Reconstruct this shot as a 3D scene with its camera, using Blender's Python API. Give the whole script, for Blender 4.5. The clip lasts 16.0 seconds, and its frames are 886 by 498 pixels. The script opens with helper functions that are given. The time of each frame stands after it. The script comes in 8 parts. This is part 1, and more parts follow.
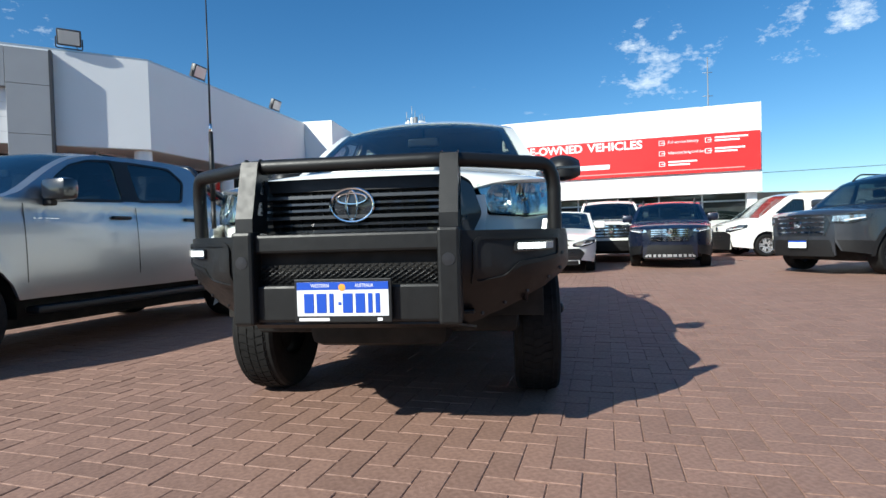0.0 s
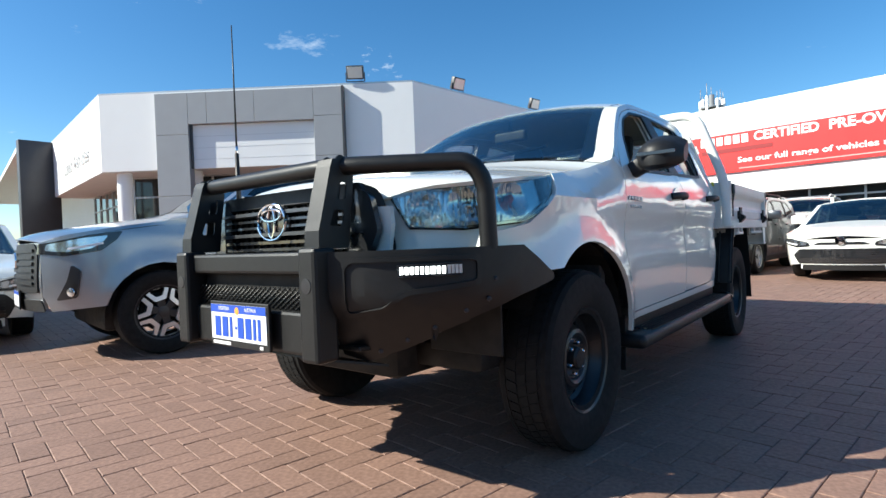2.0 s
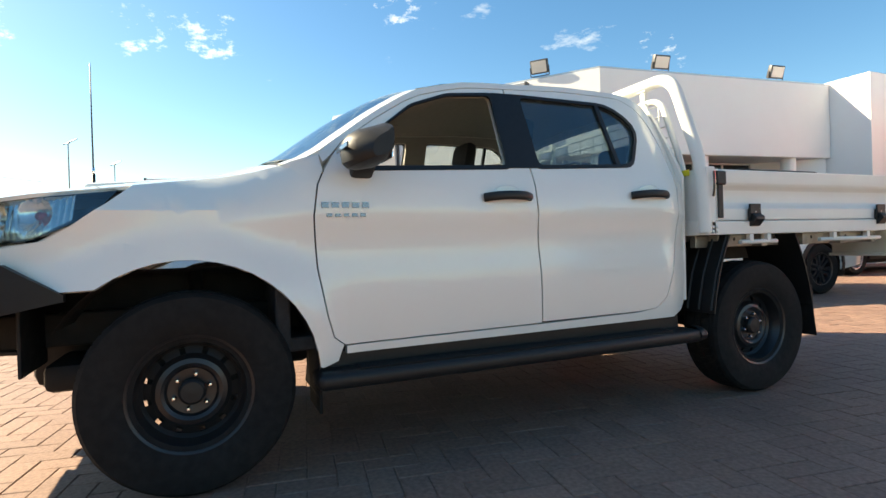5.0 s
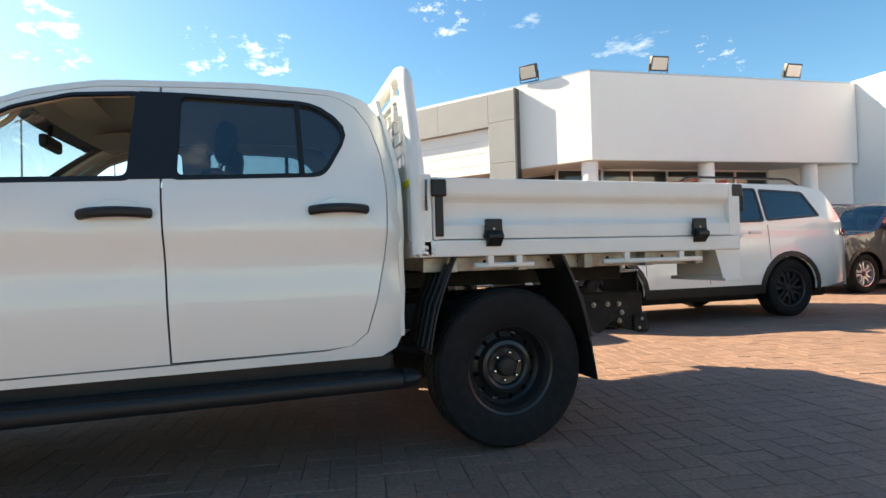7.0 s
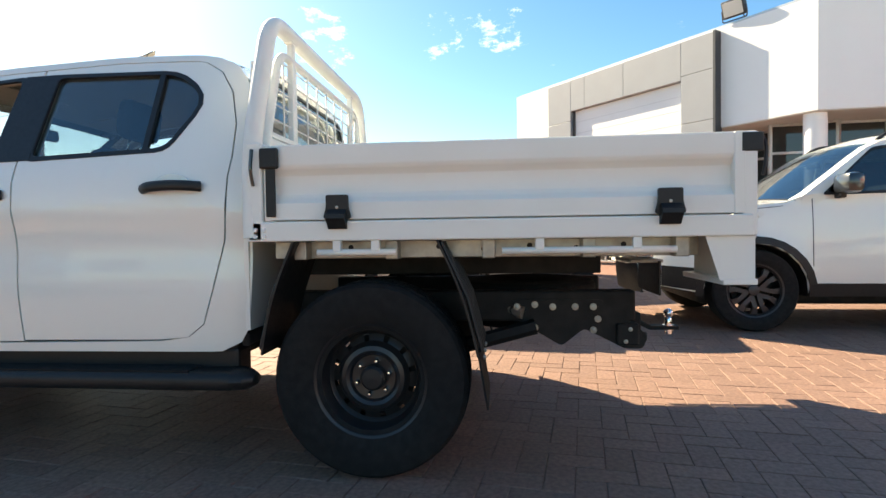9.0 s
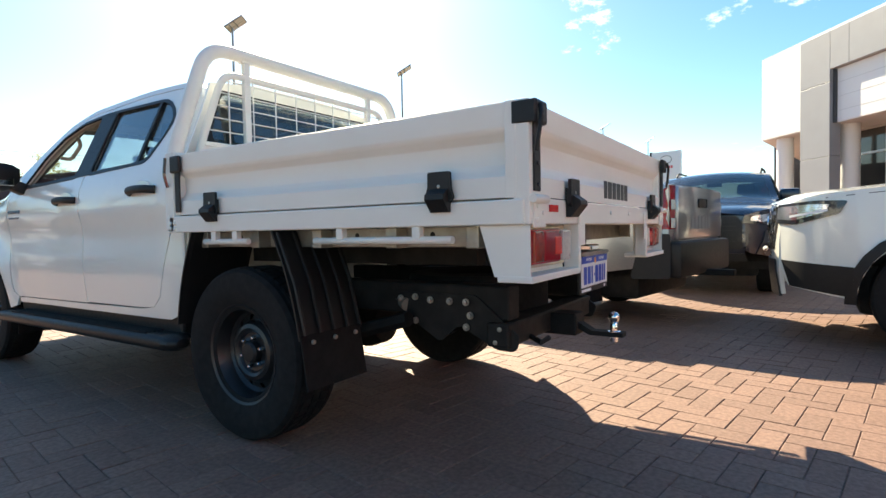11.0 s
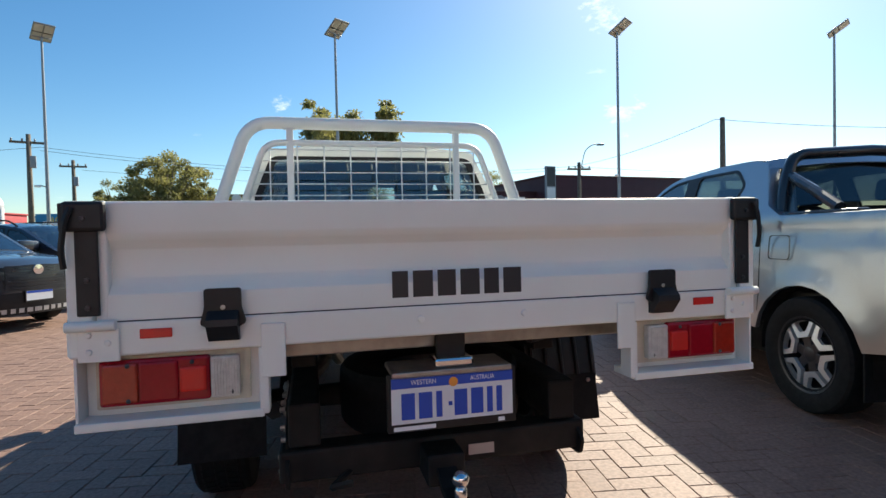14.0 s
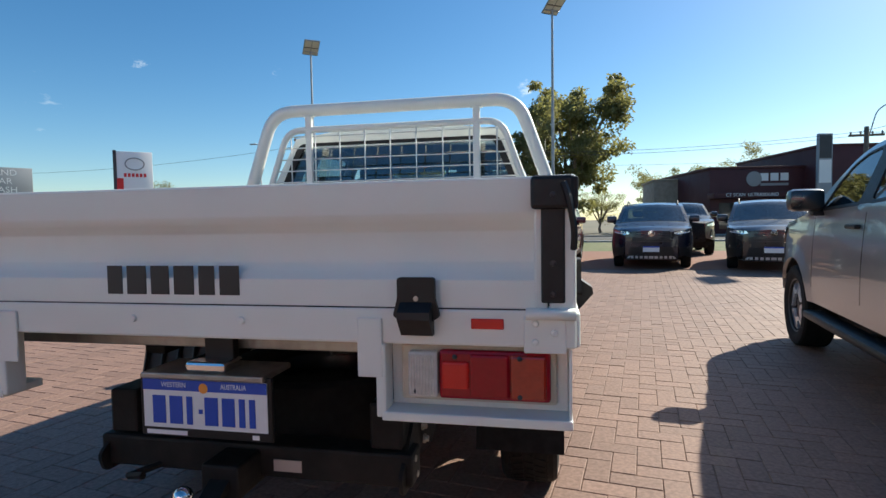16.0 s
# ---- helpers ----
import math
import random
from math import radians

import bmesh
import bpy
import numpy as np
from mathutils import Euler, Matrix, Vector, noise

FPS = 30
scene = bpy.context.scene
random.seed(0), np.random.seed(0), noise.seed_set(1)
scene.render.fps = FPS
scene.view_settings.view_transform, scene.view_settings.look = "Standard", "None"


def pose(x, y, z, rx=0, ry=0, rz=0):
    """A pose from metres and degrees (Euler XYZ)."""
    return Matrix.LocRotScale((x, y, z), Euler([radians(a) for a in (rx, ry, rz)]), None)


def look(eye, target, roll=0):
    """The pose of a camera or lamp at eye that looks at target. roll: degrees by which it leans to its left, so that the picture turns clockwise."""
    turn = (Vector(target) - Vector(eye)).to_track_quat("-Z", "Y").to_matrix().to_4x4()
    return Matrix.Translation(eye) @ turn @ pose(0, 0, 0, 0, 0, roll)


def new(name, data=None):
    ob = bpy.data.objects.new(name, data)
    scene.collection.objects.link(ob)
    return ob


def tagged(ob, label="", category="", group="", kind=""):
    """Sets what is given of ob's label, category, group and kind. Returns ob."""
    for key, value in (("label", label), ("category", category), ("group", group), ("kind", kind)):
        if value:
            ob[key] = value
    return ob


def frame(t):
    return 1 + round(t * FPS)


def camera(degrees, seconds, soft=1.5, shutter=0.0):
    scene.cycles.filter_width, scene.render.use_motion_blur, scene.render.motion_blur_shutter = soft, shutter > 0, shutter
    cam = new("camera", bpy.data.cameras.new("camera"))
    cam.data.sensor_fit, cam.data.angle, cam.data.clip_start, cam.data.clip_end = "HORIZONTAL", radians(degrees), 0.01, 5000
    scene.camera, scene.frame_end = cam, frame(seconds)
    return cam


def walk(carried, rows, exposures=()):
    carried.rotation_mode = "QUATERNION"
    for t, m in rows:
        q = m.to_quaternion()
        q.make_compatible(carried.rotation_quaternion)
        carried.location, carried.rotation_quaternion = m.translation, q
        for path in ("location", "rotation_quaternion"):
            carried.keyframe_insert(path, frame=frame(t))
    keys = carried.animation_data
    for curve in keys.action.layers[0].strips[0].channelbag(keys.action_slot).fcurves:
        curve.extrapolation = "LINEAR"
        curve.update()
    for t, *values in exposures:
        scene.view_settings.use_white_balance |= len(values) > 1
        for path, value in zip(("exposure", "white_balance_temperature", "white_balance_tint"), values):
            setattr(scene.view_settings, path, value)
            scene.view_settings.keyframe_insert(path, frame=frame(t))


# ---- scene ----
cam = camera(78.7, 16.0)

PATH = [
    (0, (0.676, -3.128, 0.885), (0.408, -1.147, 0.84), -1.6),
    (0.5, (0.979, -3.03, 0.901), (0.425, -1.109, 0.859), -1.5),
    (1, (1.273, -2.782, 0.934), (0.396, -0.986, 0.863), -2.2),
    (1.5, (1.596, -2.512, 0.937), (0.52, -0.828, 0.882), -2.3),
    (2, (1.86, -2.176, 0.931), (0.616, -0.611, 0.901), -2.2),
    (2.5, (2.138, -1.832, 0.926), (0.777, -0.367, 0.91), -2.2),
    (3, (2.417, -1.513, 0.947), (0.917, -0.19, 0.959), -2.2),
    (3.2, (2.49, -1.376, 0.919), (0.934, -0.119, 0.935), -2.0),
    (5.3, (3.221, 0.423, 0.93), (1.368, 1.177, 0.926), -1.8),
    (5.5, (3.253, 0.632, 0.955), (1.394, 1.371, 0.958), -1.8),
    (6, (3.299, 1.129, 0.948), (1.433, 1.848, 0.97), -1.7),
    (6.5, (3.36, 1.574, 0.928), (1.485, 2.267, 0.963), -1.8),
    (7, (3.348, 2.001, 0.94), (1.447, 2.623, 0.974), -1.6),
    (7.5, (3.264, 2.427, 0.933), (1.321, 2.901, 0.945), -1.3),
    (8, (3.201, 2.812, 0.944), (1.221, 3.093, 0.939), -1.0),
    (8.5, (3.097, 3.198, 0.934), (1.097, 3.227, 0.908), -0.9),
    (8.7, (3.048, 3.367, 0.963), (1.049, 3.304, 0.924), -0.8),
    (10.8, (2.552, 5.098, 0.938), (0.825, 4.091, 0.878), -1.3),
    (11, (2.443, 5.207, 0.934), (0.766, 4.118, 0.863), -1.1),
    (11.5, (2.149, 5.459, 0.954), (0.63, 4.16, 0.871), -0.9),
    (12, (1.869, 5.679, 0.975), (0.567, 4.162, 0.903), -0.7),
    (12.5, (1.494, 5.845, 0.966), (0.418, 4.16, 0.899), -1.0),
    (13, (1.112, 5.949, 1.016), (0.237, 4.152, 0.953), -1.1),
    (13.5, (0.765, 5.977, 1.121), (0.112, 4.087, 1.074), -1.2),
    (14, (0.408, 5.991, 1.216), (-0.07, 4.05, 1.168), -1.3),
    (14.5, (0.072, 6.009, 1.311), (-0.206, 4.029, 1.246), -1.2),
    (15, (-0.233, 5.937, 1.309), (-0.306, 3.94, 1.239), -0.9),
    (15.5, (-0.591, 5.849, 1.291), (-0.425, 3.858, 1.211), -1.0),
    (16, (-0.915, 5.726, 1.221), (-0.521, 3.768, 1.122), -0.9),
]
EXPOSURES = [(0.0, 0.38, 6100, 2), (1.5, 0.60, 6200, 2), (3.2, 1.1, 7050, 2), (5.3, 1.40, 8850, 4), (7.0, 1.46, 8850, 4), (8.7, 1.5, 8600, 5), (10.8, 1.36, 8150, 4), (12.0, 1.2, 7700, 3), (13.0, 1.0, 7200, 2), (14.0, 0.64, 6900, 2), (16.0, 0.5, 6600, 2)]
walk(cam, [(t, look(eye, target, roll)) for t, eye, target, roll in PATH], EXPOSURES)

# ---- world and sun ----
LIGHT = Vector((0.93, 1.05, -1.0)).normalized()
sun = new("sun", bpy.data.lights.new("sun", "SUN"))
sun.data.energy, sun.data.angle, sun.data.color = 5.9, radians(0.53), (1.0, 0.93, 0.84)
sun.matrix_world = LIGHT.to_track_quat("-Z", "Y").to_matrix().to_4x4()

world = bpy.data.worlds.new("sky")
scene.world = world
world.use_nodes = True
wt = world.node_tree
wt.nodes.clear()
w_out = wt.nodes.new("ShaderNodeOutputWorld")
w_bg = wt.nodes.new("ShaderNodeBackground")
w_sky = wt.nodes.new("ShaderNodeTexSky")
w_sky.sky_type, w_sky.sun_disc = "NISHITA", False
w_sky.sun_elevation = math.asin(-LIGHT.z)
w_sky.sun_rotation = math.atan2(-LIGHT.x, -LIGHT.y)
w_sky.altitude = 600
w_sky.air_density, w_sky.dust_density, w_sky.ozone_density = 1.0, 0.7, 3.0
w_bg.inputs["Strength"].default_value = 0.098
# scattered small fair-weather clouds on a flat layer
w_tc = wt.nodes.new("ShaderNodeTexCoord")
w_sep = wt.nodes.new("ShaderNodeSeparateXYZ")
wt.links.new(w_tc.outputs["Generated"], w_sep.inputs[0])


def wmath(op, a, b=None, clamp=False):
    n = wt.nodes.new("ShaderNodeMath")
    n.operation, n.use_clamp = op, clamp
    for i, v in enumerate((a, b)):
        if v is None:
            continue
        if isinstance(v, (int, float)):
            n.inputs[i].default_value = v
        else:
            wt.links.new(v, n.inputs[i])
    return n.outputs[0]


w_up = wmath("ADD", wmath("MAXIMUM", w_sep.outputs[2], 0.0), 0.11)
w_vec = wt.nodes.new("ShaderNodeCombineXYZ")
wt.links.new(wmath("DIVIDE", w_sep.outputs[0], w_up), w_vec.inputs[0])
wt.links.new(wmath("DIVIDE", w_sep.outputs[1], w_up), w_vec.inputs[1])


def wnoise(scale, detail, rough):
    n = wt.nodes.new("ShaderNodeTexNoise")
    n.inputs["Scale"].default_value, n.inputs["Detail"].default_value, n.inputs["Roughness"].default_value = scale, detail, rough
    wt.links.new(w_vec.outputs[0], n.inputs["Vector"])
    return n.outputs["Fac"]


# single puffs by direction and angular radius, ragged by noise; a faint scatter elsewhere
PUFFS = ((0.226, 0.935, 0.274, 0.085), (0.30, 0.91, 0.285, 0.05), (0.409, 0.864, 0.293, 0.055), (0.467, 0.831, 0.303, 0.06), (-0.673, 0.667, 0.32, 0.03), (-0.931, -0.089, 0.353, 0.055), (-0.938, 0.008, 0.345, 0.05),
         (-0.852, 0.307, 0.423, 0.07), (-0.654, 0.693, 0.303, 0.03), (-0.899, -0.284, 0.332, 0.06), (0.043, -0.971, 0.237, 0.026), (-0.476, -0.802, 0.36, 0.05), (0.623, -0.741, 0.251, 0.024), (0.45, -0.854, 0.261, 0.026), (-0.527, -0.825, 0.204, 0.04))
w_puff = None
for dx, dy, dz, rad in PUFFS:
    w_dot = wt.nodes.new("ShaderNodeVectorMath")
    w_dot.operation = "DOT_PRODUCT"
    wt.links.new(w_tc.outputs["Generated"], w_dot.inputs[0])
    w_dot.inputs[1].default_value = Vector((dx, dy, dz)).normalized()
    w_one = wmath("SUBTRACT", 1.0, wmath("MULTIPLY", wmath("SUBTRACT", 1.0, w_dot.outputs["Value"]), 1.2 / rad ** 2), True)
    w_puff = w_one if w_puff is None else wmath("MAXIMUM", w_puff, w_one)
w_rag = wt.nodes.new("ShaderNodeTexNoise")
w_rag.inputs["Scale"].default_value, w_rag.inputs["Detail"].default_value, w_rag.inputs["Roughness"].default_value = 22.0, 9.0, 0.68
w_sq = wt.nodes.new("ShaderNodeMapping")
w_sq.inputs["Scale"].default_value = (1.0, 1.0, 1.9)
wt.links.new(w_tc.outputs["Generated"], w_sq.inputs["Vector"])
wt.links.new(w_sq.outputs[0], w_rag.inputs["Vector"])
w_cl = wmath("MULTIPLY", wmath("ADD", wmath("MULTIPLY", w_puff, 0.42), wmath("MULTIPLY", wmath("SUBTRACT", w_rag.outputs["Fac"], 0.72), 1.7)), 2.6, True)
w_sum = wmath("ADD", wnoise(2.6, 9.0, 0.62), wmath("MULTIPLY", wnoise(0.55, 2.0, 0.5), 0.42))
w_far = wmath("MULTIPLY", wmath("SUBTRACT", w_sum, 0.885), 5.0, True)
w_fade = wmath("MULTIPLY", wmath("SUBTRACT", w_sep.outputs[2], 0.02), 14.0, True)
w_cl = wmath("MAXIMUM", wmath("MULTIPLY", w_cl, 0.72), wmath("MULTIPLY", wmath("MULTIPLY", w_far, w_fade), 0.6))
w_mix = wt.nodes.new("ShaderNodeMix")
w_mix.data_type = "RGBA"
wt.links.new(w_cl, w_mix.inputs["Factor"])
w_hue = wt.nodes.new("ShaderNodeHueSaturation")
w_hue.inputs["Saturation"].default_value = 1.27
w_hue.inputs["Value"].default_value = 1.05
wt.links.new(w_sky.outputs[0], w_hue.inputs["Color"])
wt.links.new(w_hue.outputs[0], w_mix.inputs["A"])
w_mix.inputs["B"].default_value = (10.0, 10.1, 10.3, 1)
wt.links.new(w_mix.outputs["Result"], w_bg.inputs["Color"])
wt.links.new(w_bg.outputs[0], w_out.inputs[0])

# ---- materials ----


def mat(name, color, rough=0.5, metal=0.0, var=0.0, scale=8.0, bump=0.0, bscale=60.0, coat=0.0, second=None, patch=0.0, pscale=1.2, spread=0.0, emit=0.0, spec=0.5, trans=0.0, island=False):
    """A surface: base colour with grain (var) and broad patches (patch), relief (bump), a piece-to-piece spread."""
    m = bpy.data.materials.new(name)
    m.use_nodes = True
    t = m.node_tree
    b = t.nodes["Principled BSDF"]
    b.inputs["Roughness"].default_value, b.inputs["Metallic"].default_value = rough, metal
    b.inputs["Coat Weight"].default_value, b.inputs["Coat Roughness"].default_value = coat, 0.03
    b.inputs["Specular IOR Level"].default_value = spec
    b.inputs["Transmission Weight"].default_value = trans
    rgb = (*color, 1)
    b.inputs["Base Color"].default_value = rgb
    if emit:
        b.inputs["Emission Color"].default_value, b.inputs["Emission Strength"].default_value = rgb, emit
    tc = t.nodes.new("ShaderNodeTexCoord")

    def noise_tex(s, d=5.0):
        n = t.nodes.new("ShaderNodeTexNoise")
        n.inputs["Scale"].default_value, n.inputs["Detail"].default_value = s, d
        t.links.new(tc.outputs["Object"], n.inputs["Vector"])
        return n.outputs["Fac"]

    def mixed(fac, a, bcol, mode="MIX"):
        n = t.nodes.new("ShaderNodeMix")
        n.data_type, n.blend_type = "RGBA", mode
        for key, v in (("Factor", fac), ("A", a), ("B", bcol)):
            if isinstance(v, (int, float, tuple)):
                n.inputs[key].default_value = v
            else:
                t.links.new(v, n.inputs[key])
        return n.outputs["Result"]

    def ramp(fac, lo, hi):
        n = t.nodes.new("ShaderNodeMapRange")
        t.links.new(fac, n.inputs[0])
        n.inputs[1].default_value, n.inputs[2].default_value = lo, hi
        return n.outputs[0]

    col = rgb
    if patch:
        other = (*second, 1) if second else tuple(c * 0.55 for c in color) + (1,)
        n = t.nodes.new("ShaderNodeMath")
        n.operation = "MULTIPLY"
        t.links.new(ramp(noise_tex(pscale), 0.4, 0.7), n.inputs[0])
        n.inputs[1].default_value = patch
        col = mixed(n.outputs[0], col, other)
    if var:
        dark = tuple(c * (1 - var) for c in color) + (1,)
        col = mixed(ramp(noise_tex(scale), 0.62, 0.38), col, dark) if not patch else mixed(var, col, mixed(ramp(noise_tex(scale), 0.35, 0.65), (0, 0, 0, 1), (1, 1, 1, 1)), "SOFT_LIGHT")
    if spread:
        if island:
            r = t.nodes.new("ShaderNodeNewGeometry").outputs["Random Per Island"]
        else:
            r = t.nodes.new("ShaderNodeObjectInfo").outputs["Random"]
        n = t.nodes.new("ShaderNodeHueSaturation")
        mr = t.nodes.new("ShaderNodeMapRange")
        t.links.new(r, mr.inputs[0])
        mr.inputs[3].default_value, mr.inputs[4].default_value = 1 - spread, 1 + spread
        t.links.new(mr.outputs[0], n.inputs["Value"])
        if isinstance(col, tuple):
            n.inputs["Color"].default_value = col
        else:
            t.links.new(col, n.inputs["Color"])
        col = n.outputs[0]
    if not isinstance(col, tuple):
        t.links.new(col, b.inputs["Base Color"])
    if bump:
        n = t.nodes.new("ShaderNodeBump")
        n.inputs["Strength"].default_value, n.inputs["Distance"].default_value = bump, 0.004
        t.links.new(noise_tex(bscale, 6.0), n.inputs["Height"])
        t.links.new(n.outputs[0], b.inputs["Normal"])
    if var and rough > 0.15:
        mr = t.nodes.new("ShaderNodeMapRange")
        t.links.new(noise_tex(scale * 1.7), mr.inputs[0])
        mr.inputs[3].default_value, mr.inputs[4].default_value = max(0.02, rough - 0.12), min(1, rough + 0.12)
        t.links.new(mr.outputs[0], b.inputs["Roughness"])
    return m


def glass_mat(name, tint, alpha, rough=0.02):
    """Thin window glass: a tinted pane that lets light straight through under a mirror-like gloss."""
    m = bpy.data.materials.new(name)
    m.use_nodes = True
    t = m.node_tree
    t.nodes.clear()
    out = t.nodes.new("ShaderNodeOutputMaterial")
    tr, gl, mx, fr = (t.nodes.new("ShaderNode" + k) for k in ("BsdfTransparent", "BsdfGlossy", "MixShader", "LayerWeight"))
    tr.inputs[0].default_value = tuple(c * alpha for c in tint) + (1,)
    gl.inputs["Roughness"].default_value = rough
    fr.inputs[0].default_value = 0.5
    pw, ma = t.nodes.new("ShaderNodeMath"), t.nodes.new("ShaderNodeMath")
    pw.operation, pw.inputs[1].default_value = "POWER", 4.0
    ma.operation, ma.inputs[1].default_value, ma.inputs[2].default_value = "MULTIPLY_ADD", 0.82, 0.11
    t.links.new(fr.outputs["Facing"], pw.inputs[0])
    t.links.new(pw.outputs[0], ma.inputs[0])
    t.links.new(ma.outputs[0], mx.inputs[0])
    t.links.new(tr.outputs[0], mx.inputs[1])
    t.links.new(gl.outputs[0], mx.inputs[2])
    t.links.new(mx.outputs[0], out.inputs[0])
    return m


WHITE_PAINT = mat("white_paint", (0.80, 0.805, 0.75), 0.26, coat=0.9)
TRAY_WHITE = mat("tray_white", (0.78, 0.785, 0.735), 0.42, var=0.06, scale=4, patch=0.12, second=(0.55, 0.5, 0.42), pscale=2.2, bump=0.03, bscale=25)
SILVER_PAINT = mat("silver_paint", (0.36, 0.375, 0.40), 0.31, metal=0.83, coat=0.8, var=0.04, scale=300)
NAVY_PAINT = mat("navy_paint", (0.006, 0.010, 0.026), 0.3, metal=0.2, coat=0.9, var=0.1, scale=3)
BLACK_PAINT = mat("black_paint", (0.012, 0.013, 0.015), 0.3, coat=0.9, var=0.1, scale=3)
GREY_PAINT = mat("graphite_paint", (0.045, 0.05, 0.058), 0.32, metal=0.4, coat=0.9, var=0.08, scale=3)
MAROON_PAINT = mat("maroon_paint", (0.12, 0.008, 0.02), 0.3, metal=0.2, coat=0.9, var=0.08, scale=3)
BAR_BLACK = mat("bar_powder_coat", (0.0085, 0.0087, 0.009), 0.43, spec=0.38, var=0.15, scale=20, bump=0.12, bscale=500)
PLASTIC = mat("black_plastic", (0.011, 0.011, 0.0115), 0.48, spec=0.4, var=0.2, scale=30, bump=0.1, bscale=300)
RUBBER = mat("tyre_rubber", (0.009, 0.009, 0.009), 0.8, spec=0.25, var=0.25, scale=25, bump=0.15, bscale=120, patch=0.25, second=(0.02, 0.018, 0.016), pscale=5)
STEEL_BLACK = mat("black_steel_wheel", (0.012, 0.012, 0.013), 0.38, metal=0.0, coat=0.1, var=0.15, scale=12)
CHASSIS = mat("chassis_black", (0.008, 0.008, 0.008), 0.65, spec=0.3, var=0.3, scale=14, patch=0.3, second=(0.05, 0.04, 0.03), pscale=4, bump=0.2, bscale=80)
GALV = mat("galvanised_steel", (0.42, 0.40, 0.36), 0.45, metal=0.8, var=0.25, scale=16, bump=0.05)
CHROME = mat("chrome", (0.78, 0.79, 0.8), 0.08, metal=1.0)
ALLOY = mat("machined_alloy", (0.72, 0.72, 0.73), 0.35, metal=0.6, var=0.06, scale=30)
SATIN = mat("satin_grey_trim", (0.085, 0.088, 0.092), 0.3, metal=0.5)
DARK_ALLOY = mat("dark_alloy", (0.05, 0.05, 0.055), 0.35, metal=0.6, var=0.1, scale=20)
INTERIOR = mat("cabin_fabric", (0.035, 0.035, 0.038), 0.85, var=0.2, scale=40, bump=0.1, bscale=200)
LINING = mat("cabin_lining", (0.44, 0.43, 0.39), 0.85, var=0.06, scale=30)
GLASS = glass_mat("window_glass", (0.90, 0.95, 0.94), 0.97)
TINT = glass_mat("tinted_glass", (0.70, 0.76, 0.77), 1.0)
CAR_SIDE = glass_mat("car_side_glass", (0.40, 0.44, 0.45), 1.0)
CAR_SCREEN = glass_mat("car_screen_glass", (0.66, 0.74, 0.74), 1.0)
LAMP_CLEAR = mat("chrome_reflector", (0.84, 0.85, 0.86), 0.14, metal=0.95)
LAMP_DARK = mat("dark_lamp_bezel", (0.02, 0.022, 0.025), 0.15, coat=1.0)
LAMP_RED = mat("red_lamp_lens", (0.31, 0.005, 0.015), 0.14, coat=0.3, spec=0.35, var=0.1, scale=60, bump=0.08, bscale=160)
LAMP_AMBER = mat("amber_lamp_lens", (0.36, 0.022, 0.010), 0.1, coat=1.0, var=0.15, scale=60, bump=0.2, bscale=160)
LAMP_WHITE = mat("white_lamp_lens", (0.62, 0.60, 0.55), 0.18, coat=0.5, var=0.15, scale=60, bump=0.2, bscale=160)
CREAM = mat("cream_lamp_base", (0.62, 0.57, 0.45), 0.5, var=0.12, scale=20)
LED_ON = mat("lit_led", (1.0, 1.0, 0.98), 0.2, emit=2.5)
PLATE_WHITE = mat("plate_white", (0.78, 0.80, 0.82), 0.35, var=0.03, scale=20)
PLATE_BLUE = mat("plate_blue", (0.015, 0.075, 0.46), 0.4)
PLATE_ORANGE = mat("plate_orange", (0.85, 0.35, 0.05), 0.4)
LETTER_BLACK = mat("letter_black", (0.02, 0.02, 0.022), 0.4)
LETTER_WHITE = mat("letter_white", (0.85, 0.85, 0.85), 0.5)
# chrome of the door badges; the blue sky it mirrors is in the colour
CHROME_SKY_TINT = mat("chrome_sky_tint", (0.17, 0.21, 0.28), 0.22, metal=0.9)
LETTER_GREY = mat("letter_grey", (0.30, 0.30, 0.31), 0.5)
RED_REFLECTOR = mat("red_reflector", (0.62, 0.02, 0.015), 0.25, bump=0.2, bscale=400)
YELLOW_TAG = mat("yellow_tag", (0.75, 0.65, 0.03), 0.5)

BUILD_WHITE = mat("white_cladding", (0.84, 0.84, 0.84), 0.6, var=0.03, scale=2.0, patch=0.10, second=(0.62, 0.62, 0.62), pscale=0.4, bump=0.02, bscale=20)
BUILD_GREY = mat("grey_composite_panel", (0.31, 0.32, 0.34), 0.5, var=0.04, scale=2.0, patch=0.1, second=(0.22, 0.23, 0.25), pscale=0.5)
BUILD_DARK = mat("dark_composite_panel", (0.05, 0.05, 0.055), 0.45, var=0.08, scale=3.0)
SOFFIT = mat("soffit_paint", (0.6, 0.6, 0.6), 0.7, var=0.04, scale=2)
SHOP_GLASS = mat("shop_glass", (0.03, 0.035, 0.035), 0.03, coat=0.3)
ALUMINIUM = mat("aluminium_frame", (0.55, 0.56, 0.57), 0.4, metal=0.7, var=0.06, scale=10)
SIGN_RED = mat("sign_red", (0.70, 0.022, 0.022), 0.45, var=0.03, scale=2)
CONCRETE = mat("concrete", (0.36, 0.34, 0.31), 0.85, var=0.12, scale=6, patch=0.3, pscale=0.8, bump=0.15, bscale=60)
ASPHALT = mat("asphalt", (0.055, 0.054, 0.053), 0.9, var=0.25, scale=30, patch=0.25, pscale=0.3, bump=0.3, bscale=150)
FIELD = mat("far_ground", (0.16, 0.13, 0.09), 0.95, var=0.2, scale=0.5, patch=0.5, second=(0.06, 0.08, 0.03), pscale=0.06)
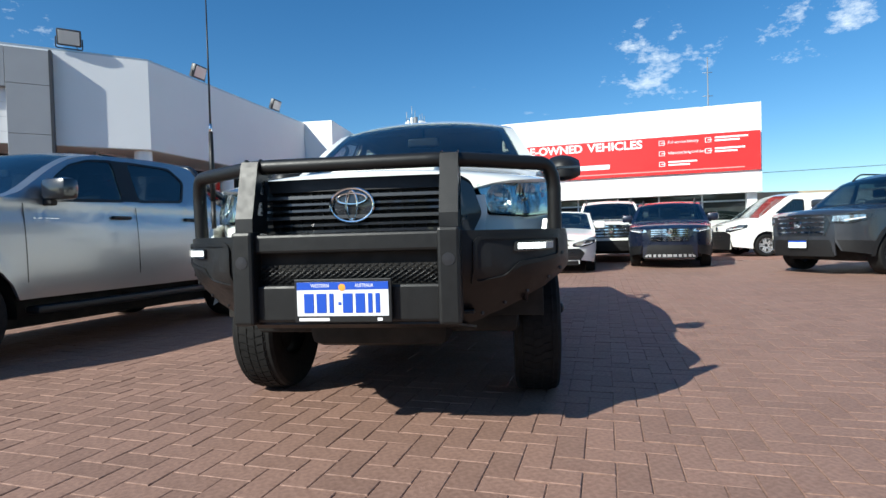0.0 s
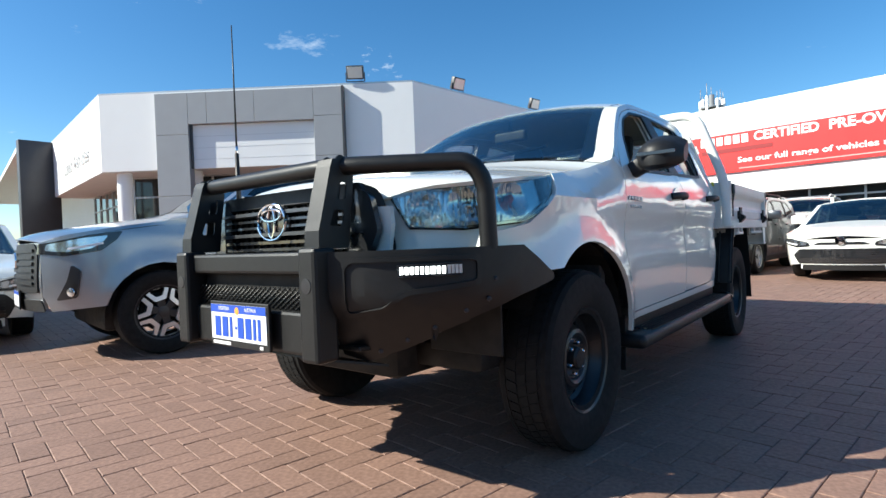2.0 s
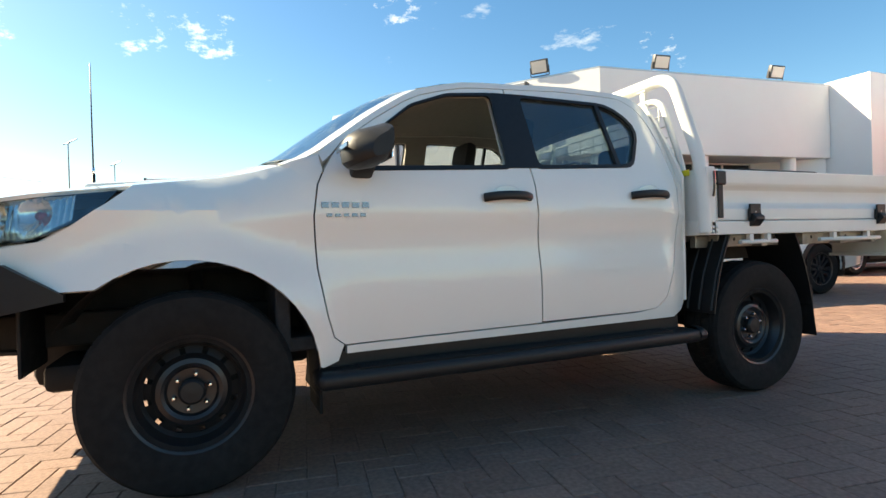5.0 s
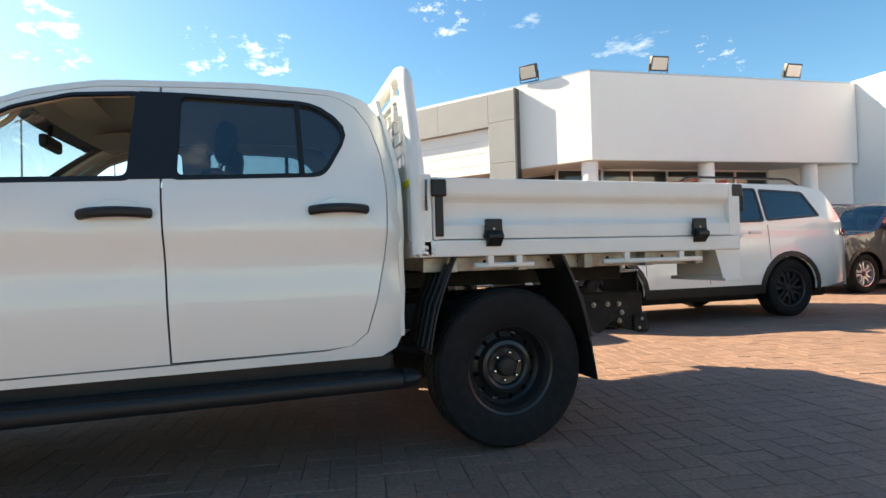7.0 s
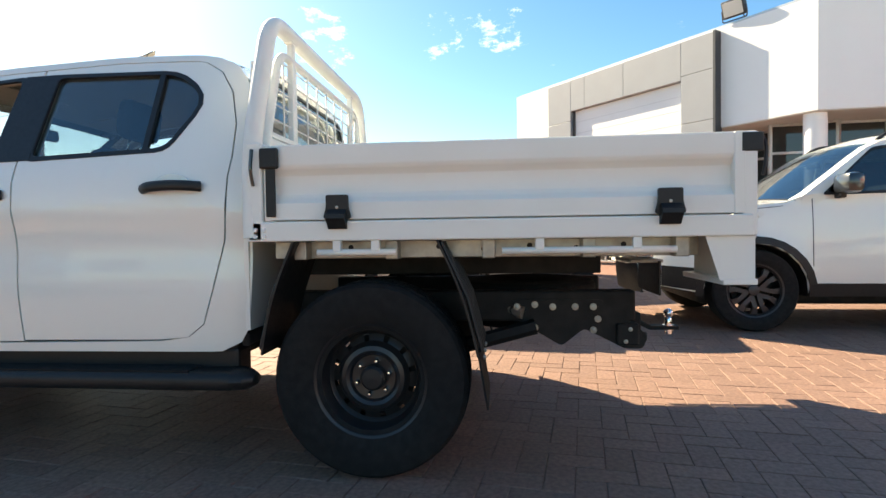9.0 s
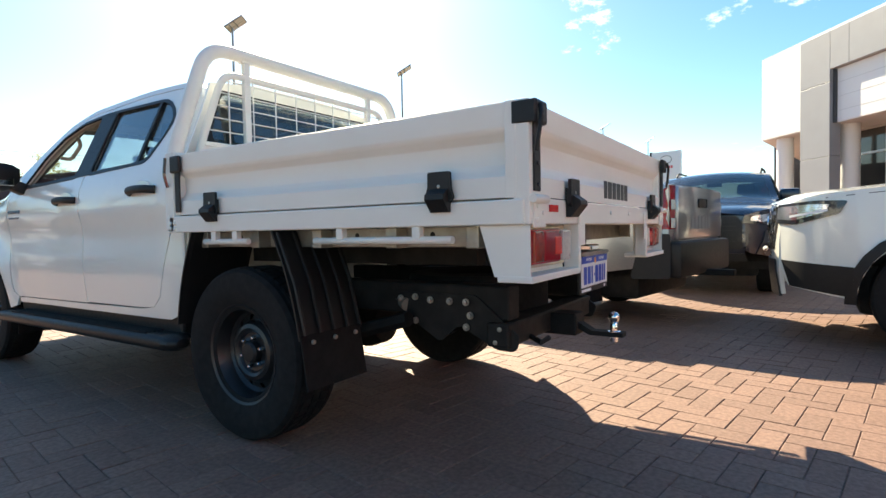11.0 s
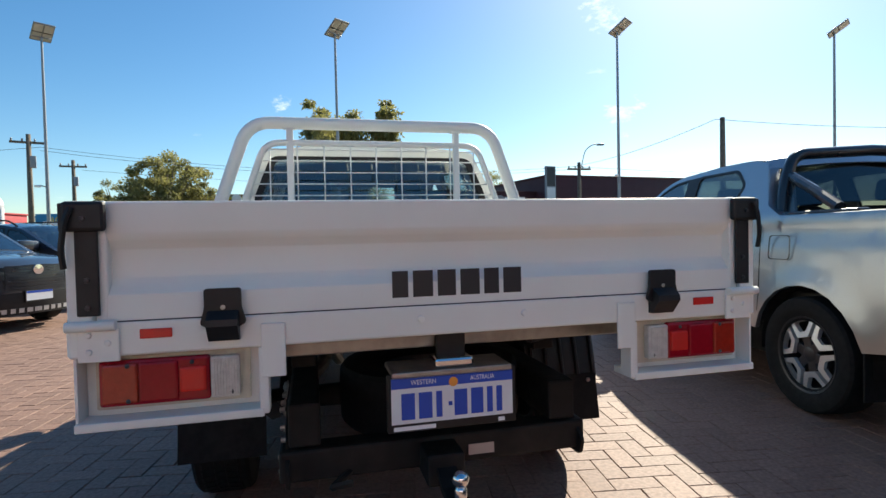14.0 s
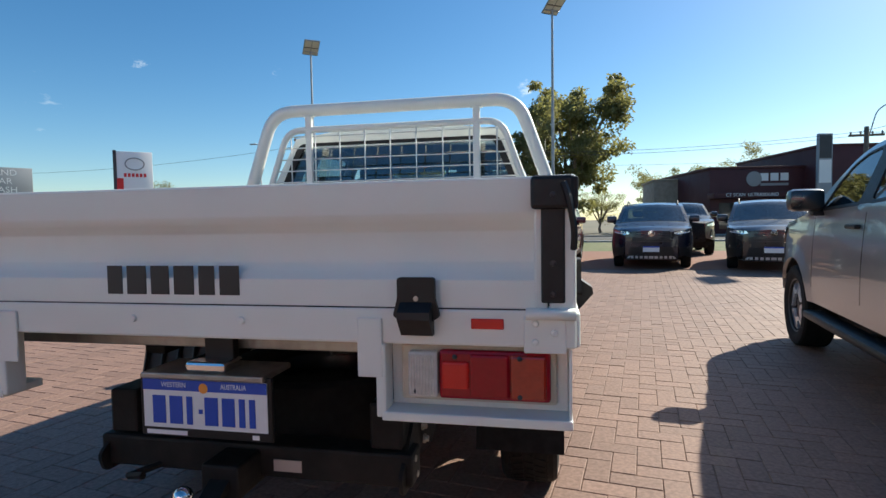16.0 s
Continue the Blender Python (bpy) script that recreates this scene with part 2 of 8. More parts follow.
PAVER = mat("clay_paver", (0.232, 0.139, 0.104), 0.66, spec=0.42, patch=0.4, second=(0.200, 0.118, 0.090), pscale=0.9, var=0.24, scale=45, bump=0.3, bscale=140, spread=0.10, island=True)
PAVER_ONE = mat("clay_paver_piece", (0.232, 0.139, 0.104), 0.66, spec=0.42, patch=0.4, second=(0.200, 0.118, 0.090), pscale=0.9, var=0.24, scale=45, bump=0.3, bscale=140, spread=0.10)
SAND = mat("joint_sand", (0.250, 0.165, 0.128), 0.95, spec=0.15, var=0.25, scale=40, patch=0.5, second=(0.2, 0.13, 0.1), pscale=1.5, bump=0.2, bscale=200)
POLE = mat("galvanised_pole", (0.33, 0.34, 0.35), 0.5, metal=0.6, var=0.1, scale=6)
WOOD_POLE = mat("weathered_timber", (0.20, 0.16, 0.12), 0.9, var=0.3, scale=8, bump=0.3, bscale=30)
BARK = mat("bark", (0.24, 0.19, 0.15), 0.9, var=0.35, scale=9, bump=0.5, bscale=25)
LEAF = mat("gum_leaf", (0.205, 0.20, 0.085), 0.55, var=0.3, scale=1.5, spread=0.4, island=True)
lt = LEAF.node_tree
l_tr, l_mx = lt.nodes.new("ShaderNodeBsdfTranslucent"), lt.nodes.new("ShaderNodeMixShader")
l_tr.inputs[0].default_value, l_mx.inputs[0].default_value = (0.32, 0.30, 0.10, 1), 0.5
lt.links.new(lt.nodes["Principled BSDF"].outputs[0], l_mx.inputs[1])
lt.links.new(l_tr.outputs[0], l_mx.inputs[2])
lt.links.new(l_mx.outputs[0], lt.nodes["Material Output"].inputs[0])
FLOOD_GLASS = mat("floodlight_glass", (0.75, 0.75, 0.7), 0.2, coat=0.6)
MAROON_WALL = mat("maroon_cladding", (0.075, 0.018, 0.022), 0.6, var=0.1, scale=1)
YELLOW_SIGN = mat("yellow_sign", (0.75, 0.50, 0.03), 0.5, var=0.05, scale=2)
TEAL_SIGN = mat("blue_sign", (0.02, 0.22, 0.42), 0.5, var=0.05, scale=2)
BRICK_FAR = mat("tan_brick_wall", (0.32, 0.22, 0.13), 0.8, var=0.2, scale=4)
RED_WALL = mat("red_sign_wall", (0.42, 0.03, 0.04), 0.6, var=0.1, scale=2)

# ---- building blocks ----


def finish(ob, angle=32):
    me = ob.data
    if any(p.use_smooth for p in me.polygons):
        flat = [not p.use_smooth for p in me.polygons]
        me.set_sharp_from_angle(angle=radians(angle))
        me.polygons.foreach_set("use_smooth", [not f for f in flat])
    return ob


def mesh_of(name, bm, material, recalc=True):
    if recalc:
        bmesh.ops.recalc_face_normals(bm, faces=bm.faces)
    me = bpy.data.meshes.new(name)
    bm.to_mesh(me)
    bm.free()
    me.materials.append(material)
    return me


def part(name, bm, material, parent, label="", angle=32):
    """One mesh object under a thing or under a part."""
    ob = finish(new(name, mesh_of(name, bm, material)), angle)
    ob.parent = parent
    if label:
        ob["label"] = label
    return ob


def thing(name, label, category, m=None, group="", kind=""):
    ob = new(name)
    ob.empty_display_size = 0.1
    if m is not None:
        ob.matrix_basis = m
    return tagged(ob, label, category, group, kind)


def single(name, bm, material, label, category, m=None, group="", kind="", angle=32):
    ob = finish(new(name, mesh_of(name, bm, material)), angle)
    if m is not None:
        ob.matrix_basis = m
    return tagged(ob, label, category, group, kind)


def add_box(bm, x0, x1, y0, y1, z0, z1, bevel=0.0, m=None, seg=2):
    r = bmesh.ops.create_cube(bm, size=1.0)
    vs = r["verts"]
    for v in vs:
        v.co = Vector(((x0 + x1) / 2 + v.co.x * (x1 - x0), (y0 + y1) / 2 + v.co.y * (y1 - y0), (z0 + z1) / 2 + v.co.z * (z1 - z0)))
    if bevel:
        es = list({e for v in vs for e in v.link_edges})
        r2 = bmesh.ops.bevel(bm, geom=es, offset=bevel, segments=seg, profile=0.5, affect="EDGES")
        vs = list({v for f in r2["faces"] for v in f.verts} | {v for v in vs if v.is_valid})
    if bevel >= 0.02:
        for f in {f for v in vs for f in v.link_faces}:
            f.smooth = True
    if m is not None:
        bmesh.ops.transform(bm, matrix=m, verts=vs)
    return vs


def box(x0, x1, y0, y1, z0, z1, bevel=0.0, m=None, seg=2):
    bm = bmesh.new()
    add_box(bm, x0, x1, y0, y1, z0, z1, bevel, m, seg)
    return bm


def add_tube(bm, pts, r, n=12, caps=True, closed=False):
    """A round bar along pts; r is one radius or one for each point."""
    pts = [Vector(p) for p in pts]
    rs = r if isinstance(r, (list, tuple)) else [r] * len(pts)
    rings, up = [], None
    for i, p in enumerate(pts):
        a = pts[i - 1] if (i or closed) else p
        b = pts[(i + 1) % len(pts)] if (i < len(pts) - 1 or closed) else p
        d = (b - a).normalized()
        if up is None:
            up = d.orthogonal().normalized()
        up = (up - d * up.dot(d)).normalized()
        side = d.cross(up)
        rings.append([bm.verts.new(p + (up * math.cos(k * 2 * math.pi / n) + side * math.sin(k * 2 * math.pi / n)) * rs[i]) for k in range(n)])
    m = len(rings)
    for i in range(m if closed else m - 1):
        a, b = rings[i], rings[(i + 1) % m]
        for k in range(n):
            bm.faces.new((a[k], a[(k + 1) % n], b[(k + 1) % n], b[k])).smooth = True
    if caps and not closed:
        bm.faces.new(rings[0][::-1])
        bm.faces.new(rings[-1])


def tube(pts, r, n=12, closed=False):
    bm = bmesh.new()
    add_tube(bm, pts, r, n, True, closed)
    return bm


def bend(pts, r, n=5):
    """A polyline in space with its inner corners rounded by r."""
    pts = [Vector(p) for p in pts]
    out = [pts[0]]
    for a, b, c in zip(pts, pts[1:], pts[2:]):
        u, w = (a - b), (c - b)
        k = min(r, u.length * 0.48, w.length * 0.48)
        p, q = b + u.normalized() * k, b + w.normalized() * k
        for i in range(n + 1):
            s = i / n
            out.append(p * (1 - s) ** 2 + b * 2 * s * (1 - s) + q * s * s)
    out.append(pts[-1])
    return out


def rnd(pts, r=0.03, n=4):
    """A closed flat polygon with rounded corners; a point may carry its own radius."""
    out, m = [], len(pts)
    for i in range(m):
        a, b, c = (Vector(pts[(i + k) % m][:2]) for k in (-1, 0, 1))
        rr = pts[i][2] if len(pts[i]) > 2 else r
        u, w = a - b, c - b
        k = min(rr, u.length * 0.45, w.length * 0.45)
        if k < 1e-4:
            out.append((b.x, b.y))
            continue
        p, q = b + u.normalized() * k, b + w.normalized() * k
        for j in range(n + 1):
            s = j / n
            v = p * (1 - s) ** 2 + b * 2 * s * (1 - s) + q * s * s
            out.append((v.x, v.y))
    return out


def thicken(bm, thick):
    """Gives an open sheet of a vehicle its thickness, inwards."""
    bmesh.ops.remove_doubles(bm, verts=bm.verts[:], dist=0.0004)
    bmesh.ops.recalc_face_normals(bm, faces=bm.faces)
    total, mid = Vector(), Vector()
    for f in bm.faces:
        total += f.normal * f.calc_area()
    for v in bm.verts:
        mid += v.co / len(bm.verts)
    k = max(range(3), key=lambda i: abs(total[i]))
    want = (mid.x, mid.y - 1.5, 1.0)[k]
    if total[k] * want < 0:
        bmesh.ops.reverse_faces(bm, faces=bm.faces[:])
    bm.normal_update()
    old = list(bm.verts)
    faces, rim = list(bm.faces), [e for e in bm.edges if len(e.link_faces) == 1]
    twin = {v: bm.verts.new(v.co - v.normal * thick) for v in old}
    for e in rim:
        lp = e.link_loops[0]
        a, b = lp.vert, lp.link_loop_next.vert
        bm.faces.new((b, a, twin[a], twin[b]))
    for f in faces:
        bm.faces.new([twin[v] for v in reversed(f.verts)]).smooth = f.smooth


def panel(poly, fmap, step=0.12, thick=0.02, holes=()):
    """A sheet cut to a flat outline, laid on a curved surface by fmap(u, v), with thickness."""
    bm = bmesh.new()
    edges = []
    for loop in (poly, *holes):
        vs = [bm.verts.new((u, v, 0)) for u, v in loop]
        edges += [bm.edges.new((vs[i], vs[(i + 1) % len(vs)])) for i in range(len(vs))]
    bmesh.ops.triangle_fill(bm, use_beauty=True, use_dissolve=False, edges=edges)
    if step:
        us, ws = [v.co.x for v in bm.verts], [v.co.y for v in bm.verts]
        for lo, hi, no in ((min(us), max(us), (1, 0, 0)), (min(ws), max(ws), (0, 1, 0))):
            k = max(1, round((hi - lo) / step))
            for i in range(1, k):
                c = lo + (hi - lo) * i / k
                bmesh.ops.bisect_plane(bm, geom=bm.verts[:] + bm.edges[:] + bm.faces[:], plane_co=(c, c, 0), plane_no=no, dist=1e-5)
    for v in bm.verts:
        v.co = Vector(fmap(v.co.x, v.co.y))
    for f in bm.faces:
        f.smooth = True
    if thick:
        thicken(bm, thick)
    return bm


def add_lathe(bm, profile, n=40, m=None, axis="x"):
    """profile: (along, radius) turned round the x axis."""
    rings = []
    for a, r in profile:
        ring = []
        for k in range(n):
            c, s = math.cos(k * 2 * math.pi / n), math.sin(k * 2 * math.pi / n)
            co = Vector((a, r * c, r * s)) if axis == "x" else Vector((r * c, r * s, a))
            ring.append(bm.verts.new(m @ co if m is not None else co))
        rings.append(ring)
    for a, b in zip(rings, rings[1:]):
        for k in range(n):
            bm.faces.new((a[k], a[(k + 1) % n], b[(k + 1) % n], b[k])).smooth = True
    return rings


def lathe(profile, n=40, m=None, axis="x", caps=False):
    bm = bmesh.new()
    rings = add_lathe(bm, profile, n, m, axis)
    if caps:
        bm.faces.new(rings[0][::-1])
        bm.faces.new(rings[-1])
    return bm


def sheet(fn, us, ws, thick=0.0):
    """A grid surface fn(u, v)."""
    bm = bmesh.new()
    vs = [[bm.verts.new(fn(u, w)) for w in ws] for u in us]
    for i in range(len(us) - 1):
        for j in range(len(ws) - 1):
            bm.faces.new((vs[i][j], vs[i + 1][j], vs[i + 1][j + 1], vs[i][j + 1])).smooth = True
    if thick:
        thicken(bm, thick)
    return bm


def curve1(pts):
    """A smooth height curve through (y, z) points."""
    ys, zs = [p[0] for p in pts], [p[1] for p in pts]

    def at(y):
        w = 0.06
        return float(sum(np.interp(y + d * w, ys, zs) * k for d, k in ((-1, 0.25), (0, 0.5), (1, 0.25))))
    return at


def lin(a, b, n):
    return [a + (b - a) * i / (n - 1) for i in range(n)]


def text_mesh(body, size, depth=0.004, align="CENTER", bold=0.0, width=0.0):
    """Flat lettering in the built-in font, in the x-y plane; width: squeezed to that many metres."""
    cu = bpy.data.curves.new("lettering", "FONT")
    cu.body, cu.size, cu.align_x, cu.align_y, cu.extrude, cu.offset = body, size, align, "CENTER", depth / 2, bold
    cu.resolution_u = 3
    ob = bpy.data.objects.new("lettering", cu)
    scene.collection.objects.link(ob)
    bpy.context.view_layer.update()
    me = bpy.data.meshes.new_from_object(ob.evaluated_get(bpy.context.evaluated_depsgraph_get()))
    bpy.data.objects.remove(ob)
    if width:
        xs = [v.co.x for v in me.vertices]
        k = width / (max(xs) - min(xs))
        for v in me.vertices:
            v.co.x *= k
    return me


def lettering(body, size, material, m, parent, width=0.0, bold=0.0, align="CENTER", name="letter", depth=0.004):
    """A line of raised letters, each a part of its own."""
    bm = bmesh.new()
    bm.from_mesh(text_mesh(body, size, depth, align, bold, width))
    left = set(bm.verts)
    while left:
        stack, group = [next(iter(left))], set()
        while stack:
            v = stack.pop()
            if v in group:
                continue
            group.add(v)
            stack.extend(e.other_vert(v) for e in v.link_edges if e.other_vert(v) not in group)
        left -= group
        idx = {v: i for i, v in enumerate(group)}
        faces = {f for v in group for f in v.link_faces}
        me = bpy.data.meshes.new(name)
        me.from_pydata([v.co[:] for v in idx], [], [[idx[v] for v in f.verts] for f in faces])
        me.materials.append(material)
        ob = new(name, me)
        ob.parent, ob.matrix_basis = parent, m
    bm.free()

# ---- ground ----
PX0, PX1, PY0, PY1 = -9.0, 9.0, -8.0, 13.0
bm = bmesh.new()
bmesh.ops.create_grid(bm, x_segments=8, y_segments=8, size=2500)
bmesh.ops.translate(bm, verts=bm.verts, vec=(0, 0, -0.06))
single("ground", bm, FIELD, "dry open ground reaching the horizon", "ground", kind="structure")

bm = bmesh.new()
for x0, x1, y0, y1, z1 in ((PX0, PX1, PY0, PY1, -0.006), (-34, PX0, -16, 24, 0.0), (PX1, 30, -16, 24, 0.0), (PX0, PX1, -16, PY0, 0.0), (PX0, PX1, PY1, 24, 0.0)):
    add_box(bm, x0, x1, y0, y1, -0.055, z1)
bed = single("pavement", bm, SAND, "sandy bed and outer paving of the sales yard", "pavement", kind="structure")
# outer paving: fine joints beyond the reach of single pieces
OUTER = mat("outer_paving", (0.29, 0.165, 0.122), 0.85, spec=0.15, patch=0.4, second=(0.20, 0.112, 0.088), pscale=0.9, var=0.4, scale=30, bump=0.3, bscale=90)
t = OUTER.node_tree
brick = t.nodes.new("ShaderNodeTexBrick")
tc = t.nodes.new("ShaderNodeTexCoord")
mp = t.nodes.new("ShaderNodeMapping")
mp.inputs["Rotation"].default_value = (0, 0, radians(-9))
t.links.new(tc.outputs["Object"], mp.inputs[0])
t.links.new(mp.outputs[0], brick.inputs["Vector"])
brick.inputs["Scale"].default_value = 1.0
brick.inputs["Brick Width"].default_value, brick.inputs["Row Height"].default_value, brick.inputs["Mortar Size"].default_value = 0.236, 0.118, 0.004
brick.inputs["Color1"].default_value, brick.inputs["Color2"].default_value, brick.inputs["Mortar"].default_value = (0.275, 0.146, 0.11, 1), (0.24, 0.13, 0.10, 1), (0.32, 0.24, 0.19, 1)
t.links.new(brick.outputs["Color"], t.nodes["Principled BSDF"].inputs["Base Color"])
bed.data.materials.append(OUTER)
for p in bed.data.polygons:
    if abs(p.center.x) > 9.01 or p.center.y > PY1 + 0.01 or p.center.y < PY0 - 0.01:
        p.material_index = 1

bm = box(-300, 300, -35.4, -24.9, -0.05, -0.02)
single("road", bm, ASPHALT, "dark grey asphalt main road", "road", kind="structure")
for n, y0, y1 in (("kerb_1", -24.9, -24.6), ("kerb_2", -35.7, -35.4)):
    single(n, box(-200, 200, y0, y1, -0.05, 0.09, 0.03), CONCRETE, "pale concrete kerb along the road", "kerb", kind="structure")
single("verge", box(-200, 200, -24.6, -16.0, -0.05, 0.0), mat("verge_grass", (0.10, 0.12, 0.04), 0.9, var=0.3, scale=4, patch=0.5, second=(0.2, 0.16, 0.09), pscale=0.7, bump=0.5, bscale=50), "thin dry grass verge beside the road", "grass", kind="structure")

# ---- showroom ----


def wall_run(name, p, q, z0, z1, thick, material, label, holes=(), step=0, parent=None):
    """An upright wall from plan point p to q; its face lies on that line and its thickness goes to the left."""
    p, q = Vector(p), Vector(q)
    d = (q - p)
    length = d.length
    d.normalize()
    n = Vector((-d.y, d.x))
    bm = panel([(0, z0), (length, z0), (length, z1), (0, z1)], lambda u, v: (p.x + d.x * u, p.y + d.y * u, v), step, 0, holes)
    g = bmesh.ops.extrude_face_region(bm, geom=bm.faces[:])
    bmesh.ops.translate(bm, verts=[v for v in g["geom"] if isinstance(v, bmesh.types.BMVert)], vec=(n.x * thick, n.y * thick, 0))
    if parent is not None:
        return part(name, bm, material, parent, label)
    return single(name, bm, material, label, "wall", kind="structure")


def on_line(p, d, s, off=0.0):
    d = Vector(d).normalized()
    return Vector((p[0] + d.x * s - d.y * off, p[1] + d.y * s + d.x * off))


C0 = Vector((-8.95, 10.25))
DA, DB, DC = Vector((0.106, 0.9944)).normalized(), Vector((-0.795, -0.606)).normalized(), Vector((-0.99, 0.144)).normalized()
A1 = C0 + DA * 8.60
B1 = C0 + DB * 9.66
C1 = B1 + DC * 9.2
TOP, SOF = 5.79, 3.44
wall_run("wall_east", C0, A1, SOF, TOP, 0.35, BUILD_WHITE, "smooth white fascia of the showroom")
wall_run("wall_corner", B1, C0, SOF, TOP, 0.35, BUILD_WHITE, "white fascia on the angled showroom corner")
wall_run("wall_south", C1, B1, SOF, TOP, 0.35, BUILD_WHITE, "white fascia with used vehicle lettering")


def rel(d, s, off, z=0.0, base=C0):
    """A point s along the wall line and off metres in front of it."""
    n = Vector((d.y, -d.x)) if d is not DB else Vector((-d.y, d.x))
    q = base + d * s + n * off
    return Vector((q.x, q.y, z))


# soffit and roof over the whole plan
plan = [C0, A1, A1 + Vector((-20, 3)), C1 + Vector((2, 14)), C1, B1]
mid_plan = sum(plan, Vector((0, 0))) / len(plan)
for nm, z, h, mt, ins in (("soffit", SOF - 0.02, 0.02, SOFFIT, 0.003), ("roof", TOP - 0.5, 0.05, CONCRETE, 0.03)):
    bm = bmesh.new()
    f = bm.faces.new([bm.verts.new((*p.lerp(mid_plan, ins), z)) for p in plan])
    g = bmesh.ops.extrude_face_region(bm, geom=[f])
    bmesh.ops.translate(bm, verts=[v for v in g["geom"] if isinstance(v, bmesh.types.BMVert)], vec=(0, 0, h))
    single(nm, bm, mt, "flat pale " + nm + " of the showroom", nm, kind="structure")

# recessed glazing with frames
IN = 1.4


def glazing(name, p, q, bays, z0=0.0, z1=SOF - 0.02, parent_label="shop glazing in pale aluminium frames", transom=2.75):
    ob = thing(name, parent_label, "window", kind="structure")
    p, q = Vector(p), Vector(q)
    d = (q - p)
    w = d.length / bays
    ang = math.atan2(d.y, d.x)
    m = Matrix.Translation((p.x, p.y, 0)) @ Matrix.Rotation(ang, 4, "Z")
    for i in range(bays):
        part("pane", box(i * w + 0.03, (i + 1) * w - 0.03, 0.0, 0.012, z0 + 0.05, transom - 0.03, 0, m), SHOP_GLASS, ob)
        part("pane", box(i * w + 0.03, (i + 1) * w - 0.03, 0.0, 0.012, transom + 0.03, z1 - 0.03, 0, m), SHOP_GLASS, ob)
    for i in range(bays + 1):
        part("mullion", box(i * w - 0.03, i * w + 0.03, -0.05, 0.06, z0, z1, 0.004, m), ALUMINIUM, ob)
    for z in (z0 + 0.025, transom, z1 - 0.025):
        part("rail", box(0, w * bays, -0.045, 0.055, z - 0.028, z + 0.028, 0.004, m), ALUMINIUM, ob)
    return ob


glazing("window_1", rel(DA, -0.4, -IN), rel(DA, 6.7, -IN), 6)
glazing("window_2", rel(DB, 9.5, -IN), rel(DB, 0.2, -IN), 7)
glazing("window_3", B1 + DC * 8.6 + Vector((0.19, 0.98)) * IN, B1 + Vector((0.19, 0.98)) * IN + DC * 0.9, 7)
wall_run("wall_pier", rel(DA, 6.7, -IN), rel(DA, 8.4, -0.02), 0, SOF - 0.02, 0.3, BUILD_WHITE, "white return wall beside the glazing")
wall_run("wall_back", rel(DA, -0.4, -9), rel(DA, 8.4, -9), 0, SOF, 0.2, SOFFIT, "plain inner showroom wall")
# round columns under the fascia
for k, (x, y) in enumerate((rel(DA, 0.1, -0.35)[:2], rel(DA, 3.7, -0.35)[:2], rel(DA, 7.2, -0.35)[:2], rel(DB, 7.0, -0.5)[:2], rel(DB, 9.2, -0.4)[:2])):
    single("column", lathe([(0, 0.26), (0.15, 0.26), (0.16, 0.22), (SOF - 0.02, 0.22)], 28, pose(x, y, 0), "z", True), BUILD_WHITE, "round white column under the showroom fascia", "column", group="columns of the showroom", kind="structure")
# grey portal on the angled corner
port = thing("trim_portal", "grey composite panel portal frame on white showroom", "cladding", kind="structure")


def slab(s0, s1, o0, o1, z0, z1, material, name, parent, label="", d=DB, bev=0.006):
    n = Vector((-d.y, d.x)) if d is DB else Vector((d.y, -d.x))
    m = Matrix(((d.x, n.x, 0, C0.x), (d.y, n.y, 0, C0.y), (0, 0, 1, 0), (0, 0, 0, 1)))
    s0, s1 = 2.08 + (s0 - 2.22) * 0.854, 2.08 + (s1 - 2.22) * 0.854
    return part(name, box(s0, s1, o0, o1, z0, z1, bev, m), material, parent, label)


for s0, s1, z0, z1 in ((2.30, 3.30, 4.85, 5.70), (2.30, 3.30, 3.65, 4.84), (2.30, 3.30, 1.8, 3.64), (2.30, 3.30, 0.0, 1.79),
                       (3.31, 5.4, 4.75, 5.70), (5.41, 7.1, 4.75, 5.70), (7.11, 7.77, 4.75, 5.70),
                       (7.78, 8.95, 4.45, 5.70), (7.78, 8.95, 2.6, 4.44), (7.78, 8.95, 0.0, 2.59)):
    slab(s0, s1, -0.1, 0.2, z0, z1, BUILD_GREY, "panel", port)
slab(2.22, 2.30, -0.05, 0.22, 0, 5.72, BUILD_DARK, "edge_trim", port, "dark metal edge strip")
slab(7.70, 7.775, 0.0, 0.12, 3.42, 4.748, BUILD_DARK, "inner_trim", port, "dark metal edge strip")
slab(3.31, 7.77, 0.02, 0.05, 3.42, 4.74, BUILD_WHITE, "infill", port, "white roller panel")
for z in (3.7, 4.05, 4.4):
    slab(3.32, 7.76, 0.05, 0.054, z - 0.004, z + 0.004, SOFFIT, "joint", port, bev=0)
# parapet capping
for nm, p, q in (("trim_1", C0, A1), ("trim_2", B1, C0), ("trim_3", C1, B1)):
    wall_run(nm, p + (p - q).normalized() * 0.0, q, TOP, TOP + 0.05, 0.42, ALUMINIUM, "thin metal parapet capping")
# lettering on the south fascia
sgn = thing("wall_lettering", "grey raised lettering on white fascia", "sign")
ang = math.atan2(-DC.y, -DC.x)
lp = B1 + DC * 4.0 + Vector((-0.144, -0.99)) * 0.03
lettering("Used Vehicles", 0.75, LETTER_GREY, pose(lp.x, lp.y, 4.25, 90, 0, math.degrees(ang)), sgn, width=4.6, bold=0.008)
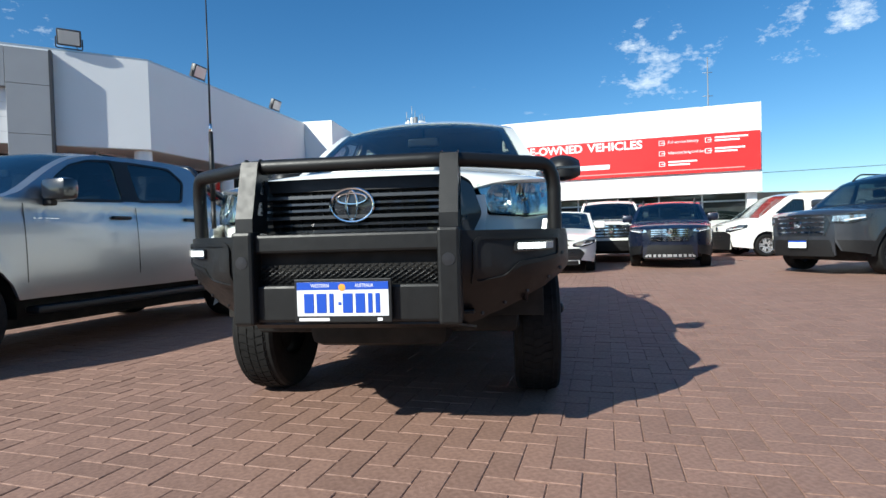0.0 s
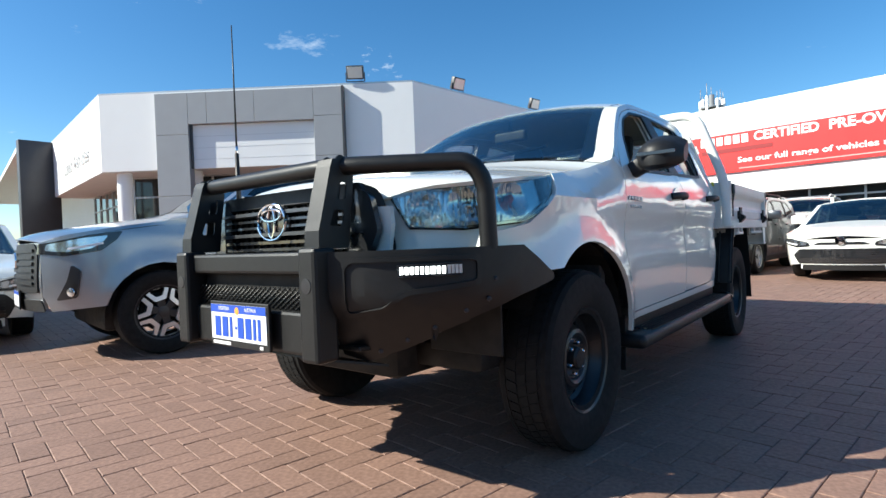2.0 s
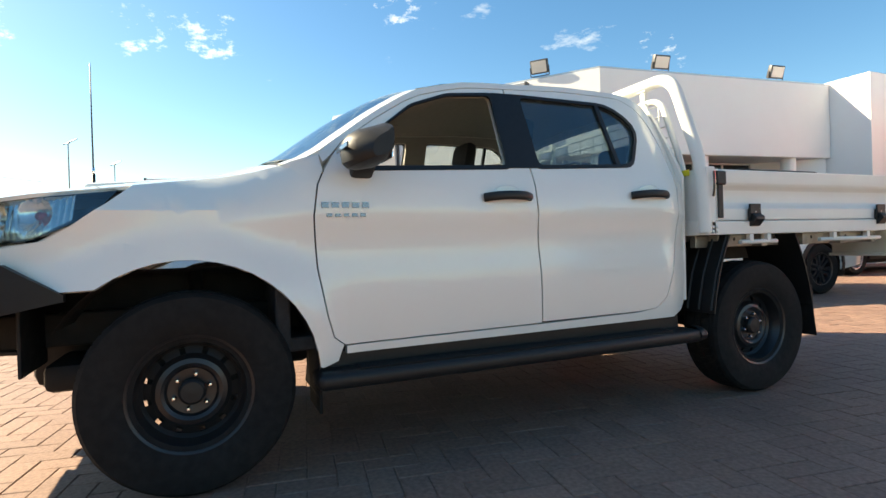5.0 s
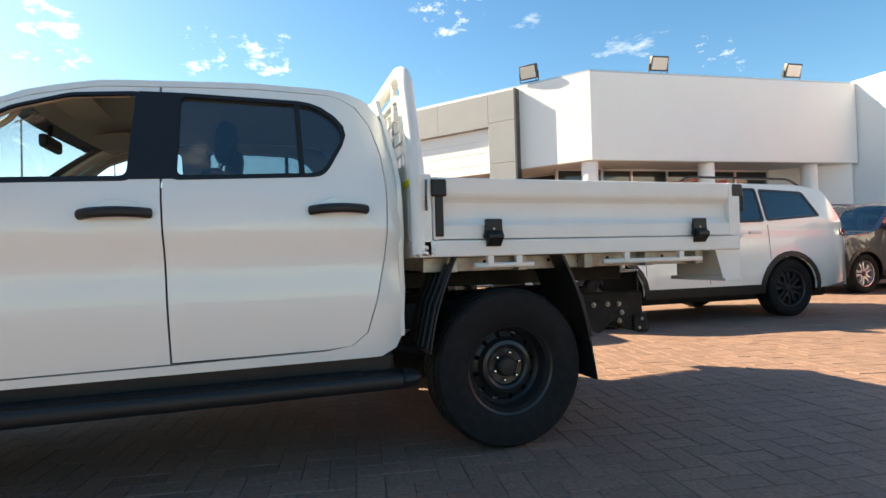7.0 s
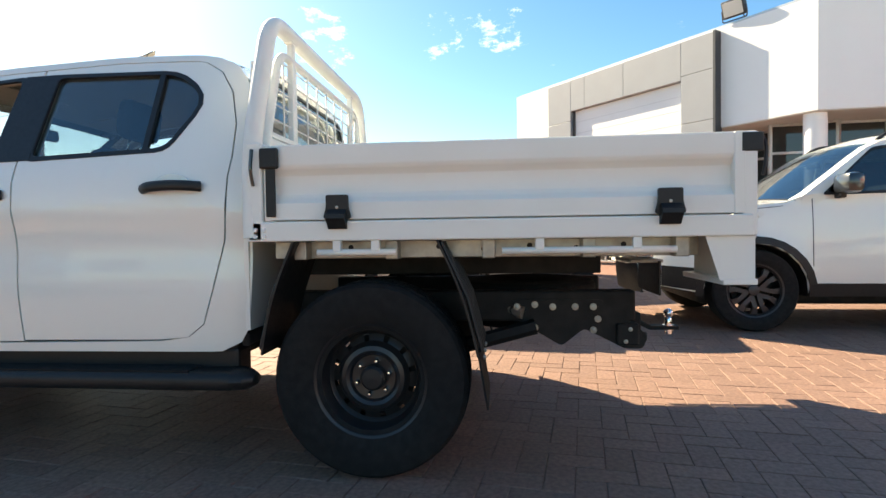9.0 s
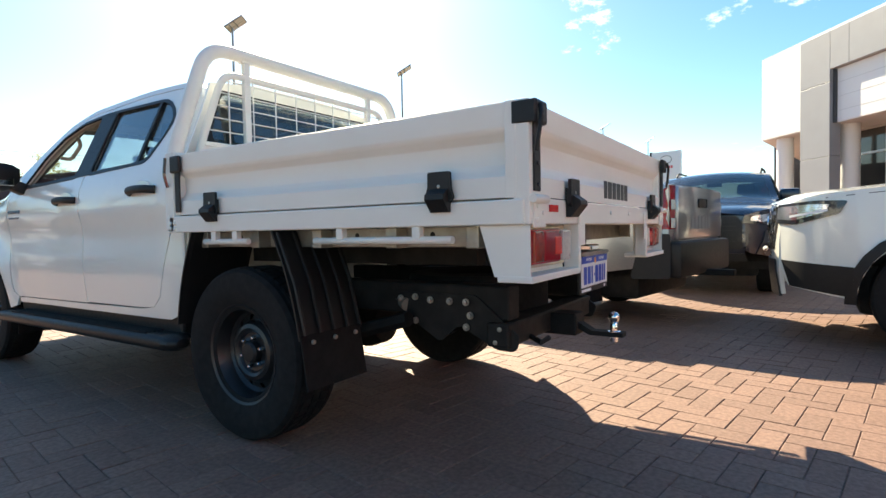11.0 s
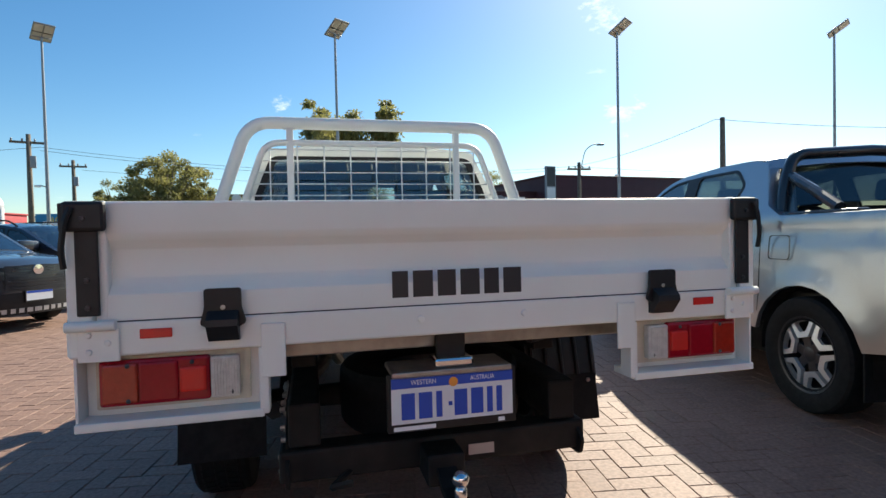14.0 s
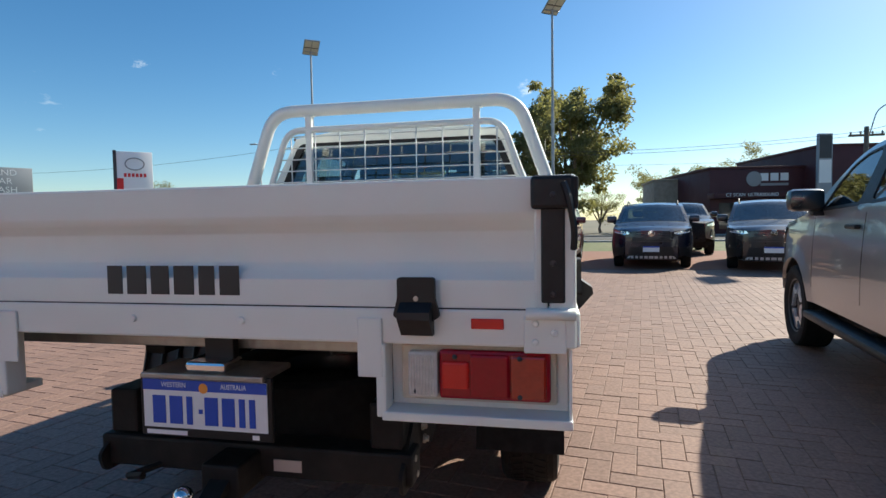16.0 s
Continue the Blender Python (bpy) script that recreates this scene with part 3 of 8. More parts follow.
# dark blade and low canopy past the lettering
single("blade_wall", box(-25.75, -25.4, 4.48, 5.9, 0, 5.76, 0.02), BUILD_DARK, "charcoal blade wall beside the showroom", "wall", kind="structure")
bm = bmesh.new()
f = bm.faces.new([bm.verts.new((x, y, 5.5)) for x, y in ((-25.8, 4.6), (-56.0, 9.7), (-56.0, 13.7), (-25.8, 8.6))])
g = bmesh.ops.extrude_face_region(bm, geom=[f])
bmesh.ops.translate(bm, verts=[v for v in g["geom"] if isinstance(v, bmesh.types.BMVert)], vec=(0, 0, 0.22))
single("canopy", bm, SOFFIT, "long pale flat canopy past the blade wall", "canopy", kind="structure")
single("wall_far", box(-56.0, -25.8, 12.0, 12.3, 0, 5.5, 0), BUILD_WHITE, "white wall under the long canopy", "wall", kind="structure")

# taller white block and the sign hall
single("wall_block", box(-8.25, -6.85, 18.83, 25, 0, 5.90, 0.01), BUILD_WHITE, "tall white rendered block between the halls", "wall", kind="structure")
SP, SD = Vector((0.94, 19.408)), Vector((0.9854, -0.1704)).normalized()
SN = Vector((SD.y, -SD.x))
SM = Matrix(((SD.x, -SN.x, 0, SP.x), (SD.y, -SN.y, 0, SP.y), (0, 0, 1, -0.12), (0, 0, 0, 1)))
single("wall_sign_hall", box(-8.3, 8.78, 0.0, 0.4, 2.33, 5.58, 0.01, SM), BUILD_WHITE, "white fascia of the hall with the red banner", "wall", kind="structure")
single("wall_hall_side", box(8.35, 8.68, 0.3, 9.0, -0.12, 5.4, 0, SM), BUILD_WHITE, "plain white side wall of the hall", "wall", kind="structure")
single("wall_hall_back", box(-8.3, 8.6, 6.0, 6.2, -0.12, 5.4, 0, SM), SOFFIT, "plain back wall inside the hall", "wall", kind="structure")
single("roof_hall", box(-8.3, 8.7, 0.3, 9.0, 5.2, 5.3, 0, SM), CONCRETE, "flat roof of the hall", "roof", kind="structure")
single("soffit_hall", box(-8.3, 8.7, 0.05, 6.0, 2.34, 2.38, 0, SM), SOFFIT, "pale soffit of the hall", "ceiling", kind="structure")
g = glazing("window_4", SM @ Vector((-7.0, 0.6, 0)).to_2d().to_3d(), SM @ Vector((8.4, 0.6, 0)), 10, 0, 2.36, "hall shopfront with white frames and dark glass", 1.95)
# red banner
ban = thing("banner_sign", "long red banner with white lettering on fascia", "sign")
part("panel", box(-6.58, 8.72, -0.10, -0.004, 3.13, 4.55, 0.008, SM), SIGN_RED, ban)


def sign_text(body, s, z, size, width, material=LETTER_WHITE, bold=0.0, tilt=0.0):
    p = SM @ Vector((s, -0.106, z))
    return lettering(body, size, material, pose(p.x, p.y, p.z, 90, 0, math.degrees(math.atan2(SD.y, SD.x))) @ pose(0, 0, 0, 0, 0, tilt), ban, width, bold)


def sign_bar(s0, s1, z0, z1, material=LETTER_WHITE, name="bar"):
    part(name, box(s0, s1, -0.109, -0.1, z0, z1, 0, SM), material, ban)


for k in range(6):
    sign_bar(-4.12 + k * 0.285, -4.12 + k * 0.285 + 0.215, 4.16, 4.46)
sign_text("CERTIFIED", -1.32, 4.31, 0.43, 1.95, bold=0.012)
sign_text("PRE-OWNED", 1.20, 4.31, 0.43, 2.55, bold=0.012)
sign_text("VEHICLES", 3.70, 4.31, 0.43, 2.05, bold=0.012)
sign_bar(-4.1, -1.7, 3.86, 4.02, mat("sign_dark_red", (0.25, 0.01, 0.012), 0.5))
sign_text("See our full range of vehicles at", -0.65, 3.55, 0.27, 4.4, bold=0.005)
sign_bar(1.65, 3.5, 3.46, 3.64)
sign_bar(-2.8, 8.2, 3.24, 3.275, mat("sign_fine_print", (0.75, 0.35, 0.33), 0.5))
for s, z, txt, w in ((5.42, 4.33, "Full service history", 1.05), (5.42, 3.93, "Independent background check", 1.3), (7.02, 4.33, "", 1.1), (7.02, 3.93, "", 1.0), (5.42, 3.53, "", 1.0)):
    sign_bar(s - 0.12, s + 0.08, z - 0.1, z - 0.08)
    sign_bar(s - 0.12, s - 0.10, z - 0.1, z + 0.08)
    sign_bar(s - 0.12, s + 0.08, z + 0.06, z + 0.08)
    sign_bar(s + 0.06, s + 0.08, z - 0.1, z + 0.08)
    sign_bar(s - 0.04, s + 0.11, z - 0.02, z + 0.005, name="tick")
    if txt:
        sign_text(txt, s + 0.2 + w / 2, z, 0.15, w)
    else:
        sign_bar(s + 0.2, s + 0.2 + w, z + 0.03, z + 0.09)
        sign_bar(s + 0.2, s + 0.15 + w * 0.8, z - 0.08, z - 0.02)
for s, z, tx, w in ((-5.38, 4.18, "KNOW WHAT", 1.15), (-5.05, 3.86, "YOU'RE GETTING", 1.5)):
    mm = SM @ Matrix.Translation((s, -0.105, z)) @ Matrix.Rotation(radians(-18), 4, "Y")
    part("label", box(-w / 2 - 0.1, w / 2 + 0.1, -0.006, 0.0, -0.16, 0.16, 0, mm), LETTER_WHITE, ban)
    p = SM @ Vector((s, -0.116, z))
    lettering(tx, 0.24, SIGN_RED, pose(p.x, p.y, p.z, 90, 0, math.degrees(math.atan2(SD.y, SD.x))) @ pose(0, 0, 0, 0, 0, 18), ban, w)
# low block wall and wire beyond the hall
single("boundary_wall", box(9.6, 40, 21.5, 21.8, 0, 2.4, 0.01), mat("tan_render", (0.45, 0.36, 0.25), 0.8, var=0.1, scale=3), "long tan rendered boundary wall", "wall", kind="structure")
single("ground_kerb", box(9.0, 40, 15.2, 15.6, 0, 0.35, 0.02), CONCRETE, "low concrete kerb wall by the parked vans", "kerb", kind="structure")
mast = thing("radio_mast", "slender galvanised radio mast behind the wall", "mast", pose(13.2, 34, 0))
part("pole", tube([(0, 0, 0), (0, 0, 12)], [0.07, 0.03], 8), POLE, mast)
for z in (8, 9.5, 11):
    part("crossarm", tube([(-0.3, 0, z), (0.3, 0, z)], 0.02, 6), POLE, mast)
# phone mast cluster behind the halls
tow = thing("phone_tower", "phone tower with white antenna panels", "tower", pose(-8.9, 50, 0))
part("pole", tube([(0, 0, 0), (0, 0, 12.8)], 0.22, 10), POLE, tow)
for k in range(7):
    a = k * 0.9
    part("antenna", box(-0.16, 0.16, -0.1, 0.1, 10.9, 12.3 + 0.3 * (k % 2), 0.03, pose(math.cos(a) * 0.9, math.sin(a) * 0.9, 0, 0, 0, math.degrees(a))), LETTER_WHITE, tow)
    part("whip", tube([(math.cos(a) * 0.9, math.sin(a) * 0.9, 12.2), (math.cos(a) * 0.9, math.sin(a) * 0.9, 12.9 + 0.4 * (k % 3))], 0.03, 5), POLE, tow)
part("ring", lathe([(11.6, 0.2), (11.6, 1.0), (11.7, 1.0), (11.7, 0.2)], 16, None, "z"), POLE, tow)

# floodlights on the parapet


def floodlight(x, y, z, rz, tip):
    ob = thing("floodlight", "square dark floodlight on a parapet bracket", "floodlight", pose(x, y, z, 0, 0, rz), "floodlights on the showroom")
    mm = pose(0, 0, 0.28, tip)
    part("housing", box(-0.26, 0.26, -0.06, 0.10, -0.2, 0.2, 0.03, mm), BUILD_DARK, ob)
    part("lens", box(-0.22, 0.22, -0.068, -0.058, -0.16, 0.16, 0.004, mm), FLOOD_GLASS, ob, "pale glass lens")
    part("bracket", tube(bend([(-0.28, 0, 0.28), (-0.28, 0.05, 0.02), (0.28, 0.05, 0.02), (0.28, 0, 0.28)], 0.05), 0.015, 6), BUILD_DARK, ob)
    part("cable", tube([(0.1, 0.1, 0.2), (0.18, 0.16, 0.05), (0.2, 0.2, -0.05)], 0.012, 5), BUILD_DARK, ob)


p = rel(DB, 1.72, 0.08)
floodlight(p.x, p.y, TOP + 0.05, 40, 20)
p = rel(DA, 2.1, -0.05)
floodlight(p.x, p.y, TOP + 0.04, 82, 20)
p = rel(DA, 6.45, -0.05)
floodlight(p.x, p.y, TOP + 0.04, 82, 20)

# ---- yard lamp posts ----


def yard_lamp(x, y, h, rz):
    ob = thing("lamp_post", "tall galvanised yard lamp post with a square flood head", "lamp post", pose(x, y, 0, 0, 0, rz), "yard lamp posts")
    part("pole", tube([(0, 0, 0), (0, 0, 0.4), (0, 0, h)], [0.10, 0.085, 0.05], 12), POLE, ob)
    part("base_plate", box(-0.2, 0.2, -0.2, 0.2, 0, 0.03, 0.005), POLE, ob)
    tip = pose(0, 0.16, h + 0.10, 32)
    head = part("flood_head", box(-0.42, 0.42, -0.45, 0.55, 0.03, 0.09, 0.015, tip), POLE, ob)
    part("yoke", tube([(-0.36, 0, h - 0.02), (0.36, 0, h - 0.02)], 0.03, 8), POLE, ob)
    for sx in (-0.20, 0.20):
        for j in (-0.20, 0.29):
            part("led_panel", box(sx - 0.175, sx + 0.175, j - 0.21, j + 0.21, 0.012, 0.032, 0.004, tip), LAMP_WHITE, head, "pale flood panel")
            part("panel_frame", box(sx - 0.19, sx + 0.19, j - 0.235, j - 0.215, 0.0, 0.03, 0.002, tip), BUILD_DARK, head)
    part("camera_arm", tube([(0, 0, h * 0.36), (0.3, 0.05, h * 0.36 + 0.08)], 0.025, 6), POLE, ob)
    part("cctv", box(0.25, 0.5, -0.02, 0.1, h * 0.36 - 0.02, h * 0.36 + 0.08, 0.02), LETTER_WHITE, ob)


for x, y in ((12.15, -22.8), (-1.0, -19.95), (-14.2, -17.4), (-25.05, -15.5), (-39.0, -13.2), (-52.3, -10.9), (-64.0, -9.1)):
    yard_lamp(x, y, 10.8, 35)

# ---- vehicles ----


def steel_wheel(parent, x, y, z, r, w, sign, name="wheel", style="steel", detail=True):
    """A wheel at (x, y, z); its outer face looks along sign * x."""
    ob = new(name)
    ob.parent, ob.matrix_basis = parent, pose(x, y, z) @ Matrix.Diagonal((sign, 1, 1, 1))
    h, ri = w / 2, r * (0.565 if style == "steel" else 0.64)
    part("tyre", lathe([(-h * 0.72, ri * 0.9), (-h * 0.80, ri), (-h, ri + (r - ri) * 0.45), (-h * 0.93, r * 0.945), (-h * 0.80, r * 0.982), (-h * 0.4, r * 0.988), (h * 0.4, r * 0.988), (h * 0.80, r * 0.982), (h * 0.93, r * 0.945), (h, ri + (r - ri) * 0.45), (h * 0.9, ri + 0.03), (h * 0.80, ri), (h * 0.72, ri * 0.9)], 56 if detail else 32), RUBBER, ob)
    if detail:
        bm = bmesh.new()
        n = 54
        for row, (a0, a1) in enumerate(((-0.93, -0.60), (-0.54, -0.20), (-0.15, 0.15), (0.20, 0.54), (0.60, 0.93))):
            for k in range(n):
                t0 = (k + (0.5 if row % 2 else 0.0)) * 2 * math.pi / n
                t1 = t0 + 2 * math.pi / n * 0.80
                sk = 0.25 * 2 * math.pi / n * (1 if row < 2 else -1)
                vs = []
                for rr in (r * 0.97, r * (1.0 if abs(a0 + a1) < 1.2 else 0.996)):
                    for aa, tt in ((a0, t0), (a1, t0 + sk), (a1, t1 + sk), (a0, t1)):
                        k2 = rr - (0.028 * r / 0.4 * max(0, abs(aa) - 0.75) / 0.18 if abs(aa) > 0.75 else 0)
                        vs.append(bm.verts.new((aa * h, k2 * math.cos(tt), k2 * math.sin(tt))))
                for f in ((4, 5, 6, 7), (0, 1, 5, 4), (1, 2, 6, 5), (2, 3, 7, 6), (3, 0, 4, 7)):
                    bm.faces.new([vs[i] for i in f])
        part("tread", bm, RUBBER, ob)
    if style == "steel":
        part("rim", lathe([(-h * 0.8, ri * 1.0), (-h * 0.5, ri * 0.93), (h * 0.3, ri * 0.88), (h * 0.62, ri * 0.93), (h * 0.78, ri * 1.02), (h * 0.84, ri * 1.03), (h * 0.80, ri * 0.985), (h * 0.55, ri * 0.90), (h * 0.25, ri * 0.84)], 48), STEEL_BLACK, ob)
        # dished centre with slots round it
        bm = bmesh.new()
        n = 48
        prof = [(h * 0.25, ri * 0.86), (h * 0.12, ri * 0.78), (h * 0.22, ri * 0.66), (h * 0.42, ri * 0.58), (h * 0.46, ri * 0.50), (h * 0.40, ri * 0.44), (h * 0.30, ri * 0.40), (h * 0.26, ri * 0.18)]
        rings = [[bm.verts.new((a, q * math.cos(k * 2 * math.pi / n), q * math.sin(k * 2 * math.pi / n))) for k in range(n)] for a, q in prof]
        for i in range(len(rings) - 1):
            for k in range(n):
                if i == 1 and k % 4 == 1:
                    continue
                bm.faces.new((rings[i][k], rings[i][(k + 1) % n], rings[i + 1][(k + 1) % n], rings[i + 1][k]))
        part("disc", bm, STEEL_BLACK, ob)
        part("hub_cap", lathe([(h * 0.2, ri * 0.235), (h * 0.5, ri * 0.225), (h * 0.58, ri * 0.18), (h * 0.60, ri * 0.0001)], 24), PLASTIC, ob)
        part("brake", lathe([(-h * 0.2, ri * 0.2), (-h * 0.2, ri * 0.75), (-h * 0.1, ri * 0.75), (-h * 0.1, ri * 0.2)], 24), CHASSIS, ob)
        for k in range(6):
            a = k * math.pi / 3 + 0.3
            part("lug_nut", lathe([(h * 0.26, 0.0115), (h * 0.26 + 0.024, 0.0105), (h * 0.26 + 0.03, 0.006), (h * 0.26 + 0.031, 0.0001)], 6, pose(0, math.cos(a) * ri * 0.31, math.sin(a) * ri * 0.31)), CHROME, ob)
    else:
        dark = style == "dark"
        part("rim", lathe([(-h * 0.8, ri), (-h * 0.4, ri * 0.9), (h * 0.3, ri * 0.92), (h * 0.78, ri * 1.02), (h * 0.84, ri * 1.02), (h * 0.80, ri * 0.97), (h * 0.5, ri * 0.93)], 40), DARK_ALLOY if dark else (DARK_ALLOY if style == "two" else ALLOY), ob)
        part("brake", lathe([(-h * 0.1, ri * 0.15), (-h * 0.1, ri * 0.72), (0, ri * 0.72), (0, ri * 0.15)], 24), CHASSIS, ob)
        n = 6 if style in ("two", "dark") else 5
        for k in range(n):
            a = k * 2 * math.pi / n + 0.26
            mm = Matrix.Rotation(a, 4, "X")
            bm = bmesh.new()
            if style == "two":
                o = [(-0.048, ri * 0.45), (0.048, ri * 0.45), (0.106, ri * 0.86), (0.095, ri * 0.985), (-0.095, ri * 0.985), (-0.106, ri * 0.86)]
                i_ = [(-0.026, ri * 0.60), (0.026, ri * 0.60), (0.066, ri * 0.82), (0.058, ri * 0.88), (-0.058, ri * 0.88), (-0.066, ri * 0.82)]
                bm = panel(rnd(o, 0.012), lambda u, v: mm @ Vector((h * 0.74 - 0.04 * (v / ri - 0.6), u, v)), 0, 0, (rnd(i_, 0.01),))
                g = bmesh.ops.extrude_face_region(bm, geom=bm.faces[:])
                bmesh.ops.translate(bm, verts=[v for v in g["geom"] if isinstance(v, bmesh.types.BMVert)], vec=(-0.03, 0, 0))
                arm = bmesh.new()
                add_box(arm, h * 0.3, h * 0.60, -0.035, 0.035, ri * 0.1, ri * 0.62, 0.008, mm)
                part("spoke_root", arm, DARK_ALLOY, ob)
            for s in (-1, 1) if style != "two" else ():
                pts = [(ri * 0.16, s * 0.012), (ri * 0.20, s * 0.055), (ri * 0.60, s * 0.05), (ri * 0.97, s * 0.095), (ri * 0.97, s * 0.03), (ri * 0.66, s * 0.012)]
                vs0 = [bm.verts.new(mm @ Vector((h * 0.62 - 0.02 * abs(q / ri - 0.6), p * r / 0.39, q))) for q, p in pts]
                vs1 = [bm.verts.new(mm @ Vector((h * 0.30, p * r / 0.39, q))) for q, p in pts]
                bm.faces.new(vs0)
                for i in range(6):
                    bm.faces.new((vs0[i], vs0[(i + 1) % 6], vs1[(i + 1) % 6], vs1[i]))
            part("spoke", bm, DARK_ALLOY if dark else ALLOY, ob)
        part("hub_cap", lathe([(h * 0.3, ri * 0.24), (h * 0.62, ri * 0.2), (h * 0.66, ri * 0.13), (h * 0.66, 0.0001)], 20), DARK_ALLOY, ob)
    return ob


def arch_pts(yc, r, zs, n=10):
    """A wheel arch over yc, as seen along the sill line at height zs, running in +y."""
    a0 = math.asin(min(0.95, max(-0.6, (zs - 0.37) / r)))
    return [(yc - r * math.cos(a0 + (math.pi - 2 * a0) * i / n), 0.37 + r * math.sin(a0 + (math.pi - 2 * a0) * i / n)) for i in range(n + 1)]


def plate(parent, m, white=True, back=True, w=0.372, h=0.134):
    ob = new("number_plate")
    ob.parent, ob.matrix_basis = parent, m
    if back:
        part("surround", box(-w / 2 - 0.012, w / 2 + 0.012, -0.012, 0, -h / 2 - 0.026, h / 2 + 0.012, 0.003), PLASTIC, ob)
    part("plate_face", box(-w / 2, w / 2, 0.0005, 0.003, -h / 2, h / 2, 0), PLATE_WHITE, ob)
    part("plate_band", box(-w / 2, w / 2, 0.0035, 0.0045, h / 2 - 0.03, h / 2, 0), PLATE_BLUE, ob)
    return ob


def make_car(name, label, m, s, group="parked cars in the yard"):
    """A parked car, nose towards -y, front axle over the origin. s: its measures."""
    ob = thing(name, label, s.get("cat", "car"), m, group)
    W, wb, fo, ro, R = s["W"], s["wb"], s["fo"], s["ro"], s["R"]
    zs, zb, paint = s["zs"], s["zb"], s["paint"]
    top = curve1(s["top"])
    y0, y1 = -fo, wb + ro
    tumble = s.get("tumble", 0.30)

    def fx(y, z):
        k = W
        d = max(0.0, (y0 + 0.6 - y) / 0.6)
        k -= 0.36 * W * d ** 2.4
        d = max(0.0, (y - (y1 - 0.5)) / 0.5)
        k -= s.get("rear_in", 0.16) * W * d ** 2.2
        if z > zb:
            k -= tumble * (z - zb) + 0.015
        else:
            k -= 0.035 * ((z - 0.72) / 0.4) ** 2 * (1 if z < 0.72 else 0.5)
            k -= 0.012 * math.exp(-((z - (zb - 0.07)) / 0.03) ** 2)
        for yc in (0, wb):
            q = math.hypot(y - yc, z - 0.37)
            k += 0.02 * math.exp(-((q - R - 0.09) / 0.07) ** 2) if z < zb else 0
        return max(k, 0.1)

    ra = R + s.get("gap", 0.07)
    outline = [(y0 + 0.06, zs + s.get("chin", 0.1))] + arch_pts(0, ra, zs + 0.03) + arch_pts(wb, ra, zs + 0.03) + [(y1 - 0.04, zs + 0.12), (y1, 0.75)]
    ys = lin(y1, y0, 34)
    outline += [(y, top(y) - s.get("drop", 0.05)) for y in ys]
    outline += [(y0, 0.6)]
    for sg in (-1, 1):
        side = part("body_side", panel(outline, lambda u, v: (sg * fx(u, v), u, v), s.get("fine", 0.13), 0.03, tuple(rnd(wn, 0.05) for wn in s["windows"])), paint, ob)
        for wn in s["windows"]:
            part("window", panel(rnd(wn, 0.05), lambda u, v: (sg * (fx(u, v) - 0.004), u, v), 0.2, 0.004), CAR_SIDE, side)
        c = s.get("clad", 0)
        for yc in (0, wb):
            if c:
                ring = arch_pts(yc, ra + 0.07, zs, 14) + arch_pts(yc, ra + 0.002, zs, 14)[::-1]
                part("arch_trim", panel(ring, lambda u, v: (sg * (fx(u, v) + 0.012), u, v), 0, 0.02), PLASTIC, side)
            bm = bmesh.new()
            half = [[bm.verts.new((sg * xx, yc + rr * math.cos(a), 0.37 + rr * math.sin(a))) for a in lin(math.radians(-4), math.radians(184), 16)] for xx, rr in ((W - 0.05, ra), (W - 0.36, ra), (W - 0.36, 0.05))]
            for qa, qb in zip(half, half[1:]):
                for k in range(15):
                    bm.faces.new((qa[k], qa[k + 1], qb[k + 1], qb[k]))
            part("arch_liner", bm, CHASSIS, side)
        if c:
            part("bumper_skirt", panel([(y0 + 0.07, zs + 0.10), (-ra - 0.015, zs + 0.05), (-ra - 0.015, zs + 0.27), (y0 + 0.01, zs + 0.30)], lambda u, v: (sg * (fx(u, v) + 0.008), u, v), 0.08, 0.012), PLASTIC, side)
        if c or s.get("sill"):
            part("sill_trim", panel([(ra + 0.02, zs), (wb - ra - 0.02, zs), (wb - ra - 0.02, zs + 0.12), (ra + 0.02, zs + 0.12)], lambda u, v: (sg * (fx(u, v) + 0.012), u, v), 0.3, 0.03), PLASTIC, side)
        for yd in s["doors"]:
            part("shut_line", panel([(yd - 0.004, zs + 0.16), (yd + 0.004, zs + 0.16), (yd + 0.004, zb), (yd - 0.004, zb)], lambda u, v: (sg * (fx(u, v) + 0.002), u, v), 0.15, 0.002), BLACK_PAINT, side)
        for yh in s["handles"]:
            part("handle", box(-0.02, 0.022, yh - 0.1, yh + 0.1, -0.014, 0.016, 0.01, pose(sg * (fx(yh, zb - 0.11) + 0.012), 0, zb - 0.11)), s.get("handle_mat", paint), side)
        for pl in s.get("pillars", ()):
            part("pillar_trim", panel(pl, lambda u, v: (sg * (fx(u, v) + 0.004), u, v), 0.2, 0.004), PLASTIC, side)
        for wn in s["windows"]:
            cu, cv = sum(p[0] for p in wn) / len(wn), sum(p[1] for p in wn) / len(wn)
            part("window_seal", panel(rnd([(cu + (u - cu) * 1.05, cv + (v - cv) * 1.07) for u, v in wn], 0.05), lambda u, v: (sg * (fx(u, v) + 0.0035), u, v), 0.2, 0.004, (rnd([(cu + (u - cu) * 0.97, cv + (v - cv) * 0.95) for u, v in wn], 0.05),)), PLASTIC, side)
        # shut lines of bonnet and bumper
        yb2 = s["cuts"][0]
        part("bonnet_line", panel([(y, top(y) - s.get("drop", 0.05) - 0.030 - 0.005 * k_) for k_, ys_ in ((0, lin(y0 + 0.30, yb2, 8)), (1, lin(yb2, y0 + 0.30, 8))) for y in ys_], lambda u, v: (sg * (fx(u, v) + 0.002), u, v), 0, 0.003), BLACK_PAINT, side)
        ym = s["mirror"]
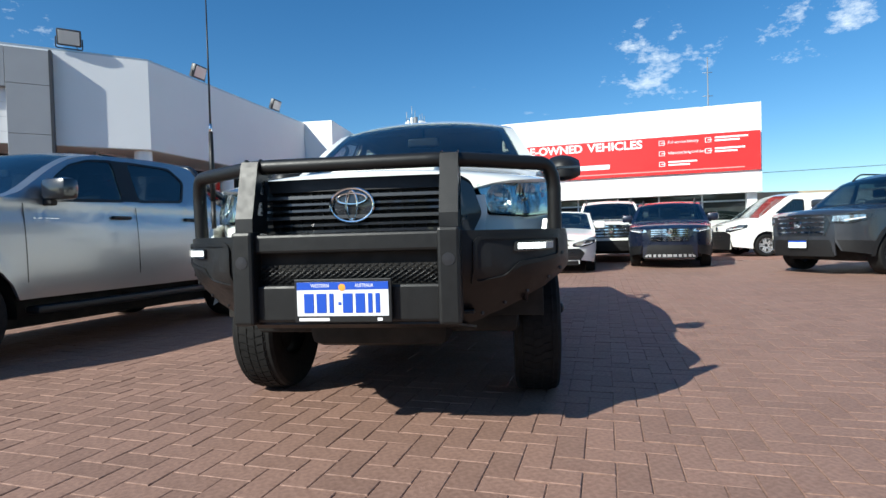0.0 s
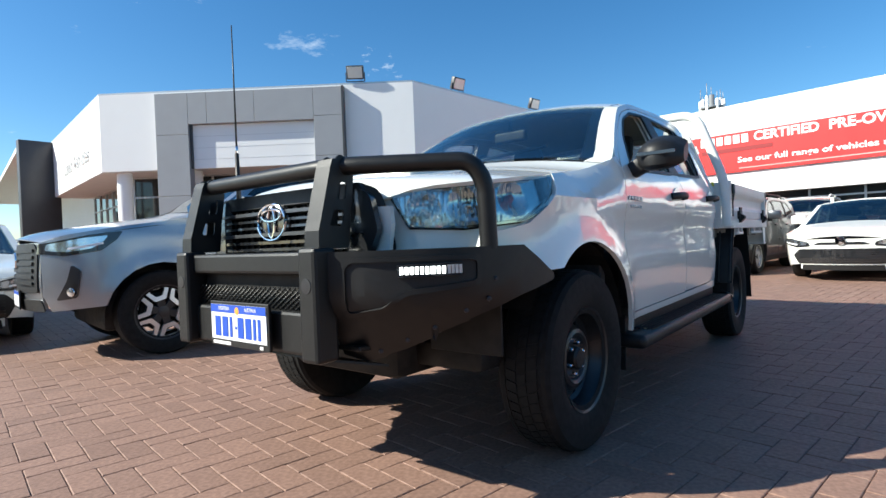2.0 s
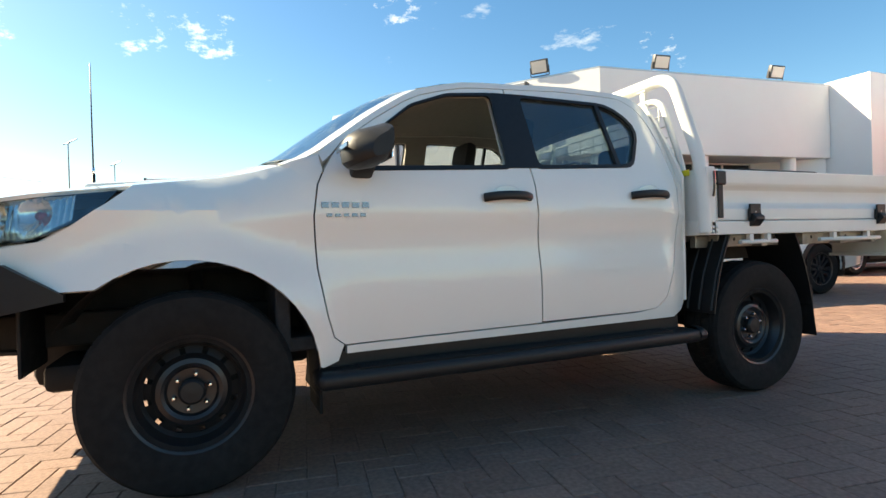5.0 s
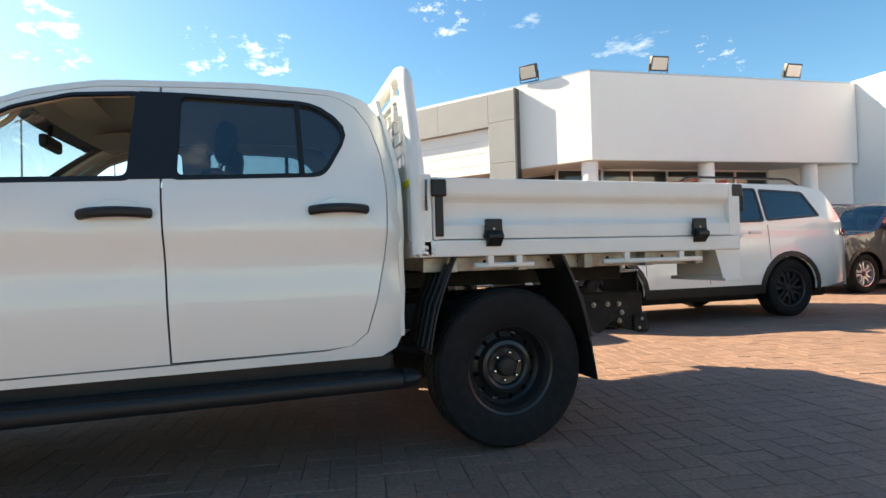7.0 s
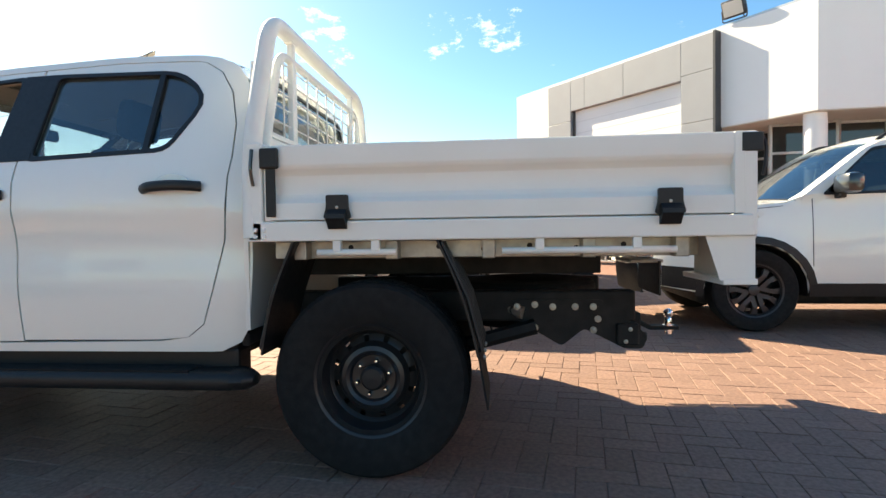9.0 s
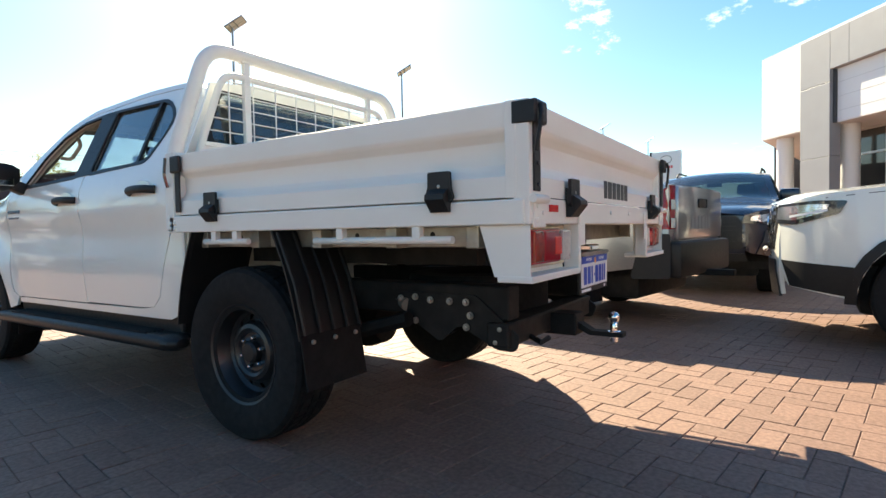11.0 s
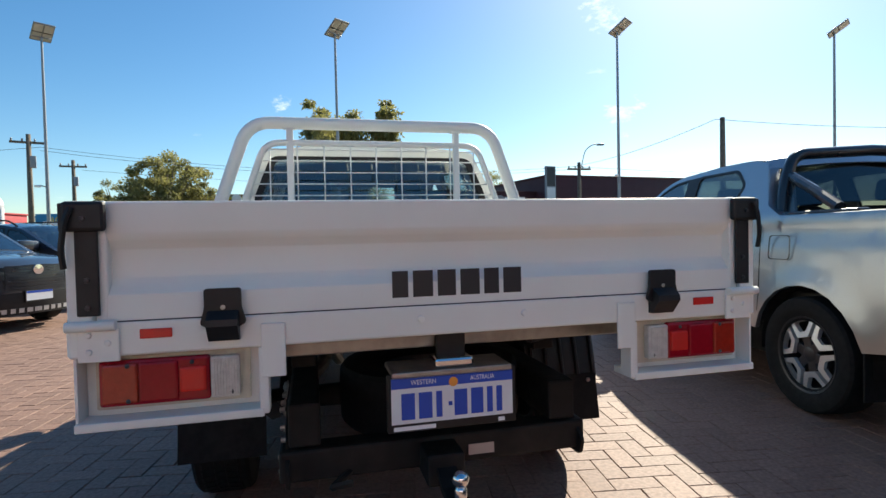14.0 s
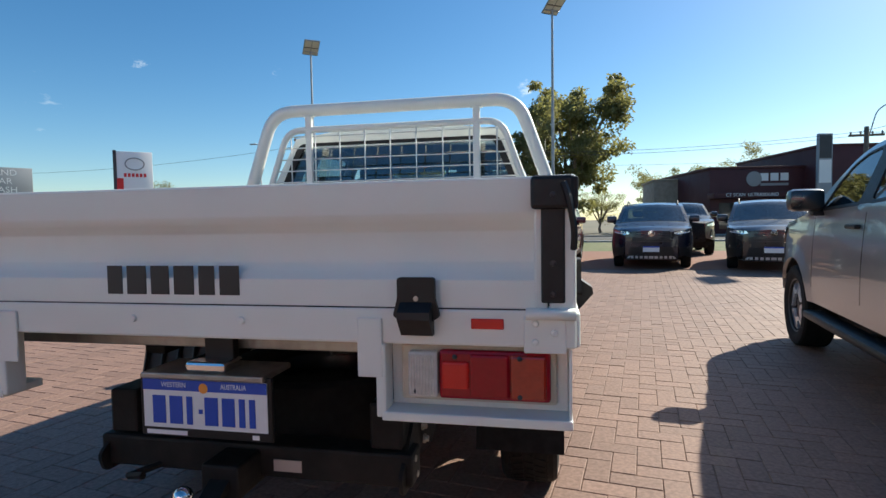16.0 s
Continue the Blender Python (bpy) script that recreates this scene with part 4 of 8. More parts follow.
        if s.get("step"):
            st = part("side_step", box(-0.09, 0.07, 0.55, wb - 0.62, -0.035, 0.03, 0.025, pose(sg * W, 0, 0.40)), PLASTIC, ob, "black side step board")
            part("step_stay", tube([(sg * 0.5, 1.6, 0.45), (sg * W, 1.6, 0.40)], 0.025, 6), CHASSIS, st)
        mir = part("mirror", box(-0.02, 0.24, -0.06, 0.09, -0.09, 0.09, 0.045, pose(sg * (fx(ym, zb + 0.06) + 0.03), ym, zb + 0.10) @ Matrix.Diagonal((sg, 1, 1, 1))), s.get("mirror_mat", paint), ob)
        part("mirror_arm", box(-0.03, 0.1, -0.03, 0.03, -0.13, -0.05, 0.015, pose(sg * (fx(ym, zb + 0.06)), ym, zb + 0.10) @ Matrix.Diagonal((sg, 1, 1, 1))), PLASTIC, mir)
        if s.get("rails"):
            ya, yb_ = s["rails"]
            part("roof_rail", tube(bend([(sg * (fx(ya, top(ya)) - 0.10), ya, top(ya) - 0.03), (sg * (fx(ya, top(ya)) - 0.10), ya + 0.2, top(ya + 0.2) + 0.05), (sg * (fx(yb_, top(yb_)) - 0.10), yb_ - 0.2, top(yb_ - 0.2) + 0.05), (sg * (fx(yb_, top(yb_)) - 0.10), yb_, top(yb_) - 0.03)], 0.1), 0.017, 8), s.get("rail_mat", PLASTIC), ob)

    # skins across the top: bonnet, windscreen, roof, rear
    def skin(u, w):
        ze = top(u) - s.get("drop", 0.05)
        xe = fx(u, ze)
        return (xe * w, u - 0.10 * (1 - w * w) * s.get("bow", 1.0) * (1 if u < wb * 0.5 else -0.3), ze + s.get("crown", 0.05) * (1 - w * w))

    bow = s.get("bow", 1.0)
    ca, cb, rc, rd = s["cuts"]
    for nm, a, b, mt, off in (("bonnet", y0, ca - 0.03, paint, 0), ("windscreen", ca, cb, CAR_SCREEN, 0), ("roof", cb + 0.005, rc - 0.005, s.get("roof_mat", paint), 0), ("rear_window", rc, rd, CAR_SIDE, 0), ("tail_deck", rd + 0.005, y1, paint, 0)):
        if b - a < 0.02 or (nm == "tail_deck" and s.get("ute")):
            continue
        edge = 0.91 if nm in ("windscreen", "rear_window") else 1.0
        part(nm, sheet(skin, lin(a, b, max(3, int((b - a) / 0.09) + 2)), lin(-edge, edge, 13), 0.012), mt, ob)
        if edge < 1:
            for sg in (-1, 1):
                part("pillar", sheet(skin, lin(a - 0.01, b + 0.01, 9), [sg * w for w in (0.905, 0.95, 1.0)], 0.02), paint, ob)
    if s.get("ute"):
        for sg in (-1, 1):
            part("bed_side", sheet(skin, lin(rd + 0.01, y1, 12), [sg * w for w in (0.90, 0.95, 1.0)], 0.03), PLASTIC if s.get("capped", 1) else paint, ob)
        part("bed_floor", box(-W + 0.14, W - 0.14, rd, y1 - 0.06, 0.72, 0.78, 0.01), PLASTIC, ob)
        part("bed_liner", box(-W + 0.10, W - 0.10, y1 - 0.09, y1 - 0.05, 0.75, top(y1) - 0.06, 0.01), PLASTIC, ob)
    part("wiper_cowl", sheet(skin, lin(ca - 0.03, ca, 3), lin(-1, 1, 9), 0.01), PLASTIC, ob)
    # nose and tail
    xf = fx(y0, 0.7)

    def nose(u, v):
        return (u, y0 - 0.10 * bow * (1 - (u / (xf + 0.02)) ** 2) + 0.06 * max(0, (v - 0.75)) + 0.12 * max(0, (zs + 0.2 - v)), v)
    zt = top(y0) - s.get("drop", 0.05)
    part("front_bumper", panel([(-xf, zs + 0.02), (xf, zs + 0.02), (xf, zt), (-xf, zt)], nose, 0.1, 0.03), paint, ob)
    fin = lambda u, v: tuple(Vector(nose(u, v)) + Vector((0, -0.012, 0)))
    for gp, mt, nm in s["face"]:
        part(nm, panel(rnd(gp, 0.03), fin, 0.1, 0.012), mt, ob)
    part("front_lip", panel([(-xf + 0.02, zs + 0.0), (xf - 0.02, zs + 0.0), (xf - 0.03, zs + 0.09), (-xf + 0.03, zs + 0.09)], fin, 0.1, 0.02), PLASTIC, ob)
    bars = s.get("bars")
    if bars:
        gx, za, zz, nb, mt = bars
        for i in range(nb):
            z = za + (zz - za) * i / max(1, nb - 1)
            part("grille_bar", panel([(-gx, z - 0.014), (gx, z - 0.014), (gx, z + 0.014), (-gx, z + 0.014)], lambda u, v: tuple(Vector(nose(u, v)) + Vector((0, -0.026, 0))), 0.12, 0.014), mt, ob)
    part("badge", lathe([(0, 0.075), (0.012, 0.07), (0.014, 0.0001)], 24, pose(0, nose(0, s["badge"])[1] - 0.022, s["badge"]) @ Matrix.Rotation(radians(-90), 4, "Z")), CHROME, ob, "plain chrome oval badge")
    for sg in (-1, 1):
        for hp in s["lamps"]:
            # the lamp wraps from the nose round to the wing
            def wrap(u, v):
                if u < xf:
                    p = nose(u, v)
                    return (sg * p[0], p[1] - 0.014, v)
                q = u - xf
                yy = y0 + 0.02 + q
                return (sg * (fx(yy, v) + 0.012), yy - 0.006, v)
            def wrap2(o):
                return lambda u, v: tuple(Vector(wrap(u, v)) + (Vector((0, -o, 0)) if u < xf else Vector((sg * o, -o * 0.4, 0))))
            lam = part("headlamp", panel(rnd(hp, 0.02), wrap, 0.06, 0.012), LAMP_DARK, ob, "clear headlamp with dark bezel")
            cu, cv = sum(p[0] for p in hp) / len(hp), sum(p[1] for p in hp) / len(hp)
            part("reflector", panel(rnd([(cu - 0.03 + (p[0] - cu) * 0.72, cv + (p[1] - cv) * 0.66) for p in hp], 0.015), wrap2(0.005), 0.06, 0.006), LAMP_CLEAR, lam)
            part("lamp_strip", panel([(cu - 0.10, cv - 0.045), (cu + 0.14, cv - 0.005), (cu + 0.14, cv + 0.012), (cu - 0.10, cv - 0.028)], wrap2(0.010), 0.06, 0.006), LETTER_WHITE, lam)
            for fg in s.get("fog", ()):
                fo_ = part("fog_pocket", panel(rnd(fg, 0.02), wrap, 0.06, 0.012), BLACK_PAINT, ob, "gloss black fog lamp surround")
                cu, cv = sum(p[0] for p in fg) / len(fg), min(p[1] for p in fg) + 0.07
                pf = Vector(wrap2(0.006)(cu, cv))
                part("fog_lamp", lathe([(0, 0.038), (0.006, 0.034), (0.008, 0.0001)], 16, Matrix.Translation(pf) @ Matrix.Rotation(radians(-90 + sg * 35), 4, "Z")), LAMP_CLEAR, fo_)
    xr = fx(y1, 0.8)
    part("rear_bumper", panel([(-xr, zs + 0.05), (xr, zs + 0.05), (xr, top(y1) - 0.04), (-xr, top(y1) - 0.04)], lambda u, v: (u, y1 + 0.05 * (1 - (u / xr) ** 2), v), 0.15, 0.03), paint, ob)
    for sg in (-1, 1):
        tl = s["tail"]

        def twrap(u, v):
            if u < 0:
                return (sg * (xr + u), y1 + 0.05 * (1 - ((xr + u) / xr) ** 2) + 0.012, v)
            return (sg * (fx(y1 - u, v) + 0.012), y1 - u, v)
        part("tail_lamp", panel(rnd(tl, 0.02), twrap, 0.08, 0.012), LAMP_RED, ob, "red tail lamp")
    part("chassis", box(-W + 0.22, W - 0.22, -0.45, y1 - 0.3, 0.24, 0.62, 0.05), CHASSIS, ob)
    part("cabin_floor", box(-W + 0.12, W - 0.12, s["cuts"][0] + 0.1, s["cuts"][3] - 0.1, 0.5, zb - 0.06, 0.05), INTERIOR, ob)
    # what shows of the cabin over the belt line
    yc0 = s["cuts"][0]
    part("dashboard", box(-W + 0.16, W - 0.16, yc0 + 0.05, yc0 + 0.5, zb - 0.2, zb + 0.01, 0.05), INTERIOR, ob)
    ysf = s["windows"][0][1][0] + 0.02
    rows = (ysf,) if len(s["windows"]) < 2 else (ysf, ysf + 0.86)
    for k_, yr in enumerate(rows):
        for sx in (-0.4, 0.4):
            seat = part("seat_back", box(-0.25, 0.25, -0.08, 0.08, -0.25, 0.13, 0.06, pose(sx, yr, zb, -14)), INTERIOR, ob)
            part("headrest", box(-0.13, 0.13, -0.05, 0.05, 0.17, 0.35, 0.045, pose(sx, yr, zb, -14)), INTERIOR, seat)
    part("wheel_rim", lathe([(0.014 * math.sin(a), 0.18 + 0.014 * math.cos(a)) for a in lin(0, 2 * math.pi, 7)], 20, pose(-0.37, yc0 + 0.56, zb - 0.03, 0, 0, 90) @ Matrix.Rotation(radians(25), 4, "Y")), INTERIOR, ob)
    part("rear_mirror", box(-0.11, 0.11, -0.02, 0.02, -0.035, 0.03, 0.012, pose(0, s["cuts"][1] - 0.12, top(s["cuts"][1]) - 0.16)), PLASTIC, ob)
    if s.get("plate", True):
        plate(ob, pose(0, nose(0, s.get("plate_z", 0.5))[1] - 0.03, s.get("plate_z", 0.5), 0, 0, 180))
    for sg in (-1, 1):
        for yc in (0, wb):
            steel_wheel(ob, sg * (W - 0.125), yc, R, R, s.get("tw", 0.235), sg, style=s.get("wheel", "alloy"), detail=False)
    return ob


def suv(paint, **k):
    s = dict(W=0.925, wb=2.69, fo=0.93, ro=0.98, R=0.36, zs=0.24, zb=1.12, paint=paint, clad=1, sill=1,
             top=[(-0.95, 0.93), (-0.7, 1.03), (0.35, 1.15), (1.15, 1.60), (1.6, 1.685), (2.8, 1.66), (3.25, 1.55), (3.55, 1.18), (3.68, 1.05)],
             windows=[[(0.62, 1.14), (1.42, 1.16), (1.42, 1.55), (1.18, 1.50)], [(1.50, 1.16), (2.33, 1.20), (2.33, 1.56), (1.50, 1.56)], [(2.40, 1.21), (2.95, 1.33), (2.72, 1.53), (2.40, 1.55)]],
             doors=(0.52, 1.46, 2.45), handles=(1.28, 2.22), mirror=0.72, cuts=(0.38, 1.22, 3.12, 3.5), rails=(1.35, 2.95),
             face=[([(-0.42, 0.66), (0.42, 0.66), (0.50, 0.86), (0.40, 0.93), (-0.40, 0.93), (-0.50, 0.86)], BLACK_PAINT, "grille"), ([(-0.52, 0.34), (0.52, 0.34), (0.48, 0.55), (-0.48, 0.55)], PLASTIC, "lower_grille"), ([(-0.56, 0.27), (0.56, 0.27), (0.50, 0.33), (-0.50, 0.33)], ALUMINIUM, "skid_plate")],
             bars=(0.40, 0.68, 0.90, 5, DARK_ALLOY), badge=0.87, lamps=[[(0.46, 0.84), (0.60, 0.82), (0.88, 0.90), (0.95, 0.96), (0.80, 0.96), (0.50, 0.92)]],
             tail=[(-0.30, 0.98), (0.0, 0.96), (0.28, 1.02), (0.22, 1.10), (0.0, 1.08), (-0.30, 1.06)], plate_z=0.50)
    s.update(k)
    return s


def big_suv(paint, **k):
    s = suv(paint, W=0.99, wb=2.85, fo=0.95, ro=1.22, R=0.395, zs=0.34, zb=1.28, gap=0.075,
            top=[(-0.97, 1.10), (-0.75, 1.19), (0.35, 1.28), (1.05, 1.80), (1.45, 1.92), (3.2, 1.90), (3.65, 1.83), (3.95, 1.36), (4.08, 1.10)],
            windows=[[(0.60, 1.30), (1.45, 1.31), (1.45, 1.76), (1.08, 1.72)], [(1.53, 1.31), (2.42, 1.33), (2.42, 1.78), (1.53, 1.78)], [(2.50, 1.34), (3.45, 1.40), (3.25, 1.74), (2.50, 1.77)]],
            doors=(0.50, 1.49, 2.5), handles=(1.30, 2.26), mirror=0.72, cuts=(0.36, 1.12, 3.5, 3.88), rails=(1.2, 3.4),
            face=[([(-0.50, 0.72), (0.50, 0.72), (0.56, 0.95), (0.50, 1.10), (-0.50, 1.10), (-0.56, 0.95)], BLACK_PAINT, "grille"), ([(-0.60, 0.42), (0.60, 0.42), (0.56, 0.64), (-0.56, 0.64)], PLASTIC, "lower_grille")],
            bars=(0.48, 0.78, 1.05, 4, CHROME), badge=0.93, lamps=[[(0.56, 0.94), (0.72, 0.92), (1.00, 1.0), (1.05, 1.09), (0.85, 1.10), (0.58, 1.08)]],
            tail=[(-0.30, 1.10), (0.0, 1.10), (0.22, 1.12), (0.18, 1.22), (0.0, 1.20), (-0.30, 1.20)], plate_z=0.56, wheel="dark", tw=0.265)
    s.update(k)
    return s


def sedan(paint, **k):
    s = suv(paint, W=0.92, wb=2.825, fo=0.97, ro=1.09, R=0.335, zs=0.19, zb=0.98, clad=0, sill=0, rails=None, drop=0.04,
            top=[(-0.99, 0.74), (-0.75, 0.82), (0.42, 0.99), (1.25, 1.40), (1.65, 1.445), (2.4, 1.42), (3.25, 1.13), (3.8, 1.08), (3.92, 0.98)],
            windows=[[(0.70, 1.0), (1.50, 1.01), (1.50, 1.34), (1.30, 1.31)], [(1.57, 1.01), (2.40, 1.03), (2.30, 1.32), (1.57, 1.35)], [(2.46, 1.04), (2.85, 1.07), (2.40, 1.29)]],
            doors=(0.56, 1.53, 2.5), handles=(1.35, 2.28), mirror=0.80, cuts=(0.44, 1.30, 2.42, 3.2),
            face=[([(-0.62, 0.30), (0.62, 0.30), (0.70, 0.45), (0.60, 0.55), (-0.60, 0.55), (-0.70, 0.45)], PLASTIC, "grille"), ([(-0.40, 0.62), (0.40, 0.62), (0.30, 0.66), (-0.30, 0.66)], BLACK_PAINT, "upper_grille")],
            bars=(0.60, 0.33, 0.53, 7, BLACK_PAINT), badge=0.68, lamps=[[(0.44, 0.60), (0.62, 0.58), (0.96, 0.67), (0.98, 0.73), (0.70, 0.73), (0.46, 0.66)]],
            tail=[(-0.3, 0.82), (0.0, 0.80), (0.25, 0.86), (0.2, 0.94), (0.0, 0.92), (-0.3, 0.92)], plate_z=0.42, plate=False, tw=0.22, crown=0.06)
    s.update(k)
    return s


def van(paint, **k):
    s = suv(paint, W=0.975, wb=3.21, fo=0.95, ro=1.10, R=0.345, zs=0.22, zb=1.12, clad=0, sill=1, rails=None, tumble=0.10,
            top=[(-0.97, 1.02), (-0.70, 1.10), (-0.15, 1.24), (0.75, 1.90), (1.1, 1.98), (4.0, 1.98), (4.2, 1.93), (4.26, 1.6), (4.31, 1.1)],
            windows=[[(0.15, 1.22), (1.15, 1.16), (1.15, 1.72), (0.85, 1.74)]],
            doors=(0.12, 1.22, 2.3), handles=(1.05, 1.45), mirror=0.20, cuts=(-0.16, 0.80, 4.22, 4.24),
            face=[([(-0.62, 0.26), (0.62, 0.26), (0.66, 0.70), (0.45, 0.80), (-0.45, 0.80), (-0.66, 0.70)], PLASTIC, "grille")],
            bars=(0.40, 0.55, 0.75, 3, BLACK_PAINT), badge=0.88, lamps=[[(0.46, 0.80), (0.62, 0.78), (0.98, 0.92), (1.0, 1.0), (0.80, 1.0), (0.48, 0.88)]],
            tail=[(-0.02, 0.9), (0.12, 0.9), (0.12, 1.4), (-0.02, 1.4)], plate_z=0.42, crown=0.04)
    s.update(k)
    return s


def dual_cab(paint, **k):
    s = suv(paint, W=0.925, wb=3.085, fo=0.86, ro=1.25, R=0.385, zs=0.46, zb=1.255, clad=0, sill=0, gap=0.085, drop=0.04, rails=None, tumble=0.37, step=1,
            top=[(-0.88, 1.07), (-0.75, 1.135), (-0.3, 1.21), (0.25, 1.28), (0.50, 1.35), (0.82, 1.58), (1.05, 1.71), (1.32, 1.77), (1.94, 1.80), (2.34, 1.795), (2.53, 1.775), (2.60, 1.66), (2.69, 1.36), (2.78, 1.345), (4.22, 1.345), (4.33, 1.31)],
            windows=[[(0.71, 1.278), (1.47, 1.306), (1.478, 1.69), (1.22, 1.665), (1.02, 1.60), (0.86, 1.485)], [(1.64, 1.312), (2.215, 1.338), (2.335, 1.56), (2.185, 1.69), (1.638, 1.694)]],
            pillars=[[(1.46, 1.300), (1.65, 1.306), (1.65, 1.70), (1.47, 1.695)]], fog=[[(0.66, 0.55), (0.79, 0.57), (0.82, 0.80), (0.76, 0.85), (0.73, 0.72)]],
            doors=(0.53, 1.60, 2.53, 2.66), handles=(1.42, 2.32), mirror=0.72, cuts=(0.40, 1.12, 2.57, 2.70), ute=1, rear_in=0.03,
            face=[([(-0.56, 0.62), (0.56, 0.62), (0.56, 0.95), (0.50, 1.04), (-0.50, 1.04), (-0.56, 0.95)], PLASTIC, "grille"), ([(-0.62, 0.46), (0.62, 0.46), (0.58, 0.56), (-0.58, 0.56)], PLASTIC, "lower_grille")],
            bars=(0.50, 0.70, 0.98, 6, PLASTIC), badge=0.90, lamps=[[(0.55, 0.95), (0.72, 0.925), (0.96, 0.96), (1.08, 1.05), (1.13, 1.125), (0.90, 1.10), (0.57, 1.03)]],
            tail=[(-0.12, 0.90), (0.0, 0.90), (0.24, 0.90), (0.285, 0.935), (0.28, 0.975), (0.15, 1.13), (0.03, 1.262), (0.0, 1.29), (-0.12, 1.29)], plate_z=0.56, wheel="two", handle_mat=PLASTIC, tw=0.265)
    s.update(k)
    return s


silver = make_car("pickup", "silver dual-cab pickup with alloy wheels and sports bar", pose(-4.08, 0.21, 0, 0, 0, -8.4), dual_cab(SILVER_PAINT, ro=1.14, rear_in=0.15, fine=0.06, chin=0.0, cat="pickup truck", mirror_mat=BLACK_PAINT, capped=0), "")
# sports bar and tail trim of the silver pickup
for sg in (-1, 1):
    sb = part("sports_bar", tube(bend([(sg * 0.80, 2.74, 1.31), (sg * 0.75, 2.70, 1.52), (sg * 0.645, 2.66, 1.755), (0, 2.645, 1.785)], 0.10, 6), 0.042, 12), BLACK_PAINT, silver, "black sports bar close behind the cab")
    part("bar_leg", tube(bend([(sg * 0.70, 2.69, 1.60), (sg * 0.75, 2.98, 1.47), (sg * 0.795, 3.24, 1.34)], 0.2), 0.036, 10), BLACK_PAINT, sb)
    part("bar_foot", box(sg * 0.80 - 0.045, sg * 0.80 + 0.045, 2.66, 3.42, 1.305, 1.33, 0.01), BLACK_PAINT, sb)
    part("bar_web", panel([(2.72, 1.33), (2.86, 1.33), (2.74, 1.58), (2.70, 1.58)], lambda u, v: (sg * (0.80 - 0.3 * (v - 1.31)), u, v), 0, 0.02), BLACK_PAINT, sb)
    # split red and clear tail lamp with its dark corner step
    part("lamp_stripe", panel([(0.02, 0.98), (0.20, 0.99), (0.16, 1.03), (0.02, 1.03)], lambda u, v: (sg * 0.905, 4.17 - u, v), 0, 0.006), LAMP_WHITE, silver)
    for z_ in (0.955, 1.12):
        part("clear_lens", box(sg * 0.745 - 0.045, sg * 0.745 + 0.045, 4.245, 4.258, z_ - 0.045, z_ + 0.045, 0.006), LAMP_WHITE, silver)
    part("corner_step", panel(rnd([(3.93, 0.46), (4.25, 0.46), (4.25, 0.86), (4.03, 0.86)], 0.03), lambda u, v: (sg * (0.936 - 0.45 * max(0.0, u - 3.98)), u, v), 0, 0.02), PLASTIC, silver)
    part("rear_flap", box(sg * 0.78 - 0.13, sg * 0.78 + 0.13, 3.52, 3.535, 0.20, 0.60, 0.004), RUBBER, silver)
part("tonneau", box(-0.70, 0.70, 2.80, 4.18, 1.27, 1.29, 0.006), PLASTIC, silver, "black soft load cover")
part("tailgate", box(-0.69, 0.69, -0.02, 0.03, 0.80, 1.29, 0.02, pose(0, 4.25, 0)), SILVER_PAINT, silver)
x = 0.33
for w_ in (0.085, 0.10, 0.095, 0.10, 0.085, 0.095):
    part("name_block", box(x - w_ + 0.015, x, 4.281, 4.285, 0.90, 1.02, 0.001), mat("silver_block", (0.30, 0.31, 0.32), 0.4, metal=0.5) if x > 0.32 else bpy.data.materials["silver_block"], silver)
    x -= w_ + 0.012
for k in range(5):
    part("badge_bar", box(0.90, 0.905, 0.60 + k * 0.045, 0.635 + k * 0.045, 1.10, 1.128, 0.001), CHROME, silver)
ring = rnd([(2.76, 1.00), (2.97, 1.00), (2.98, 1.17), (2.78, 1.17)], 0.03)
ring2 = rnd([(2.766, 1.006), (2.964, 1.006), (2.974, 1.164), (2.786, 1.164)], 0.03)
part("fuel_flap_line", panel(ring, lambda u, v: (0.929, u, v), 0, 0.004, (ring2,)), BLACK_PAINT, silver)
part("gate_handle", box(-0.13, 0.13, 4.275, 4.29, 1.10, 1.19, 0.02), PLASTIC, silver)
part("rear_step", box(-0.80, 0.80, 4.16, 4.34, 0.46, 0.79, 0.04), PLASTIC, silver, "black rear step bumper")
part("tow_bar", box(-0.05, 0.05, 4.2, 4.58, 0.44, 0.50, 0.01), CHASSIS, silver)
make_car("sedan", "white sedan with black lower grille, parked", pose(1.6, 9.95, 0, 0, 0, -8.3), sedan(WHITE_PAINT))
make_car("suv", "dark navy compact SUV with chrome mesh grille", pose(4.47, 10.98, 0, 0, 0, -14.9), suv(NAVY_PAINT, bars=(0.40, 0.66, 0.90, 6, CHROME), plate=False))
make_car("suv", "graphite compact SUV parked beside the white sedan", pose(-0.87, 10.69, 0, 0, 0, -6.7), suv(GREY_PAINT))
make_car("large_suv", "white large SUV parked behind the sedan", pose(3.55, 14.0, 0, 0, 0, -8), big_suv(WHITE_PAINT, plate=False))
make_car("work_ute", "white utility with roof rack behind the sedan", pose(0.2, 15.2, 0, 0, 0, -5), dual_cab(WHITE_PAINT, cat="pickup truck", wheel="alloy", rails=(1.3, 2.5), rail_mat=WHITE_PAINT, plate=False))
make_car("van", "white delivery van with black lower bumper", pose(8.27, 15.72, 0, 0, 0, -84.6), van(WHITE_PAINT, plate=False))
make_car("van", "white delivery van parked nose out", pose(8.3, 18.5, 0, 0, 0, -10), van(WHITE_PAINT, plate=False))
make_car("large_suv", "dark graphite large SUV with chrome grille", pose(6.9, 8.22, 0, 0, 0, -67.3), big_suv(GREY_PAINT))
